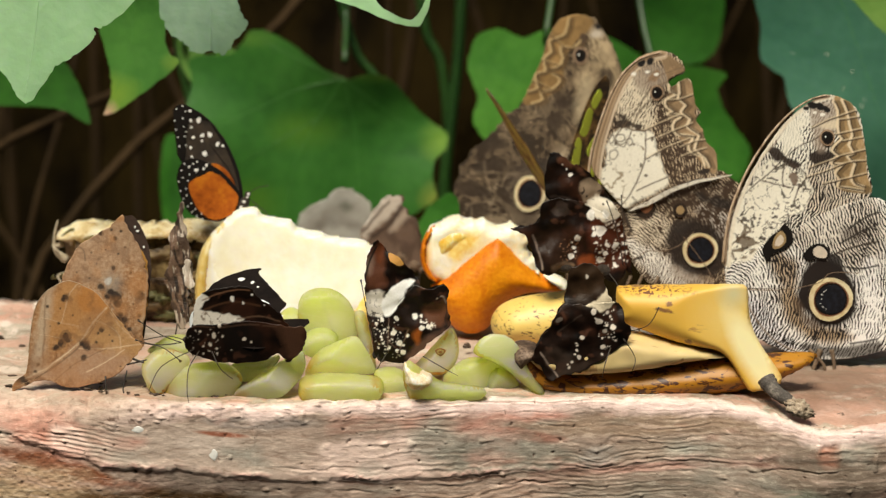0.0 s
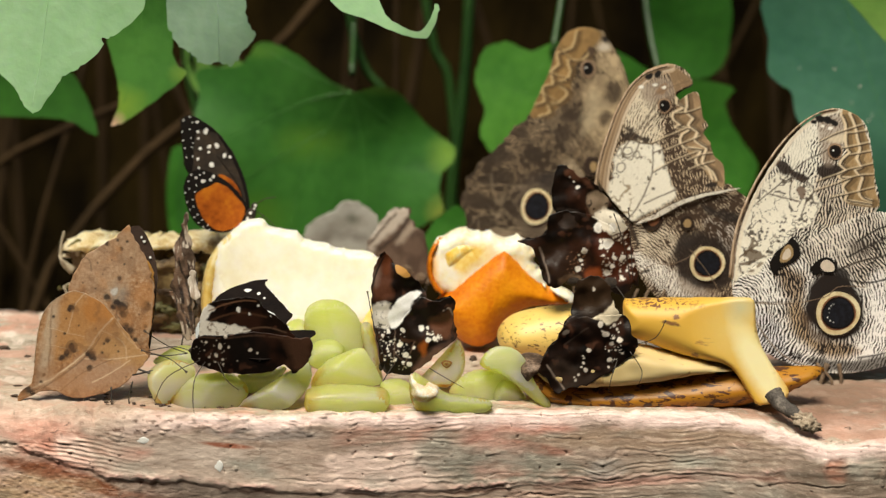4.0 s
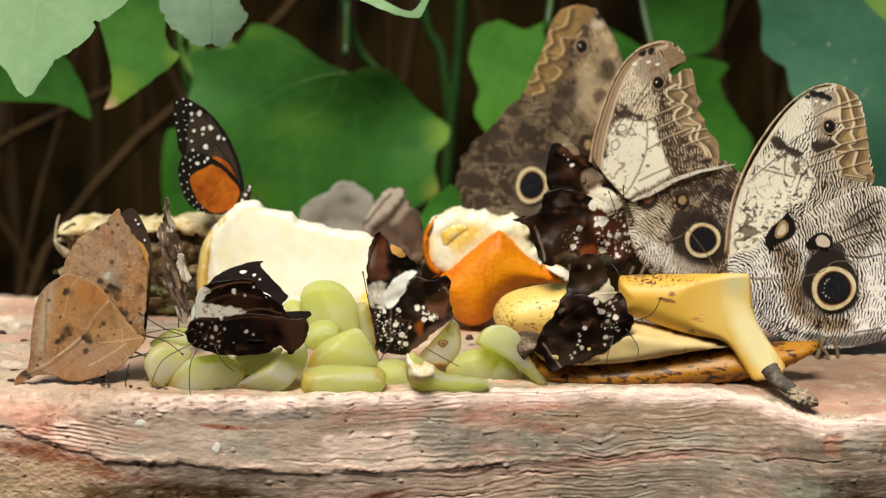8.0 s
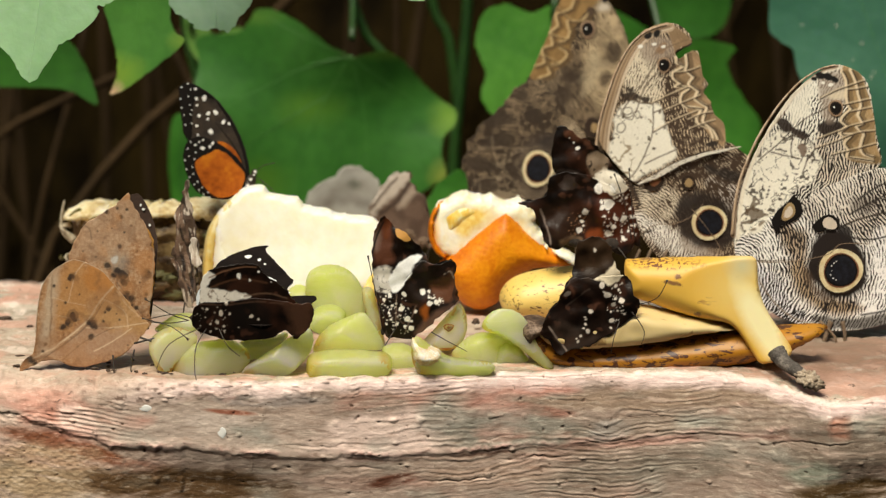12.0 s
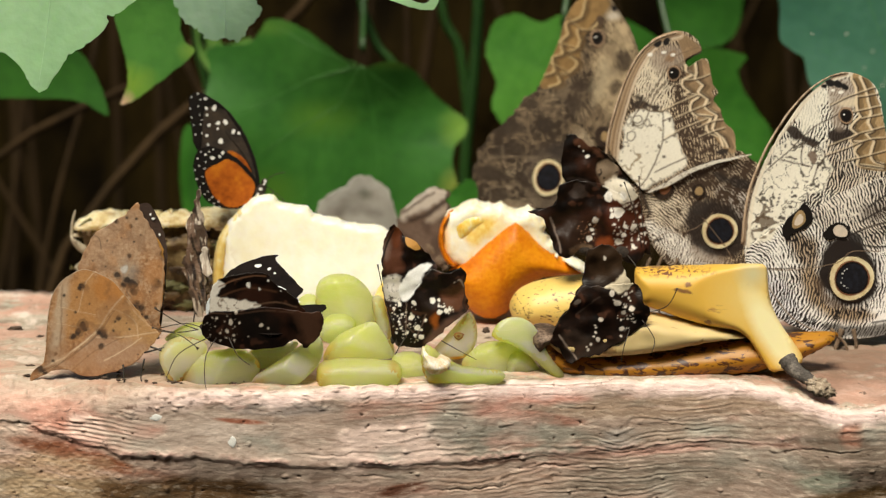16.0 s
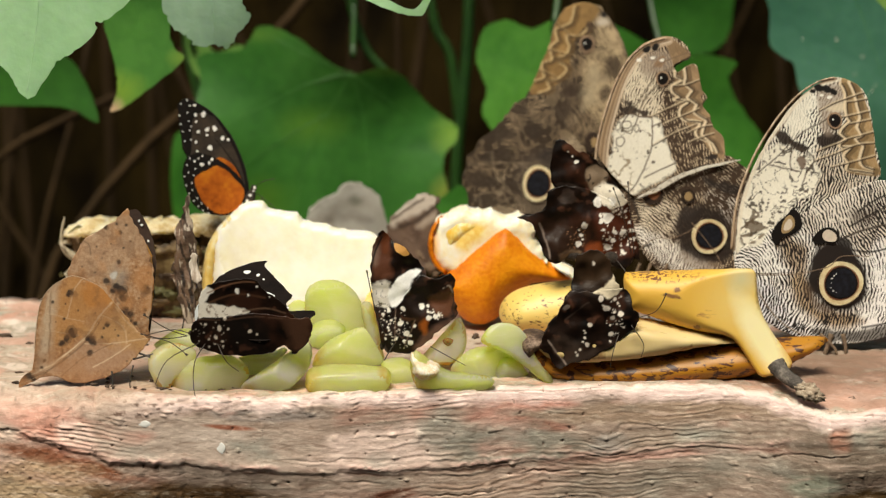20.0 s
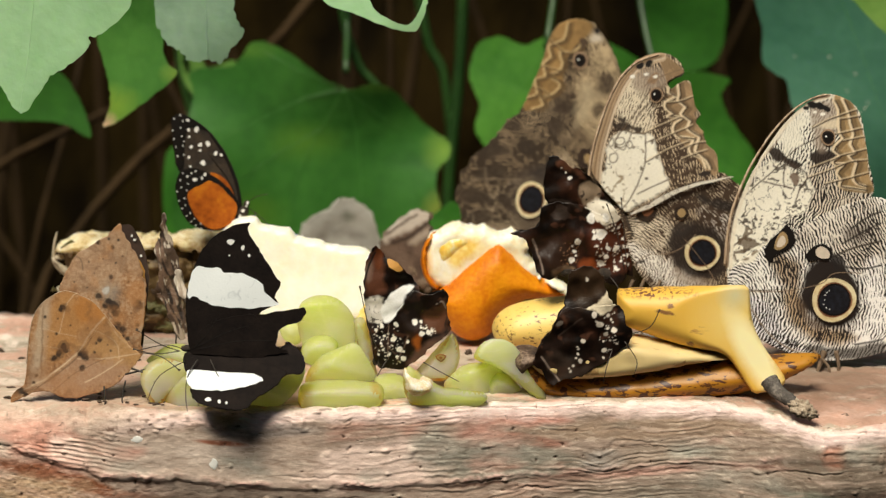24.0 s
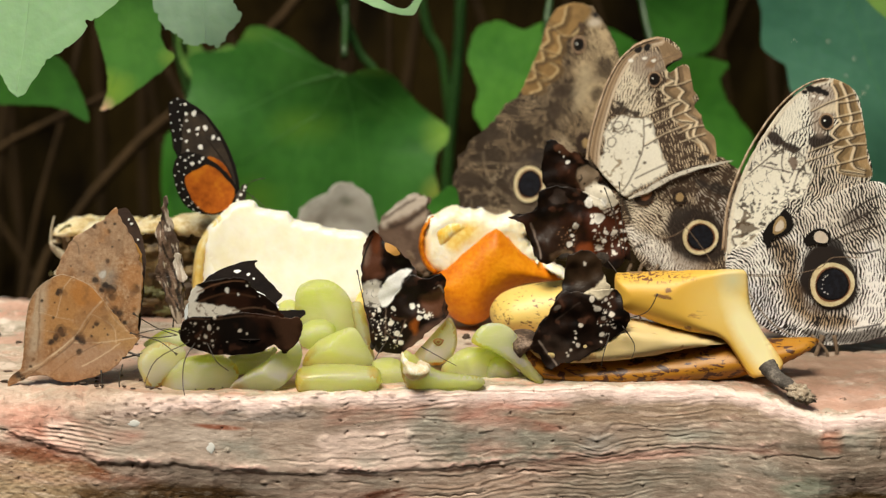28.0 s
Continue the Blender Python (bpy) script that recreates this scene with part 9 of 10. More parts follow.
def three_dark():
    def first(k):
        wing_ground(k, 3)
        k.blob([(-1.16, 2.35), (-1.03, 3.11), (-0.77, 3.37), (-0.55, 3.15), (-0.47, 2.39), (-0.88, 2.23)], (0.115, 0.042, 0.022), 0.8, 0.2, 0.15)
        # Gloss on the upper wing, put into the scale colour.
        k.blob([(-1.11, 3.03), (-0.96, 3.34), (-0.81, 3.37), (-0.88, 3.05), (-1.03, 2.58)], (0.24, 0.16, 0.125), 0.6, 0.2, 0.12)
        k.blob([(-0.89, 3.56), (-0.70, 3.83), (-0.51, 3.60), (-0.62, 3.11), (-0.81, 3.15)], (0.12, 0.034, 0.012), 0.8, 0.1, 0.1)
        k.blob([(0.77, 1.54), (1.22, 1.92), (1.52, 2.06), (1.60, 1.16), (1.11, 0.91)], (0.13, 0.052, 0.027), 0.85, 0.2, 0.15)
        # Mauve-brown sheen low on the wing, painted in as colour.
        k.blob([(0.33, -0.06), (0.59, 0.44), (1.34, 0.81), (1.60, 0.83), (1.00, 0.16), (0.48, -0.21)], (0.15, 0.080, 0.058), 0.75, 0.2, 0.12)
        k.blob([(0.42, 0.75), (0.66, 0.90), (0.76, 0.62), (0.57, 0.38)], (0.34, 0.090, 0.014), 0.85, 0.12, 0.12)
        k.blob([(0.20, 2.20), (0.54, 2.39), (0.69, 2.01), (0.62, 1.25), (0.30, 0.94), (0.11, 1.25), (0.05, 1.82)], (0.012, 0.008, 0.006), 0.8, 0.15, 0.1)
        k.blob([(-1.16, 2.00), (-0.88, 2.12), (-0.51, 2.12), (-0.54, 1.28), (-1.03, 1.28), (-1.14, 1.62)], (0.74, 0.69, 0.63), 0.95, 0.08, 0.12, 4)
        k.scribble([(-1.20, 2.04), (-0.51, 2.16), (-0.51, 1.24), (-1.11, 1.24)], (0.05, 0.035, 0.028), 4.0, 0.05, -0.3)
        k.blob([(-0.51, 1.28), (-0.60, 1.74), (-0.41, 2.14), (-0.12, 2.41), (0.39, 2.55), (0.50, 2.45), (0.22, 2.20), (0.09, 1.88), (-0.09, 1.57), (-0.30, 1.34)], (0.97, 0.96, 0.94), 1.0, 0.05, 0.06, 5)
        cells(k, [(-0.58, 1.18, 0.09), (-0.77, 1.03, 0.07), (-0.50, 0.86, 0.06), (-0.11, 1.23, 0.12), (-0.20, 0.75, 0.11), (0.02, 0.40, 0.12), (0.27, 0.65, 0.06), (-0.35, 0.24, 0.06), (0.51, 1.31, 0.1), (0.71, 1.31, 0.07), (0.74, 0.94, 0.11), (0.96, 0.96, 0.09), (0.72, 1.13, 0.06), (1.07, 1.02, 0.06), (-0.60, 0.61, 0.05), (-0.54, 0.40, 0.05), (0.12, 0.09, 0.1), (-0.69, 0.24, 0.05), (-0.07, 0.17, 0.06), (0.87, 1.10, 0.05)])
        dust(k, [(-0.96, 1.14), (-0.06, 1.24), (0.25, 0.13), (-0.05, -0.14), (-0.54, -0.03), (-0.84, 0.47)], 60, 0.015, 0.045, 5)
        dust(k, [(0.62, 1.44), (1.15, 1.10), (1.34, 0.87), (0.77, 0.83)], 14, 0.012, 0.035, 6)
        k.line([(1.52, 2.06), (1.58, 1.64), (1.52, 1.16), (1.64, 0.97)], 0.05, (0.020, 0.014, 0.012), 0.9)
        k.line([(1.22, 1.92), (1.42, 2.02), (1.54, 1.79)], 0.05, (0.42, 0.33, 0.27), 0.7, 0.04, 0.3)
        for line in ([(-0.36, 1.24), (-0.39, 0.57), (-0.35, 0.09)], [(0.30, 0.86), (0.06, 0.28), (-0.07, -0.10)], [(-0.35, 0.48), (-0.13, 0.25)]):
            k.line(line, 0.03, (0.22, 0.15, 0.11), 0.7, 0.03)
        k.line([(-1.18, 2.00), (-1.16, 2.57), (-1.03, 3.15), (-0.81, 3.62)], 0.06, (0.012, 0.009, 0.008), 0.95)

    def second(k):
        wing_ground(k, 8)
        k.blob([(-0.43, 2.90), (0.71, 3.10), (0.98, 2.61), (0.40, 1.97), (-0.22, 1.91)], (0.045, 0.025, 0.013), 0.8, 0.3, 0.15)
        # A brown-grey sheen on the lower left, painted into the scales.
        k.blob([(-1.19, 0.12), (-0.71, 0.35), (-0.11, -0.22), (-0.51, -0.68), (-0.97, -0.49)], (0.040, 0.026, 0.019), 0.75, 0.2, 0.15)
        k.blob([(-0.14, -0.26), (0.59, 0.01), (0.96, 0.13), (0.42, -0.48), (-0.04, -0.56)], (0.040, 0.025, 0.018), 0.6, 0.2, 0.15)
        k.blob([(0.19, 1.78), (0.55, 1.97), (0.80, 2.24), (0.98, 2.46), (1.15, 2.26), (1.12, 1.96), (0.76, 1.56), (0.48, 1.69)], (0.74, 0.64, 0.47), 0.97, 0.06, 0.08, 5)
        k.scribble([(0.73, 2.01), (0.98, 2.46), (1.15, 2.26), (1.12, 1.96)], (0.12, 0.07, 0.04), 4.0, 0.05, -0.2, 0.7)
        cells(k, [(0.17, 2.68, 0.08), (0.41, 1.54, 0.12), (0.60, 1.24, 0.13), (0.49, 1.33, 0.07), (0.81, 0.92, 0.1), (0.85, 1.11, 0.06), (1.07, 1.04, 0.1), (0.86, 1.51, 0.08), (0.06, 0.67, 0.09), (-0.02, 0.03, 0.09), (0.77, 0.37, 0.09), (-0.10, 0.25, 0.06), (-0.08, 0.41, 0.05), (-0.33, -0.32, 0.05), (-0.24, -0.14, 0.05), (-0.15, 0.12, 0.04), (-0.38, -0.22, 0.04), (-0.12, 0.48, 0.05), (1.17, 0.60, 0.05), (1.13, 0.73, 0.04), (0.95, 0.70, 0.04), (0.73, 0.66, 0.04), (0.97, 1.39, 0.05), (1.07, 1.60, 0.04), (0.74, 0.13, 0.05)], (0.72, 0.64, 0.55))
        k.dot(-0.71, 1.29, 0.12, (0.22, 0.18, 0.15), 0.6, 0.6, 0.8)
        dust(k, [(0.45, 1.63), (1.18, 1.64), (1.25, 0.60), (0.78, 0.13), (0.57, 0.88)], 24, 0.012, 0.035, 9)
        k.line([(-1.28, 0.15), (-1.00, -0.26), (-0.71, -0.64)], 0.06, (0.30, 0.23, 0.19), 0.75, 0.03, 0.1)
        k.line([(-0.72, 0.87), (-0.36, 1.16), (0.01, 1.44)], 0.06, (0.05, 0.035, 0.027), 0.6, 0.04)

    def third(k):
        wing_ground(k, 14)
        k.blob([(0.29, 1.82), (1.40, 1.96), (1.82, 0.54), (1.32, 0.06), (0.50, 0.19)], (0.070, 0.018, 0.008), 0.8, 0.2, 0.15)
        k.blob([(-1.60, 1.27), (-0.78, 1.44), (-0.34, 0.73), (-0.76, 0.25), (-1.39, 0.48)], (0.032, 0.016, 0.010), 0.8, 0.25, 0.2)
        k.blob([(-0.17, 0.49), (0.37, 0.65), (0.49, 0.33), (0.03, 0.13)], (0.21, 0.048, 0.012), 0.8, 0.15, 0.12)
        # Tan highlight along the lower edge, painted as colour.
        k.blob([(-1.05, 0.25), (-0.56, 0.37), (-0.17, 0.21), (-0.36, 0.01), (-0.95, 0.01)], (0.30, 0.20, 0.13), 0.6, 0.12, 0.15)
        k.dot(-0.71, 2.20, 0.34, (0.040, 0.026, 0.020), 0.8, 0, 0.8)
        k.dot(-0.71, 2.20, 0.20, (0.026, 0.018, 0.014), 0.8, 0, 0.8)
        k.blob([(-0.92, 3.95), (-0.63, 4.07), (-0.04, 3.64), (0.04, 3.41), (-0.43, 3.64), (-0.82, 3.75)], (0.12, 0.05, 0.028), 0.7, 0.1, 0.15)
        k.blob([(-0.03, 2.97), (0.28, 3.29), (0.65, 3.00), (0.41, 2.58), (0.10, 2.50)], (0.30, 0.22, 0.15), 0.8, 0.1, 0.15)
        k.blob([(0.10, 2.47), (0.41, 2.66), (0.87, 2.59), (1.23, 2.20), (1.12, 1.88), (0.74, 1.80), (0.38, 2.07)], (0.78, 0.71, 0.59), 0.95, 0.06, 0.15, 4)
        k.scribble([(-0.11, 3.09), (0.35, 3.33), (1.23, 2.31), (1.17, 1.82), (0.38, 1.99), (0.02, 2.50)], (0.03, 0.02, 0.015), 3.6, 0.06, -0.1)
        cells(k, [(0.32, 2.03, 0.2), (0.81, 2.04, 0.18), (0.69, 1.46, 0.22), (0.93, 0.97, 0.13), (1.20, 0.97, 0.14), (0.43, 1.38, 0.1), (0.41, 1.56, 0.07), (0.84, 0.69, 0.11), (0.67, 0.47, 0.14), (1.20, 0.28, 0.09), (1.52, 1.03, 0.08), (1.43, 1.31, 0.06), (-0.43, 3.40, 0.09), (-0.15, 1.22, 0.11), (-0.33, 0.57, 0.12), (-0.24, 0.87, 0.08), (-0.32, 1.06, 0.05), (-0.72, 3.75, 0.04), (-0.57, 3.60, 0.04), (1.27, 1.68, 0.06), (1.07, 1.60, 0.05), (1.58, 0.74, 0.06), (1.39, 0.54, 0.06), (1.14, 0.50, 0.05), (0.52, 1.09, 0.05), (0.64, 0.73, 0.05), (1.63, 0.42, 0.05), (-0.18, 0.73, 0.05)], (0.84, 0.80, 0.74))
        dust(k, [(0.35, 1.76), (1.40, 1.88), (1.78, 0.58), (1.28, 0.14), (0.54, 0.25)], 60, 0.015, 0.045, 7)
        dust(k, [(-0.77, 1.12), (-0.11, 1.32), (-0.06, 0.53), (-0.66, 0.29)], 34, 0.010, 0.026, 8, (0.42, 0.22, 0.12))
        k.line([(-1.69, 1.27), (-1.47, 0.76), (-1.30, 0.12)], 0.07, (0.30, 0.23, 0.19), 0.7, 0.04, 0.2)
        k.line([(-1.34, 2.50), (-0.99, 2.65), (-0.41, 2.54), (-0.02, 2.31)], 0.08, (0.036, 0.025, 0.020), 0.7, 0.06)

    dark_butterfly((-0.0082, 0.0200, 0.0101),
        [(-0.75, -0.08), (-0.94, 0.73), (-1.10, 1.34), (-1.16, 1.95), (-1.17, 2.52), (-1.13, 3.06), (-1.00, 3.55), (-0.79, 3.85), (-0.55, 3.66), (-0.40, 3.42), (-0.09, 3.34), (0.19, 3.04), (0.42, 2.75), (0.66, 2.39), (0.57, 1.92), (0.10, 0.77)],
        [(-0.68, -0.12), (-0.66, 0.58), (-0.37, 1.25), (0.10, 1.92), (0.47, 2.33), (0.94, 2.26), (1.50, 2.41), (1.61, 2.11), (1.54, 1.69), (1.67, 1.30), (1.69, 1.04), (1.41, 0.73), (0.94, 0.35), (0.47, -0.04), (0.09, -0.31), (-0.34, -0.23)], first,
        "dark brown butterfly with a white band on the grapes", ((-0.009, 0.001, -0.0005), (0.002, 0.001, -0.001), 0.0024),
        [(-0.40, 3.42), (-0.09, 3.34), (0.10, 3.09), (-0.09, 3.02), (-0.33, 3.17)], 21,
        [[(-0.004, -0.003, 0.001), (-0.008, -0.006, -0.006), (-0.008, -0.007, -0.014)], [(0.008, -0.003, 0.0), (0.014, -0.005, -0.003), (0.022, -0.006, -0.007)]],
        [[(-0.006, -0.001, 0.001), (-0.010, -0.004, 0.012), (-0.013, -0.005, 0.026)]])
    dark_butterfly((0.0510, 0.0080, 0.0128),
        [(1.12, 1.51), (0.93, 2.10), (0.77, 2.44), (0.70, 2.78), (0.40, 3.06), (-0.04, 3.11), (-0.39, 2.91), (-0.47, 2.35), (-0.56, 1.79), (-0.39, 1.32), (0.35, 1.13)],
        [(-0.58, 1.79), (-0.85, 1.32), (-1.04, 0.90), (-1.30, 0.64), (-1.48, 0.19), (-1.55, -0.08), (-1.29, -0.30), (-1.10, -0.68), (-0.91, -0.80), (-0.55, -0.59), (0.01, -0.49), (0.48, -0.21), (0.96, 0.09), (1.32, 0.38), (1.65, 0.75), (1.64, 1.04), (1.45, 1.32), (1.30, 1.77), (0.93, 1.88), (0.16, 1.79)], second,
        "dark butterfly with a cream patch resting on banana peel", ((0.0155, 0.0015, 0.008), (-0.006, 0.0015, -0.002), 0.0019), None, 31,
        [[(0.010, -0.003, 0.004), (0.008, -0.006, -0.001), (0.007, -0.007, -0.006)], [(0.014, -0.003, 0.007), (0.018, -0.004, 0.001), (0.017, -0.006, -0.003)]],
        [[(0.016, -0.001, 0.009), (0.022, -0.004, 0.012), (0.025, -0.005, 0.018)]])
    dark_butterfly((0.0540, 0.0500, 0.0334),
        [(1.72, -0.04), (1.75, 0.40), (1.66, 0.91), (1.54, 1.42), (1.35, 1.97), (1.13, 2.37), (0.74, 2.88), (0.34, 3.35), (-0.05, 3.70), (-0.44, 3.81), (-0.83, 4.14), (-1.16, 4.12), (-1.27, 3.54), (-1.28, 2.76), (-0.61, 1.97), (0.57, 0.99)],
        [(1.37, -0.24), (0.98, -0.24), (0.43, 0.18), (-0.00, 0.08), (-0.59, 0.20), (-0.98, -0.10), (-1.37, -0.00), (-1.55, 0.20), (-1.67, 0.69), (-1.81, 0.99), (-1.93, 1.27), (-2.16, 1.40), (-2.43, 1.48), (-2.16, 1.58), (-1.77, 1.62), (-1.48, 1.88), (-1.39, 2.37), (-0.81, 2.60), (-0.03, 2.47), (0.75, 2.07), (1.44, 1.38), (1.67, 0.50)], third,
        "dark butterfly with ragged wings and many white flecks", ((0.016, 0.001, 0.0), (-0.010, 0.001, 0.002), 0.003), None, 41,
        [[(0.010, -0.002, 0.0), (0.013, -0.005, -0.004), (0.014, -0.006, -0.010)], [(0.004, -0.002, 0.0), (0.003, -0.005, -0.006), (0.004, -0.006, -0.012)]],
        [[(0.015, -0.001, 0.002), (0.012, -0.004, 0.015), (0.008, -0.005, 0.026)], [(0.016, -0.001, 0.002), (0.014, -0.004, 0.018), (0.013, -0.005, 0.028)]])


three_dark()


def golden_butterfly():
    e = thing("orange_butterfly", (-0.0716, 0.0980, 0.0434), "black and orange butterfly with white-dotted wing borders", "butterfly")
    b = bent(0.8, 0.5, 0.0008, 5, 60)
    fore = [(0.38, 0.29), (0.45, 0.84), (0.34, 1.47), (0.12, 2.14), (-0.24, 2.84), (-0.73, 3.47), (-1.17, 3.82), (-1.72, 4.09), (-2.06, 3.96), (-2.05, 3.59), (-2.00, 2.87), (-1.87, 2.10), (-1.42, 1.72), (-0.60, 1.30)]
    hind = [(0.34, 0.36), (0.33, 0.88), (-0.14, 1.51), (-0.76, 1.93), (-1.29, 2.12), (-1.73, 2.01), (-1.96, 1.62), (-1.95, 1.13), (-1.82, 0.63), (-1.62, 0.25), (-1.33, -0.02), (-0.92, -0.17), (-0.42, -0.19), (0.04, 0.00)]
    f = part("forewing", sheet(fore, b, 0, 0.0003, 0.004, 0.0003, 4, 1), [SMOKE_WING, DARK_UPPER], e)
    h = part("hindwing", sheet(hind, b, -0.0008, 0.0003, 0.004, 0.0003, 4, 2), [INK, DARK_UPPER], e)
    part("far_forewing", sheet([(u - 0.06, v * 0.985) for u, v in fore], b, 0.0018, 0.0003, 0.005, 0.0003, 4), [DARK_UPPER, SMOKE_WING], e)
    part("far_hindwing", sheet([(u * 0.97, v * 0.97) for u, v in hind], b, 0.0024, 0.0003, 0.005, 0.0003, 4), [DARK_UPPER, INK], e)
    part("black_border", sheet([(-0.77, 3.47), (-1.17, 3.82), (-1.72, 4.09), (-2.06, 3.96), (-2.05, 3.59), (-2.00, 2.87), (-1.87, 2.10), (-1.66, 2.10), (-1.61, 2.87), (-1.55, 3.38), (-1.34, 3.59)], b, -0.0002, 0.0002, 0.004, 0.0003, 4), [INK, INK], f)
    part("leading_edge", sheet([(0.38, 0.29), (0.45, 0.84), (0.34, 1.47), (0.12, 2.14), (-0.24, 2.84), (-0.73, 3.47), (-0.69, 3.30), (-0.29, 2.68), (0.03, 2.01), (0.23, 1.39), (0.31, 0.84), (0.28, 0.34)], b, -0.0002, 0.0002, 0.004, 0, 4), [INK, INK], f)
    part("orange_base", sheet([(-0.71, 1.93), (-0.28, 1.82), (0.13, 1.30), (0.30, 0.78), (0.01, 0.88), (-0.39, 1.41)], b, -0.0002, 0.0002, 0.004, 0.0003, 4), [ORANGE_WING, ORANGE_WING], f, "orange streak")
    part("orange_field", sheet([(-1.52, 1.05), (-1.43, 1.30), (-1.12, 1.47), (-0.76, 1.64), (-0.39, 1.51), (-0.02, 1.13), (0.26, 0.78), (0.21, 0.34), (-0.08, -0.00), (-0.59, -0.13), (-1.00, 0.04), (-1.32, 0.42)], b, -0.0010, 0.0002, 0.004, 0.0003, 4), [ORANGE_WING, ORANGE_WING], h, "plain orange wing field")
    discs("white_fleck", [(-1.50, 3.86, 0.06), (-1.18, 3.53, 0.10), (-1.47, 3.51, 0.06), (-1.45, 3.26, 0.05), (-1.38, 2.89, 0.06), (-1.05, 2.97, 0.08), (-1.07, 2.76, 0.05), (-0.78, 3.01, 0.10), (-0.49, 2.66, 0.08), (-0.29, 2.60, 0.06), (-0.96, 2.30, 0.10), (-1.47, 2.51, 0.06), (-1.43, 2.18, 0.05), (-2.00, 3.92, 0.03), (-2.05, 3.49, 0.03), (-2.01, 3.18, 0.03), (-1.94, 2.89, 0.03), (-1.88, 2.55, 0.03), (-1.67, 3.84, 0.03), (-1.76, 3.59, 0.03), (-1.72, 3.28, 0.03), (-1.69, 2.93, 0.03), (-1.65, 2.60, 0.03), (-1.58, 1.97, 0.05), (-1.77, 4.05, 0.03), (-1.64, 3.09, 0.03)], b, -0.00034, WHITE, f)
    discs("white_fleck", [(-1.26, 1.70, 0.08), (-0.88, 1.89, 0.06), (-0.99, 1.76, 0.05), (-1.52, 1.82, 0.05), (-1.23, 2.01, 0.03), (-1.56, 1.30, 0.03), (-1.38, 1.93, 0.03), (-1.51, 1.55, 0.03), (-1.80, 1.68, 0.03), (-1.91, 1.26, 0.03), (-1.85, 0.92, 0.03), (-1.74, 0.63, 0.03), (-1.58, 0.36, 0.03), (-1.41, 0.15, 0.03), (-1.25, -0.00, 0.03), (-1.04, -0.11, 0.03), (-1.64, 1.01, 0.03), (-1.61, 0.76, 0.03), (-1.45, 0.46, 0.03), (-1.29, 0.25, 0.03), (-1.08, 0.08, 0.03), (-1.76, 1.41, 0.03), (-1.69, 1.93, 0.03)], b, -0.0011, WHITE, h)
    veins(f, [[(0.34, 0.67), (-0.19, 1.30), (-0.80, 1.93)], [(0.32, 0.78), (-0.07, 1.72), (-0.78, 2.66)]], b, 0.0002, INK, -0.0003)
    trunk_body(e, (0.0068, -0.0012, 0.0095), (0.0008, -0.0008, -0.006), 0.0019)
    discs("white_stripe", [(0.51, 0.59, 0.06), (0.40, 0.38, 0.06), (0.68, 0.88, 0.05), (0.64, 0.76, 0.04), (0.32, 0.17, 0.05)], flat, -0.0031, WHITE, e)
    leg(e, [(0.003, -0.002, -0.001), (0.0035, -0.004, -0.006), (0.007, -0.006, -0.010)], 0.00026)
    leg(e, [(-0.004, -0.002, -0.003), (-0.006, -0.004, -0.008), (-0.010, -0.005, -0.013)], 0.00026)
    leg(e, [(0.002, -0.002, 0.001), (0.008, -0.003, 0.003), (0.010, -0.004, 0.0055)], 0.00026)
    antenna(e, [(0.006, 0, 0.008), (0.010, -0.002, 0.011), (0.014, -0.003, 0.012)], 0.0003)
    antenna(e, [(0.005, 0, 0.008), (0.013, -0.002, 0.002), (0.0145, -0.003, -0.001)], 0.0003)
    return e


golden_butterfly()


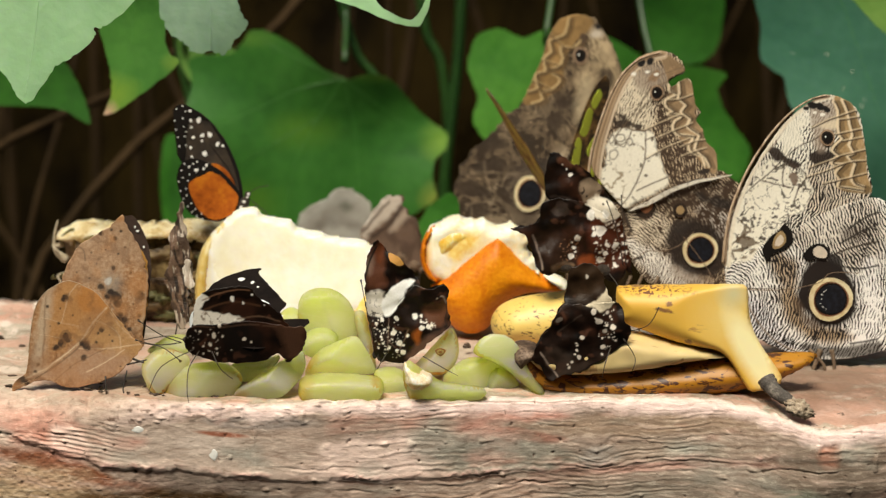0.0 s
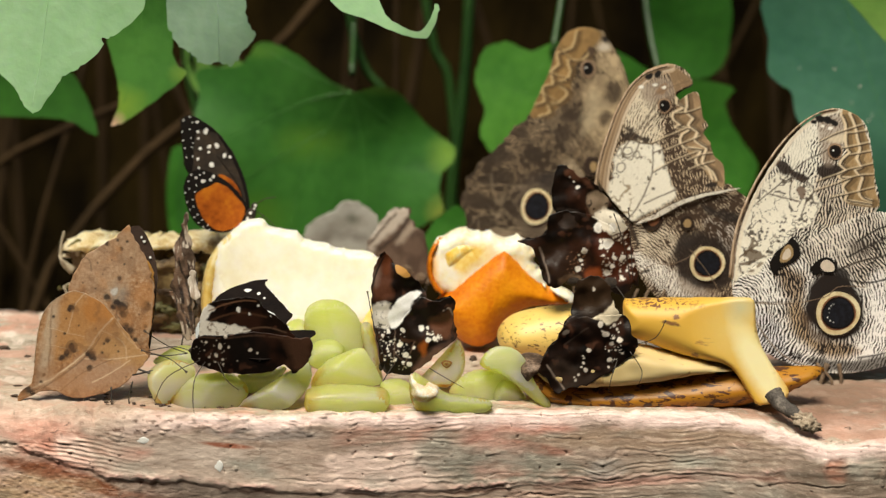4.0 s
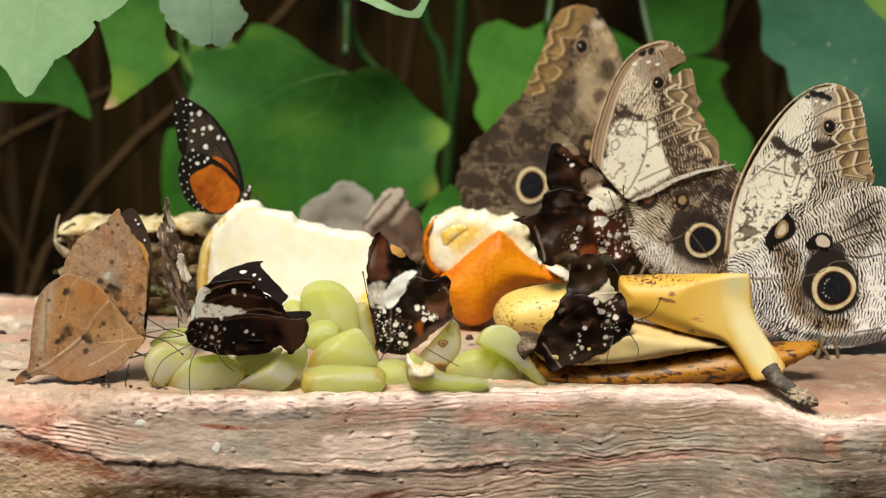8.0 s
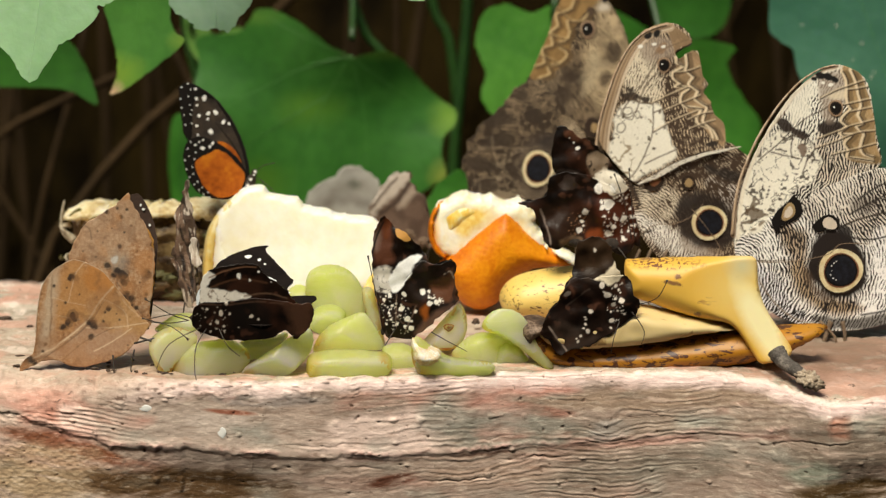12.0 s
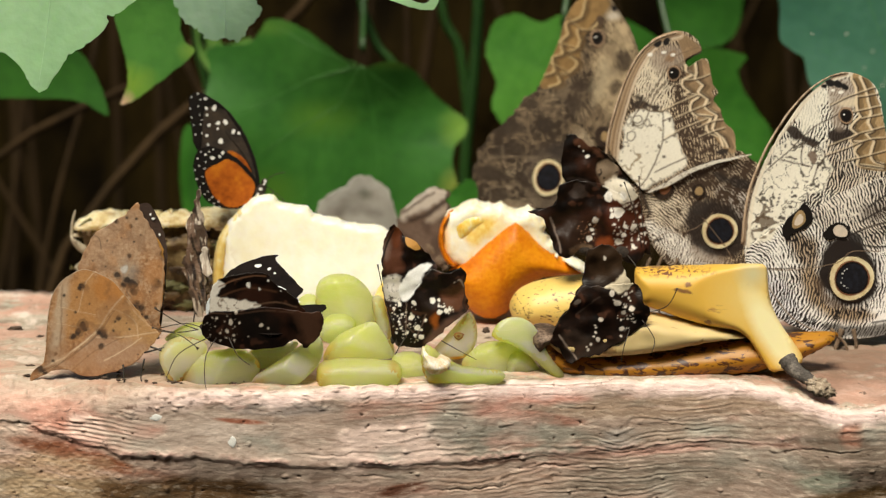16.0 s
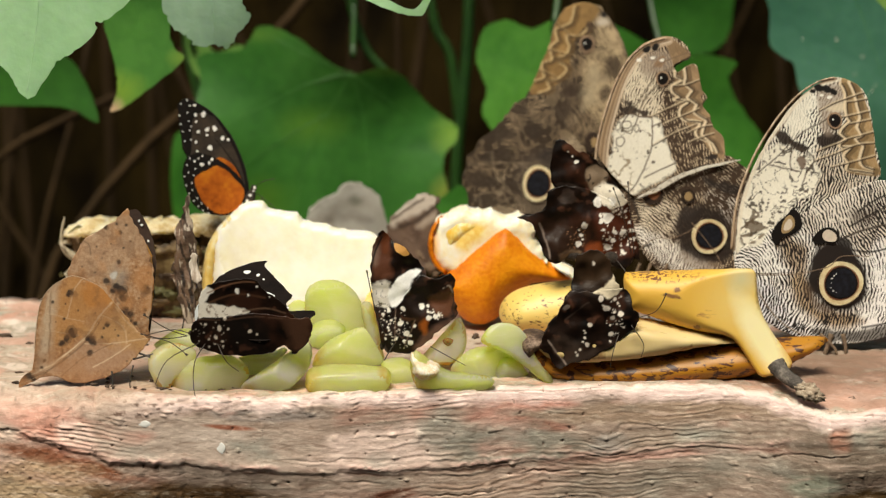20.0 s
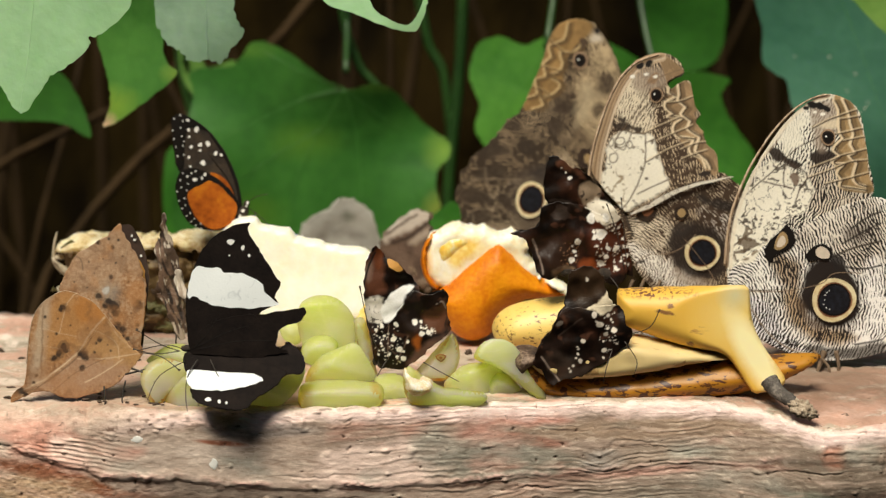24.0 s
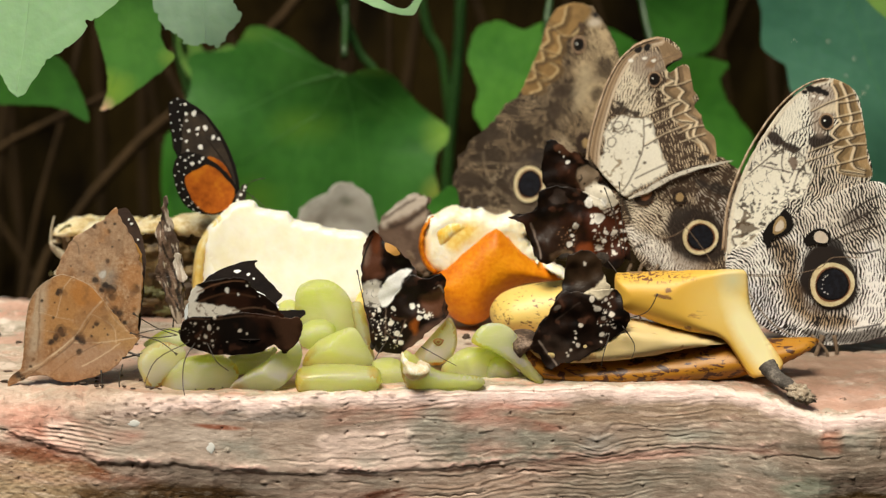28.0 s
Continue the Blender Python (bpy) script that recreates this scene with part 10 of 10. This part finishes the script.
def bark_butterfly():
    """Seen nearly along its shut wings: ragged sheets side by side."""
    e = thing("bark_butterfly", (-0.0810, 0.0450, 0.0125), "bark-grey butterfly standing with narrow shut wings", "butterfly")
    b = bent(3, 0.3, 0.0022, 3, 120)

    def bark(seed):
        def paint(k):
            k.lay(np.full(len(k.u), 0.9), (0.085, 0.052, 0.036))
            for scale, col, cut in ((1.0, (0.20, 0.125, 0.085), 0.05), (1.7, (0.46, 0.37, 0.29), 0.22), (2.3, (0.014, 0.009, 0.007), 0.12), (4.0, (0.62, 0.54, 0.45), 0.38)):
                k.lay(np.clip((grain(k.u * 3.2 + 0.5 * k.v, k.v * 0.8, scale, seed + scale, 3) - cut) * 6, 0, 0.9), col)
        return paint
    for name, shape, off, seed in (("near_wing", [(-0.25, -0.07), (-0.47, 0.45), (-0.46, 1.24), (-0.53, 1.83), (-0.56, 2.62), (-0.43, 3.31), (-0.34, 3.99), (-0.20, 4.38), (-0.11, 4.29), (-0.08, 3.70), (0.01, 3.02), (0.10, 2.43), (0.13, 1.84), (-0.01, 1.24), (-0.01, 0.45), (-0.13, 0.01)], 0.0, 1),
                                   ("far_wing", [(-0.28, 0.05), (-0.51, 0.65), (-0.61, 1.44), (-0.80, 1.83), (-0.67, 2.42), (-0.68, 3.11), (-0.50, 3.50), (-0.35, 3.21), (-0.29, 2.23), (-0.23, 0.85)], 0.0025, 5),
                                   ("pale_flap", [(-0.13, 2.33), (0.02, 2.43), (0.13, 1.84), (0.24, 1.52), (0.12, 1.40), (-0.07, 1.48), (-0.16, 1.84)], -0.0012, 9),
                                   ("hind_flap", [(-0.32, 0.01), (-0.55, 0.65), (-0.64, 1.24), (-0.86, 1.63), (-0.72, 1.71), (-0.46, 1.24), (-0.20, 0.65), (-0.13, 0.05)], -0.0014, 12)):
        mats = [PALE_BARK, PALE_BARK] if name == "pale_flap" else [BARK_SCALES, BARK_SCALES]
        wing(name, shape, b, off, bark(seed), mats, e, "", 0.0003, 0.0003, 0.0012, 4, seed)
    trunk_body(e, (0.001, 0.002, 0.001), (-0.001, 0.002, 0.014), 0.002, BODY_BROWN)
    for x in (-0.004, 0.001):
        leg(e, [(x, 0.001, 0.002), (x - 0.001, 0, -0.004), (x, 0, -0.010)], 0.0003)
    return e


BARK = bark_butterfly()


def rear_butterflies():
    e = thing("brown_butterfly", (-0.0016, 0.1500, 0.0180), "brown striped butterfly behind the fruit, wings upright", "butterfly")
    b = bent(2, 0.8, 0.0012, 6, 60)
    out = [(-2.28, 0.29), (-2.33, 0.97), (-2.28, 1.31), (-1.93, 1.83), (-1.66, 2.22), (-1.39, 2.56), (-1.22, 2.65), (-1.04, 2.56), (-0.81, 2.68), (-0.68, 2.52), (-0.77, 2.25), (-0.52, 2.09), (-0.48, 1.87), (-0.18, 1.73), (-0.05, 1.33), (0.09, 0.65), (0.18, -0.04), (-0.31, -0.27), (-1.43, -0.16)]

    def stripes(k):
        k.lay(np.full(len(k.u), 1.0), (0.15, 0.095, 0.066))
        k.lay(np.clip(grain(k.u, k.v, 2.0, 3, 3) * 1.5, 0, 0.6), (0.055, 0.030, 0.020))
        k.blob([(-2.31, 1.06), (-1.93, 1.74), (-1.39, 2.42), (-0.86, 2.65), (-0.70, 2.47), (-1.08, 1.97), (-1.61, 1.43), (-2.10, 0.88)], (0.60, 0.52, 0.44), 0.9, 0.2, 0.15)
        k.blob([(-2.28, 1.43), (-1.88, 1.97), (-1.44, 2.51), (-1.21, 2.61), (-1.57, 2.11), (-2.02, 1.52)], (0.70, 0.63, 0.55), 0.8, 0.2, 0.15)
        k.line([(-2.22, 1.15), (-1.75, 1.79), (-1.21, 2.38)], 0.10, (0.075, 0.045, 0.03), 0.8, 0.05, 0.2)
        k.blob([(-1.21, 1.30), (-0.81, 1.84), (-0.54, 2.11), (-0.43, 1.93), (-0.72, 1.53), (-1.08, 1.12)], (0.46, 0.37, 0.29), 0.85, 0.2, 0.12)
        k.line([(-1.84, 0.93), (-1.21, 1.48), (-0.72, 2.16)], 0.14, (0.050, 0.030, 0.020), 0.85, 0.05)
    wing("near_wing", out, b, 0, stripes, [BARK_SCALES, BARK_SCALES], e, "", 0.0003, 0.0005, 0.0012, 4, 2)
    part("far_wing", sheet([(u * 0.97 + 0.05, v * 0.98) for u, v in out], b, 0.002, 0.0003, 0.005, 0.0004, 4), [BROWN_WING, GREY_WING], e)
    trunk_body(e, (0.002, 0.001, -0.004), (-0.010, 0.001, 0.004), 0.0024, BODY_BROWN)
    for x in (-0.004, 0.001):
        leg(e, [(x, 0.001, -0.002), (x - 0.001, 0, -0.010), (x, 0, -0.030)], 0.0004)
    g = thing("grey_butterfly", (-0.0369, 0.2350, 0.0129), "pale grey butterfly far behind the fruit wedge", "butterfly")
    bb = bent(1, 0.6, 0.0012, 8, 60)
    grey_out = [(-1.82, 0.27), (-1.71, 0.87), (-1.37, 1.27), (-0.90, 1.53), (-0.47, 1.73), (-0.23, 2.03), (0.27, 2.21), (0.71, 2.03), (1.11, 1.79), (1.40, 1.44), (1.60, 0.79), (1.95, -0.54), (0.71, -0.93), (-1.27, -0.43)]

    def haze(k):
        k.lay(np.full(len(k.u), 1.0), (0.40, 0.375, 0.325))
        k.lay(np.clip(grain(k.u, k.v, 1.0, 3, 3) * 1.5, 0, 0.7), (0.29, 0.26, 0.215))
        k.blob([(-1.76, 0.67), (-1.27, 1.27), (-0.18, 1.98), (0.32, 2.16), (1.21, 1.69), (1.40, 1.34), (0.71, 1.59), (0.17, 1.73), (-0.52, 1.33), (-1.27, 0.77)], (0.50, 0.48, 0.43), 0.8, 0.4, 0.2)
        k.blob([(-1.27, 0.42), (-0.28, 0.78), (0.96, 0.64), (0.96, 0.38), (-0.28, 0.48), (-1.02, 0.22)], (0.17, 0.145, 0.12), 0.7, 0.4, 0.2)
        k.blob([(0.07, 1.43), (0.32, 1.58), (0.56, 1.38), (0.32, 1.18)], (0.12, 0.13, 0.09), 0.8, 0.3, 0.1)
    wing("near_wing", grey_out, bb, 0, haze, [BARK_SCALES, BARK_SCALES], g, "", 0.0003, 0.0006, 0.0012, 4, 3)
    part("far_wing", sheet([(u * 0.96, v * 0.97) for u, v in grey_out], bb, 0.002, 0.0003, 0.005, 0.0006, 4), [GREY_WING, GREY_WING], g)
    trunk_body(g, (0.012, 0.001, -0.006), (-0.004, 0.001, -0.004), 0.003, BODY_BROWN)
    return e


REAR = rear_butterflies()


def winged(name, at, label, colour, patches, span, flecks):
    """A small butterfly whose two wings hinge on its body; used for those that flutter and fly off."""
    e = thing(name, at, label, "butterfly")
    b = bent(0.8, 0.4, 0.0006, 3, 60)
    out = [(u * span, v * span) for u, v in ((0.0, -0.2), (0.3, 0.3), (0.8, 1.4), (1.5, 2.6), (2.3, 3.6), (2.9, 3.9), (3.0, 3.4), (2.6, 2.4), (2.4, 1.6), (2.6, 0.8), (2.5, 0.0), (2.0, -0.8), (1.2, -1.1), (0.4, -0.8))]
    made = []
    for side in ("left_wing", "right_wing"):
        w = part(side, sheet(out, b, 0, 0.0003, 0.004, 0.0003, 4), [colour[0], colour[2]], e)
        for off in (-0.0002, 0.0003):
            for p in patches:
                part("wing_patch", sheet([(u * span, v * span) for u, v in p], b, off, 0.0002, 0.004, 0.0003, 4), [colour[1 if off < 0 else 3]] * 2, w)
            discs("wing_fleck", [(u * span, v * span, r * span) for u, v, r in flecks], b, off - 0.0001, colour[1], w)
        made.append(w)
    trunk_body(e, (0.0, 0, 0.009), (0.0, 0, -0.010), 0.002)
    antenna(e, [(0, 0, 0.009), (0.003, -0.003, 0.014), (0.006, -0.006, 0.019)])
    antenna(e, [(0, 0, 0.009), (-0.003, -0.003, 0.014), (-0.006, -0.006, 0.019)])
    return e, made


LIME_GROUND = mottled("brown_green_wing", [(0.42, (0.022, 0.013, 0.006)), (0.5, (0.10, 0.055, 0.018)), (0.6, (0.32, 0.18, 0.055))], 130, 0.6, 0.2)
TAN_PATCH = plain("tan_yellow_scales", (0.62, 0.46, 0.13), 0.6)
LIME_BACK = mottled("tan_underside", [(0.36, (0.16, 0.075, 0.02)), (0.5, (0.38, 0.20, 0.055)), (0.64, (0.52, 0.34, 0.12))], 150, 0.6, 0.2)
LIME_PATCHES = [[(0.3, 0.2), (0.8, 1.0), (1.2, 1.9), (1.4, 1.7), (1.1, 0.8), (0.6, 0.0)], [(1.4, 2.1), (1.9, 2.9), (2.1, 2.7), (1.7, 1.9)], [(1.6, 1.3), (2.2, 1.8), (2.2, 1.5), (1.7, 1.0)], [(2.1, 3.1), (2.5, 3.5), (2.6, 3.2), (2.2, 2.8)], [(0.8, -0.3), (1.5, 0.4), (2.0, 0.6), (1.6, 0.0), (1.1, -0.5)]]
LIME, LIME_WINGS = winged("green_butterfly", (0.0502, 0.1200, 0.0502), "black butterfly with yellow-green patches, fluttering behind", (LIME_GROUND, LIME_PATCH, LIME_BACK, TAN_PATCH), LIME_PATCHES, 1.0, [(2.2, 0.2, 0.12), (2.0, -0.2, 0.12), (2.3, 0.6, 0.1), (1.7, -0.6, 0.1)])
GOLD, GOLD_WINGS = winged("golden_butterfly", (0.1225, 0.1300, 0.0586), "golden-yellow butterfly behind the owl butterflies", (GOLD_WING, LIME_PATCH, GOLD_WING, LIME_PATCH), [[(0.6, 0.4), (1.1, 1.5), (1.5, 1.6), (1.3, 0.6)], [(1.5, 0.4), (2.1, 0.7), (2.2, 0.3), (1.7, 0.0)]], 0.62, [(2.2, 2.8, 0.15), (1.9, 2.2, 0.15), (2.1, 0.2, 0.12)])


# ---------------------------------------------------------------- crumbs on the slab
def crumbs():
    rnd = random.Random(12)
    for at, size, m, label in (((-0.1448, 0.1100, 0.0057), (0.0022, 0.002, 0.0016), CRUMB, "small pale pebble at the slab's rear edge"), ((-0.1547, 0.0800, 0.0001), (0.0024, 0.0012, 0.0007), CRUMB_DARK, "dark scrap of bark on the slab"), ((0.0158, 0.0660, 0.0029), (0.0012, 0.001, 0.0009), CRUMB_DARK, "dark seed on the slab"),
                           ((0.0171, 0.1000, 0.0020), (0.004, 0.003, 0.0008), CRUMB_DARK, "scrap of dark skin on the slab"), ((-0.0382, 0.0000, -0.0001), (0.0016, 0.001, 0.0008), CRUMB_DARK, "dark seed on the slab")):
        bm = bmesh.new()
        rock(bm, (0, 0, 0), size, rnd.random() * 9, 3, 0.8, 2.2)
        tagged(part("crumb", smooth(bm), m), label, "crumb", "crumbs").location = at
    for i in range(34):
        x = rnd.uniform(-0.14, -0.06) if i < 24 else rnd.uniform(-0.15, 0.15)
        y = front_edge(x) + rnd.uniform(0.006, 0.030) if i < 24 else rnd.uniform(0.04, 0.12)
        bm = bmesh.new()
        s = rnd.uniform(0.0003, 0.0008)
        rock(bm, (0, 0, 0), (s * rnd.uniform(1, 2.2), s, s * 0.6), i * 3.7, 2, 0.9, 2.4)
        tagged(part("crumb", smooth(bm), CRUMB_DARK), "dark crumb of debris on the slab", "crumb", "crumbs").location = (x, y, 0.0004)
    for i in range(12):
        x = rnd.uniform(-0.100, -0.060)
        s = rnd.uniform(0.0003, 0.0007)
        bm = bmesh.new()
        rock(bm, (0, 0, 0), (s * rnd.uniform(1, 2.6), s * 0.8, s * 0.5), i * 3.1 + 50, 2, 0.9, 2.4)
        tagged(part("crumb", smooth(bm), CRUMB_DARK), "crumb of debris on the slab's worn rim", "crumb", "crumbs").location = (x, front_edge(x) + rnd.uniform(0.004, 0.012) + 0.14 * max(0, -x - 0.075), 0.0002)
    for at, size in (((-0.0918, -0.0080, -0.0091), (0.0023, 0.0007, 0.0012)), ((-0.0674, -0.0060, -0.0173), (0.0013, 0.0007, 0.0020))):
        bm = bmesh.new()
        rock(bm, (0, 0, 0), (size[0], 0.00022, size[2]), 2, 3)
        tagged(part("dropping", smooth(bm), WHITE), "white dropping stuck to the slab's front", "dropping", "droppings").location = (at[0], front_edge(at[0]) + 0.0001, at[2])


crumbs()


# ---------------------------------------------------------------- movement
def hinge(x=0, y=0, z=0, rx=0, ry=0, rz=0):
    return pose(x, y, z, rx, ry, rz)


def motions():
    # black-and-white butterfly: lies half shut, opens wide at 23.5 s and shuts again at 25.2 s
    def flap(thing_, shut, wide, late):
        ts = ((0, 0), (22.3, 0), (22.8, 0.03), (23.4, 0.06), (23.6, 0.6), (23.8, 1), (24.0, 1.08), (24.4, 1.05), (24.7, 0.95), (24.85, 0.85), (25.0, late), (25.1, late * 0.35), (25.25, 0), (28, 0))
        walk(thing_, [(t, hinge(rx=shut + (wide - shut) * k)) for t, k in ts])
    flap(FLAPS[0], -63, -8, 0.75)
    flap(FLAPS[1], -63, -8, 0.75)
    flap(FLAPS[2], 8, 128, 0.47)
    flap(FLAPS[3], 8, 124, 0.47)
    # dead-leaf butterfly: parts its wings at 25 s, small shifts besides
    e, near, h, far = LEAFY
    sway = ((0, 0), (1, 1.2), (2.5, -1), (4.5, 0), (7.5, -2.5), (8.5, -1.5), (11, 0.5), (12.5, 0), (16, 0), (18.5, 0.3), (22.8, 1), (24.6, 0), (24.8, -3), (24.9, -11), (25.0, -12), (25.1, -6), (25.3, -1), (27, 0.5), (28, 0))
    piv = Vector((0.001, 0, 0.012))
    walk(near, [(t, Matrix.Translation(piv) @ pose(0, 0, 0, 0, a, 0) @ Matrix.Translation(-piv)) for t, a in sway])
    walk(far, [(t, Matrix.Translation(piv) @ pose(0, 0, 0, 0, a * 0.1, 0) @ Matrix.Translation(-piv)) for t, a in sway])
    # bark-grey butterfly leans to and fro
    base = BARK.matrix_basis.copy()
    walk(BARK, [(t, base @ pose(0, 0, 0, 0, a, r)) for t, a, r in ((0, -1, 0), (2, -2, 4), (4.5, -2, 0), (7.5, -9, 8), (8.5, -7, 8), (10, -5, 5), (12.5, -1, 0), (14.5, -3, 0), (16.5, 0, 0), (18.5, 0, 0), (20.5, -1, 3), (23, -8, 8), (24.5, -8, 8), (26.5, -6, 5), (28, -6, 5))])
    # striped brown butterfly shuffles aside and leans over between 12.7 and 14.3 s
    base = REAR.matrix_basis.copy()
    lean = base @ pose(0.0027, 0, -0.0048, 0, 17, -18)
    walk(REAR, [(0, base), (12.4, base), (13.0, base @ pose(-0.002, 0, 0.001, 0, 4, 20)), (13.6, base @ pose(0.002, 0, -0.001, 0, 12, 30)), (14.3, lean), (28, lean)])
    # yellow-green butterfly flutters behind, then flies up and away
    base = LIME.matrix_basis.copy()
    gone = pose(-0.12, 0.82, 0.40)
    walk(LIME, [(0, base), (0.9, base), (1.2, base @ pose(0.002, 0, -0.009)), (1.45, base @ pose(0.002, 0, -0.009)), (1.65, base), (1.9, base), (2.0, base @ pose(-0.008, -0.012, -0.014, 0, -10, 10)), (2.1, base @ pose(-0.038, -0.005, 0.015, 0, -25, 30)), (2.2, base @ pose(-0.077, 0.01, 0.035, 0, -20, 30)), (2.3, base @ pose(-0.040, 0.02, 0.073, 0, 0, 20)), (2.5, pose(-0.06, 0.18, 0.26)), (2.9, pose(-0.09, 0.5, 0.36)), (3.4, gone), (28, gone)])
    axis = Vector((0.6, 0, 0.8))

    def spread(lean, twist):
        return pose(0, 0, 0, 0, 53 - lean, 0) @ Matrix.Rotation(radians(twist), 4, axis)
    walk(LIME_WINGS[0], [(t, spread(a, w)) for t, a, w in ((0, 123, 100), (0.2, 135, 96), (0.4, 150, 82), (0.6, 138, 76), (0.8, 122, 98), (1.0, 134, 100), (1.1, 142, 60), (1.2, 146, 20), (1.4, 149, 12), (1.6, 140, 74), (1.8, 120, 72), (1.9, 130, 76), (2.0, 160, 30), (2.1, 110, 15), (2.2, 150, 60), (2.3, 170, 60), (2.5, 130, 40), (3.2, 120, 70), (28, 120, 70))])
    walk(LIME_WINGS[1], [(t, spread(a, w)) for t, a, w in ((0, 68, 32), (0.2, 64, 45), (0.4, 50, 80), (0.6, 60, 50), (0.8, 66, 45), (1.0, 56, 70), (1.2, 50, 80), (1.4, 50, 80), (1.6, 56, 70), (1.8, 76, 42), (1.9, 72, 45), (2.0, 100, 30), (2.1, 60, 20), (2.2, 30, 60), (2.3, 10, 60), (2.5, 60, 40), (3.2, 66, 60), (28, 66, 60))])
    # the rear owl butterfly flicks its wings apart as the green one takes off
    low = Vector((0, 0, 0.006))
    for w, a in zip(BACK_WINGS, (58, 48, -64, -56)):
        walk(w, [(t, Matrix.Translation(low) @ pose(0, 0, 0, a * k, 0, 0) @ Matrix.Translation(-low)) for t, k in ((0, 0), (1.9, 0), (2.0, 1), (2.1, 0.04), (2.2, 0), (28, 0))])
    # golden butterfly settles behind the owls, and leaves at 18.9 s
    base = GOLD.matrix_basis.copy()
    away, off = pose(0.30, 0.20, 0.16), pose(0.50, 0.82, 0.30)
    base = base @ pose(0.006, 0, -0.008)
    perch = base @ pose(-0.006, 0, -0.006)
    walk(GOLD, [(0, off), (12.9, off), (13.6, away), (14.2, base @ pose(-0.001, 0, 0.0)), (14.6, perch), (15.0, base @ pose(0.008, 0, -0.030)), (16.0, base @ pose(0.008, 0, -0.030)), (17.5, base @ pose(0.006, 0, -0.026)), (17.8, base @ pose(-0.006, 0, -0.006)), (18.0, base @ pose(0.0, 0, 0.002)), (18.2, base @ pose(0.001, 0, 0.004)), (18.5, base @ pose(0.006, 0, 0.002)), (18.7, base @ pose(0.009, 0, 0.006)), (18.8, base @ pose(0.012, 0, 0.011)), (18.9, base @ pose(0.026, 0, 0.024)), (19.0, base @ pose(0.046, 0, 0.040)), (19.2, away), (20.2, off), (28, off)])
    wing = ((0, 20), (13.5, 60), (13.8, 10), (14.3, 30), (14.8, 12), (16, 16), (17.8, 20), (18.2, 12), (18.7, 35), (18.85, 65), (18.95, 15), (19.1, 65), (19.3, 15), (20.2, 20), (28, 20))
    walk(GOLD_WINGS[0], [(t, pose(0, 0, 0, 0, -60, 180 - a)) for t, a in wing])
    walk(GOLD_WINGS[1], [(t, pose(0, 0, 0, 0, -60, 180 + a)) for t, a in wing])


motions()
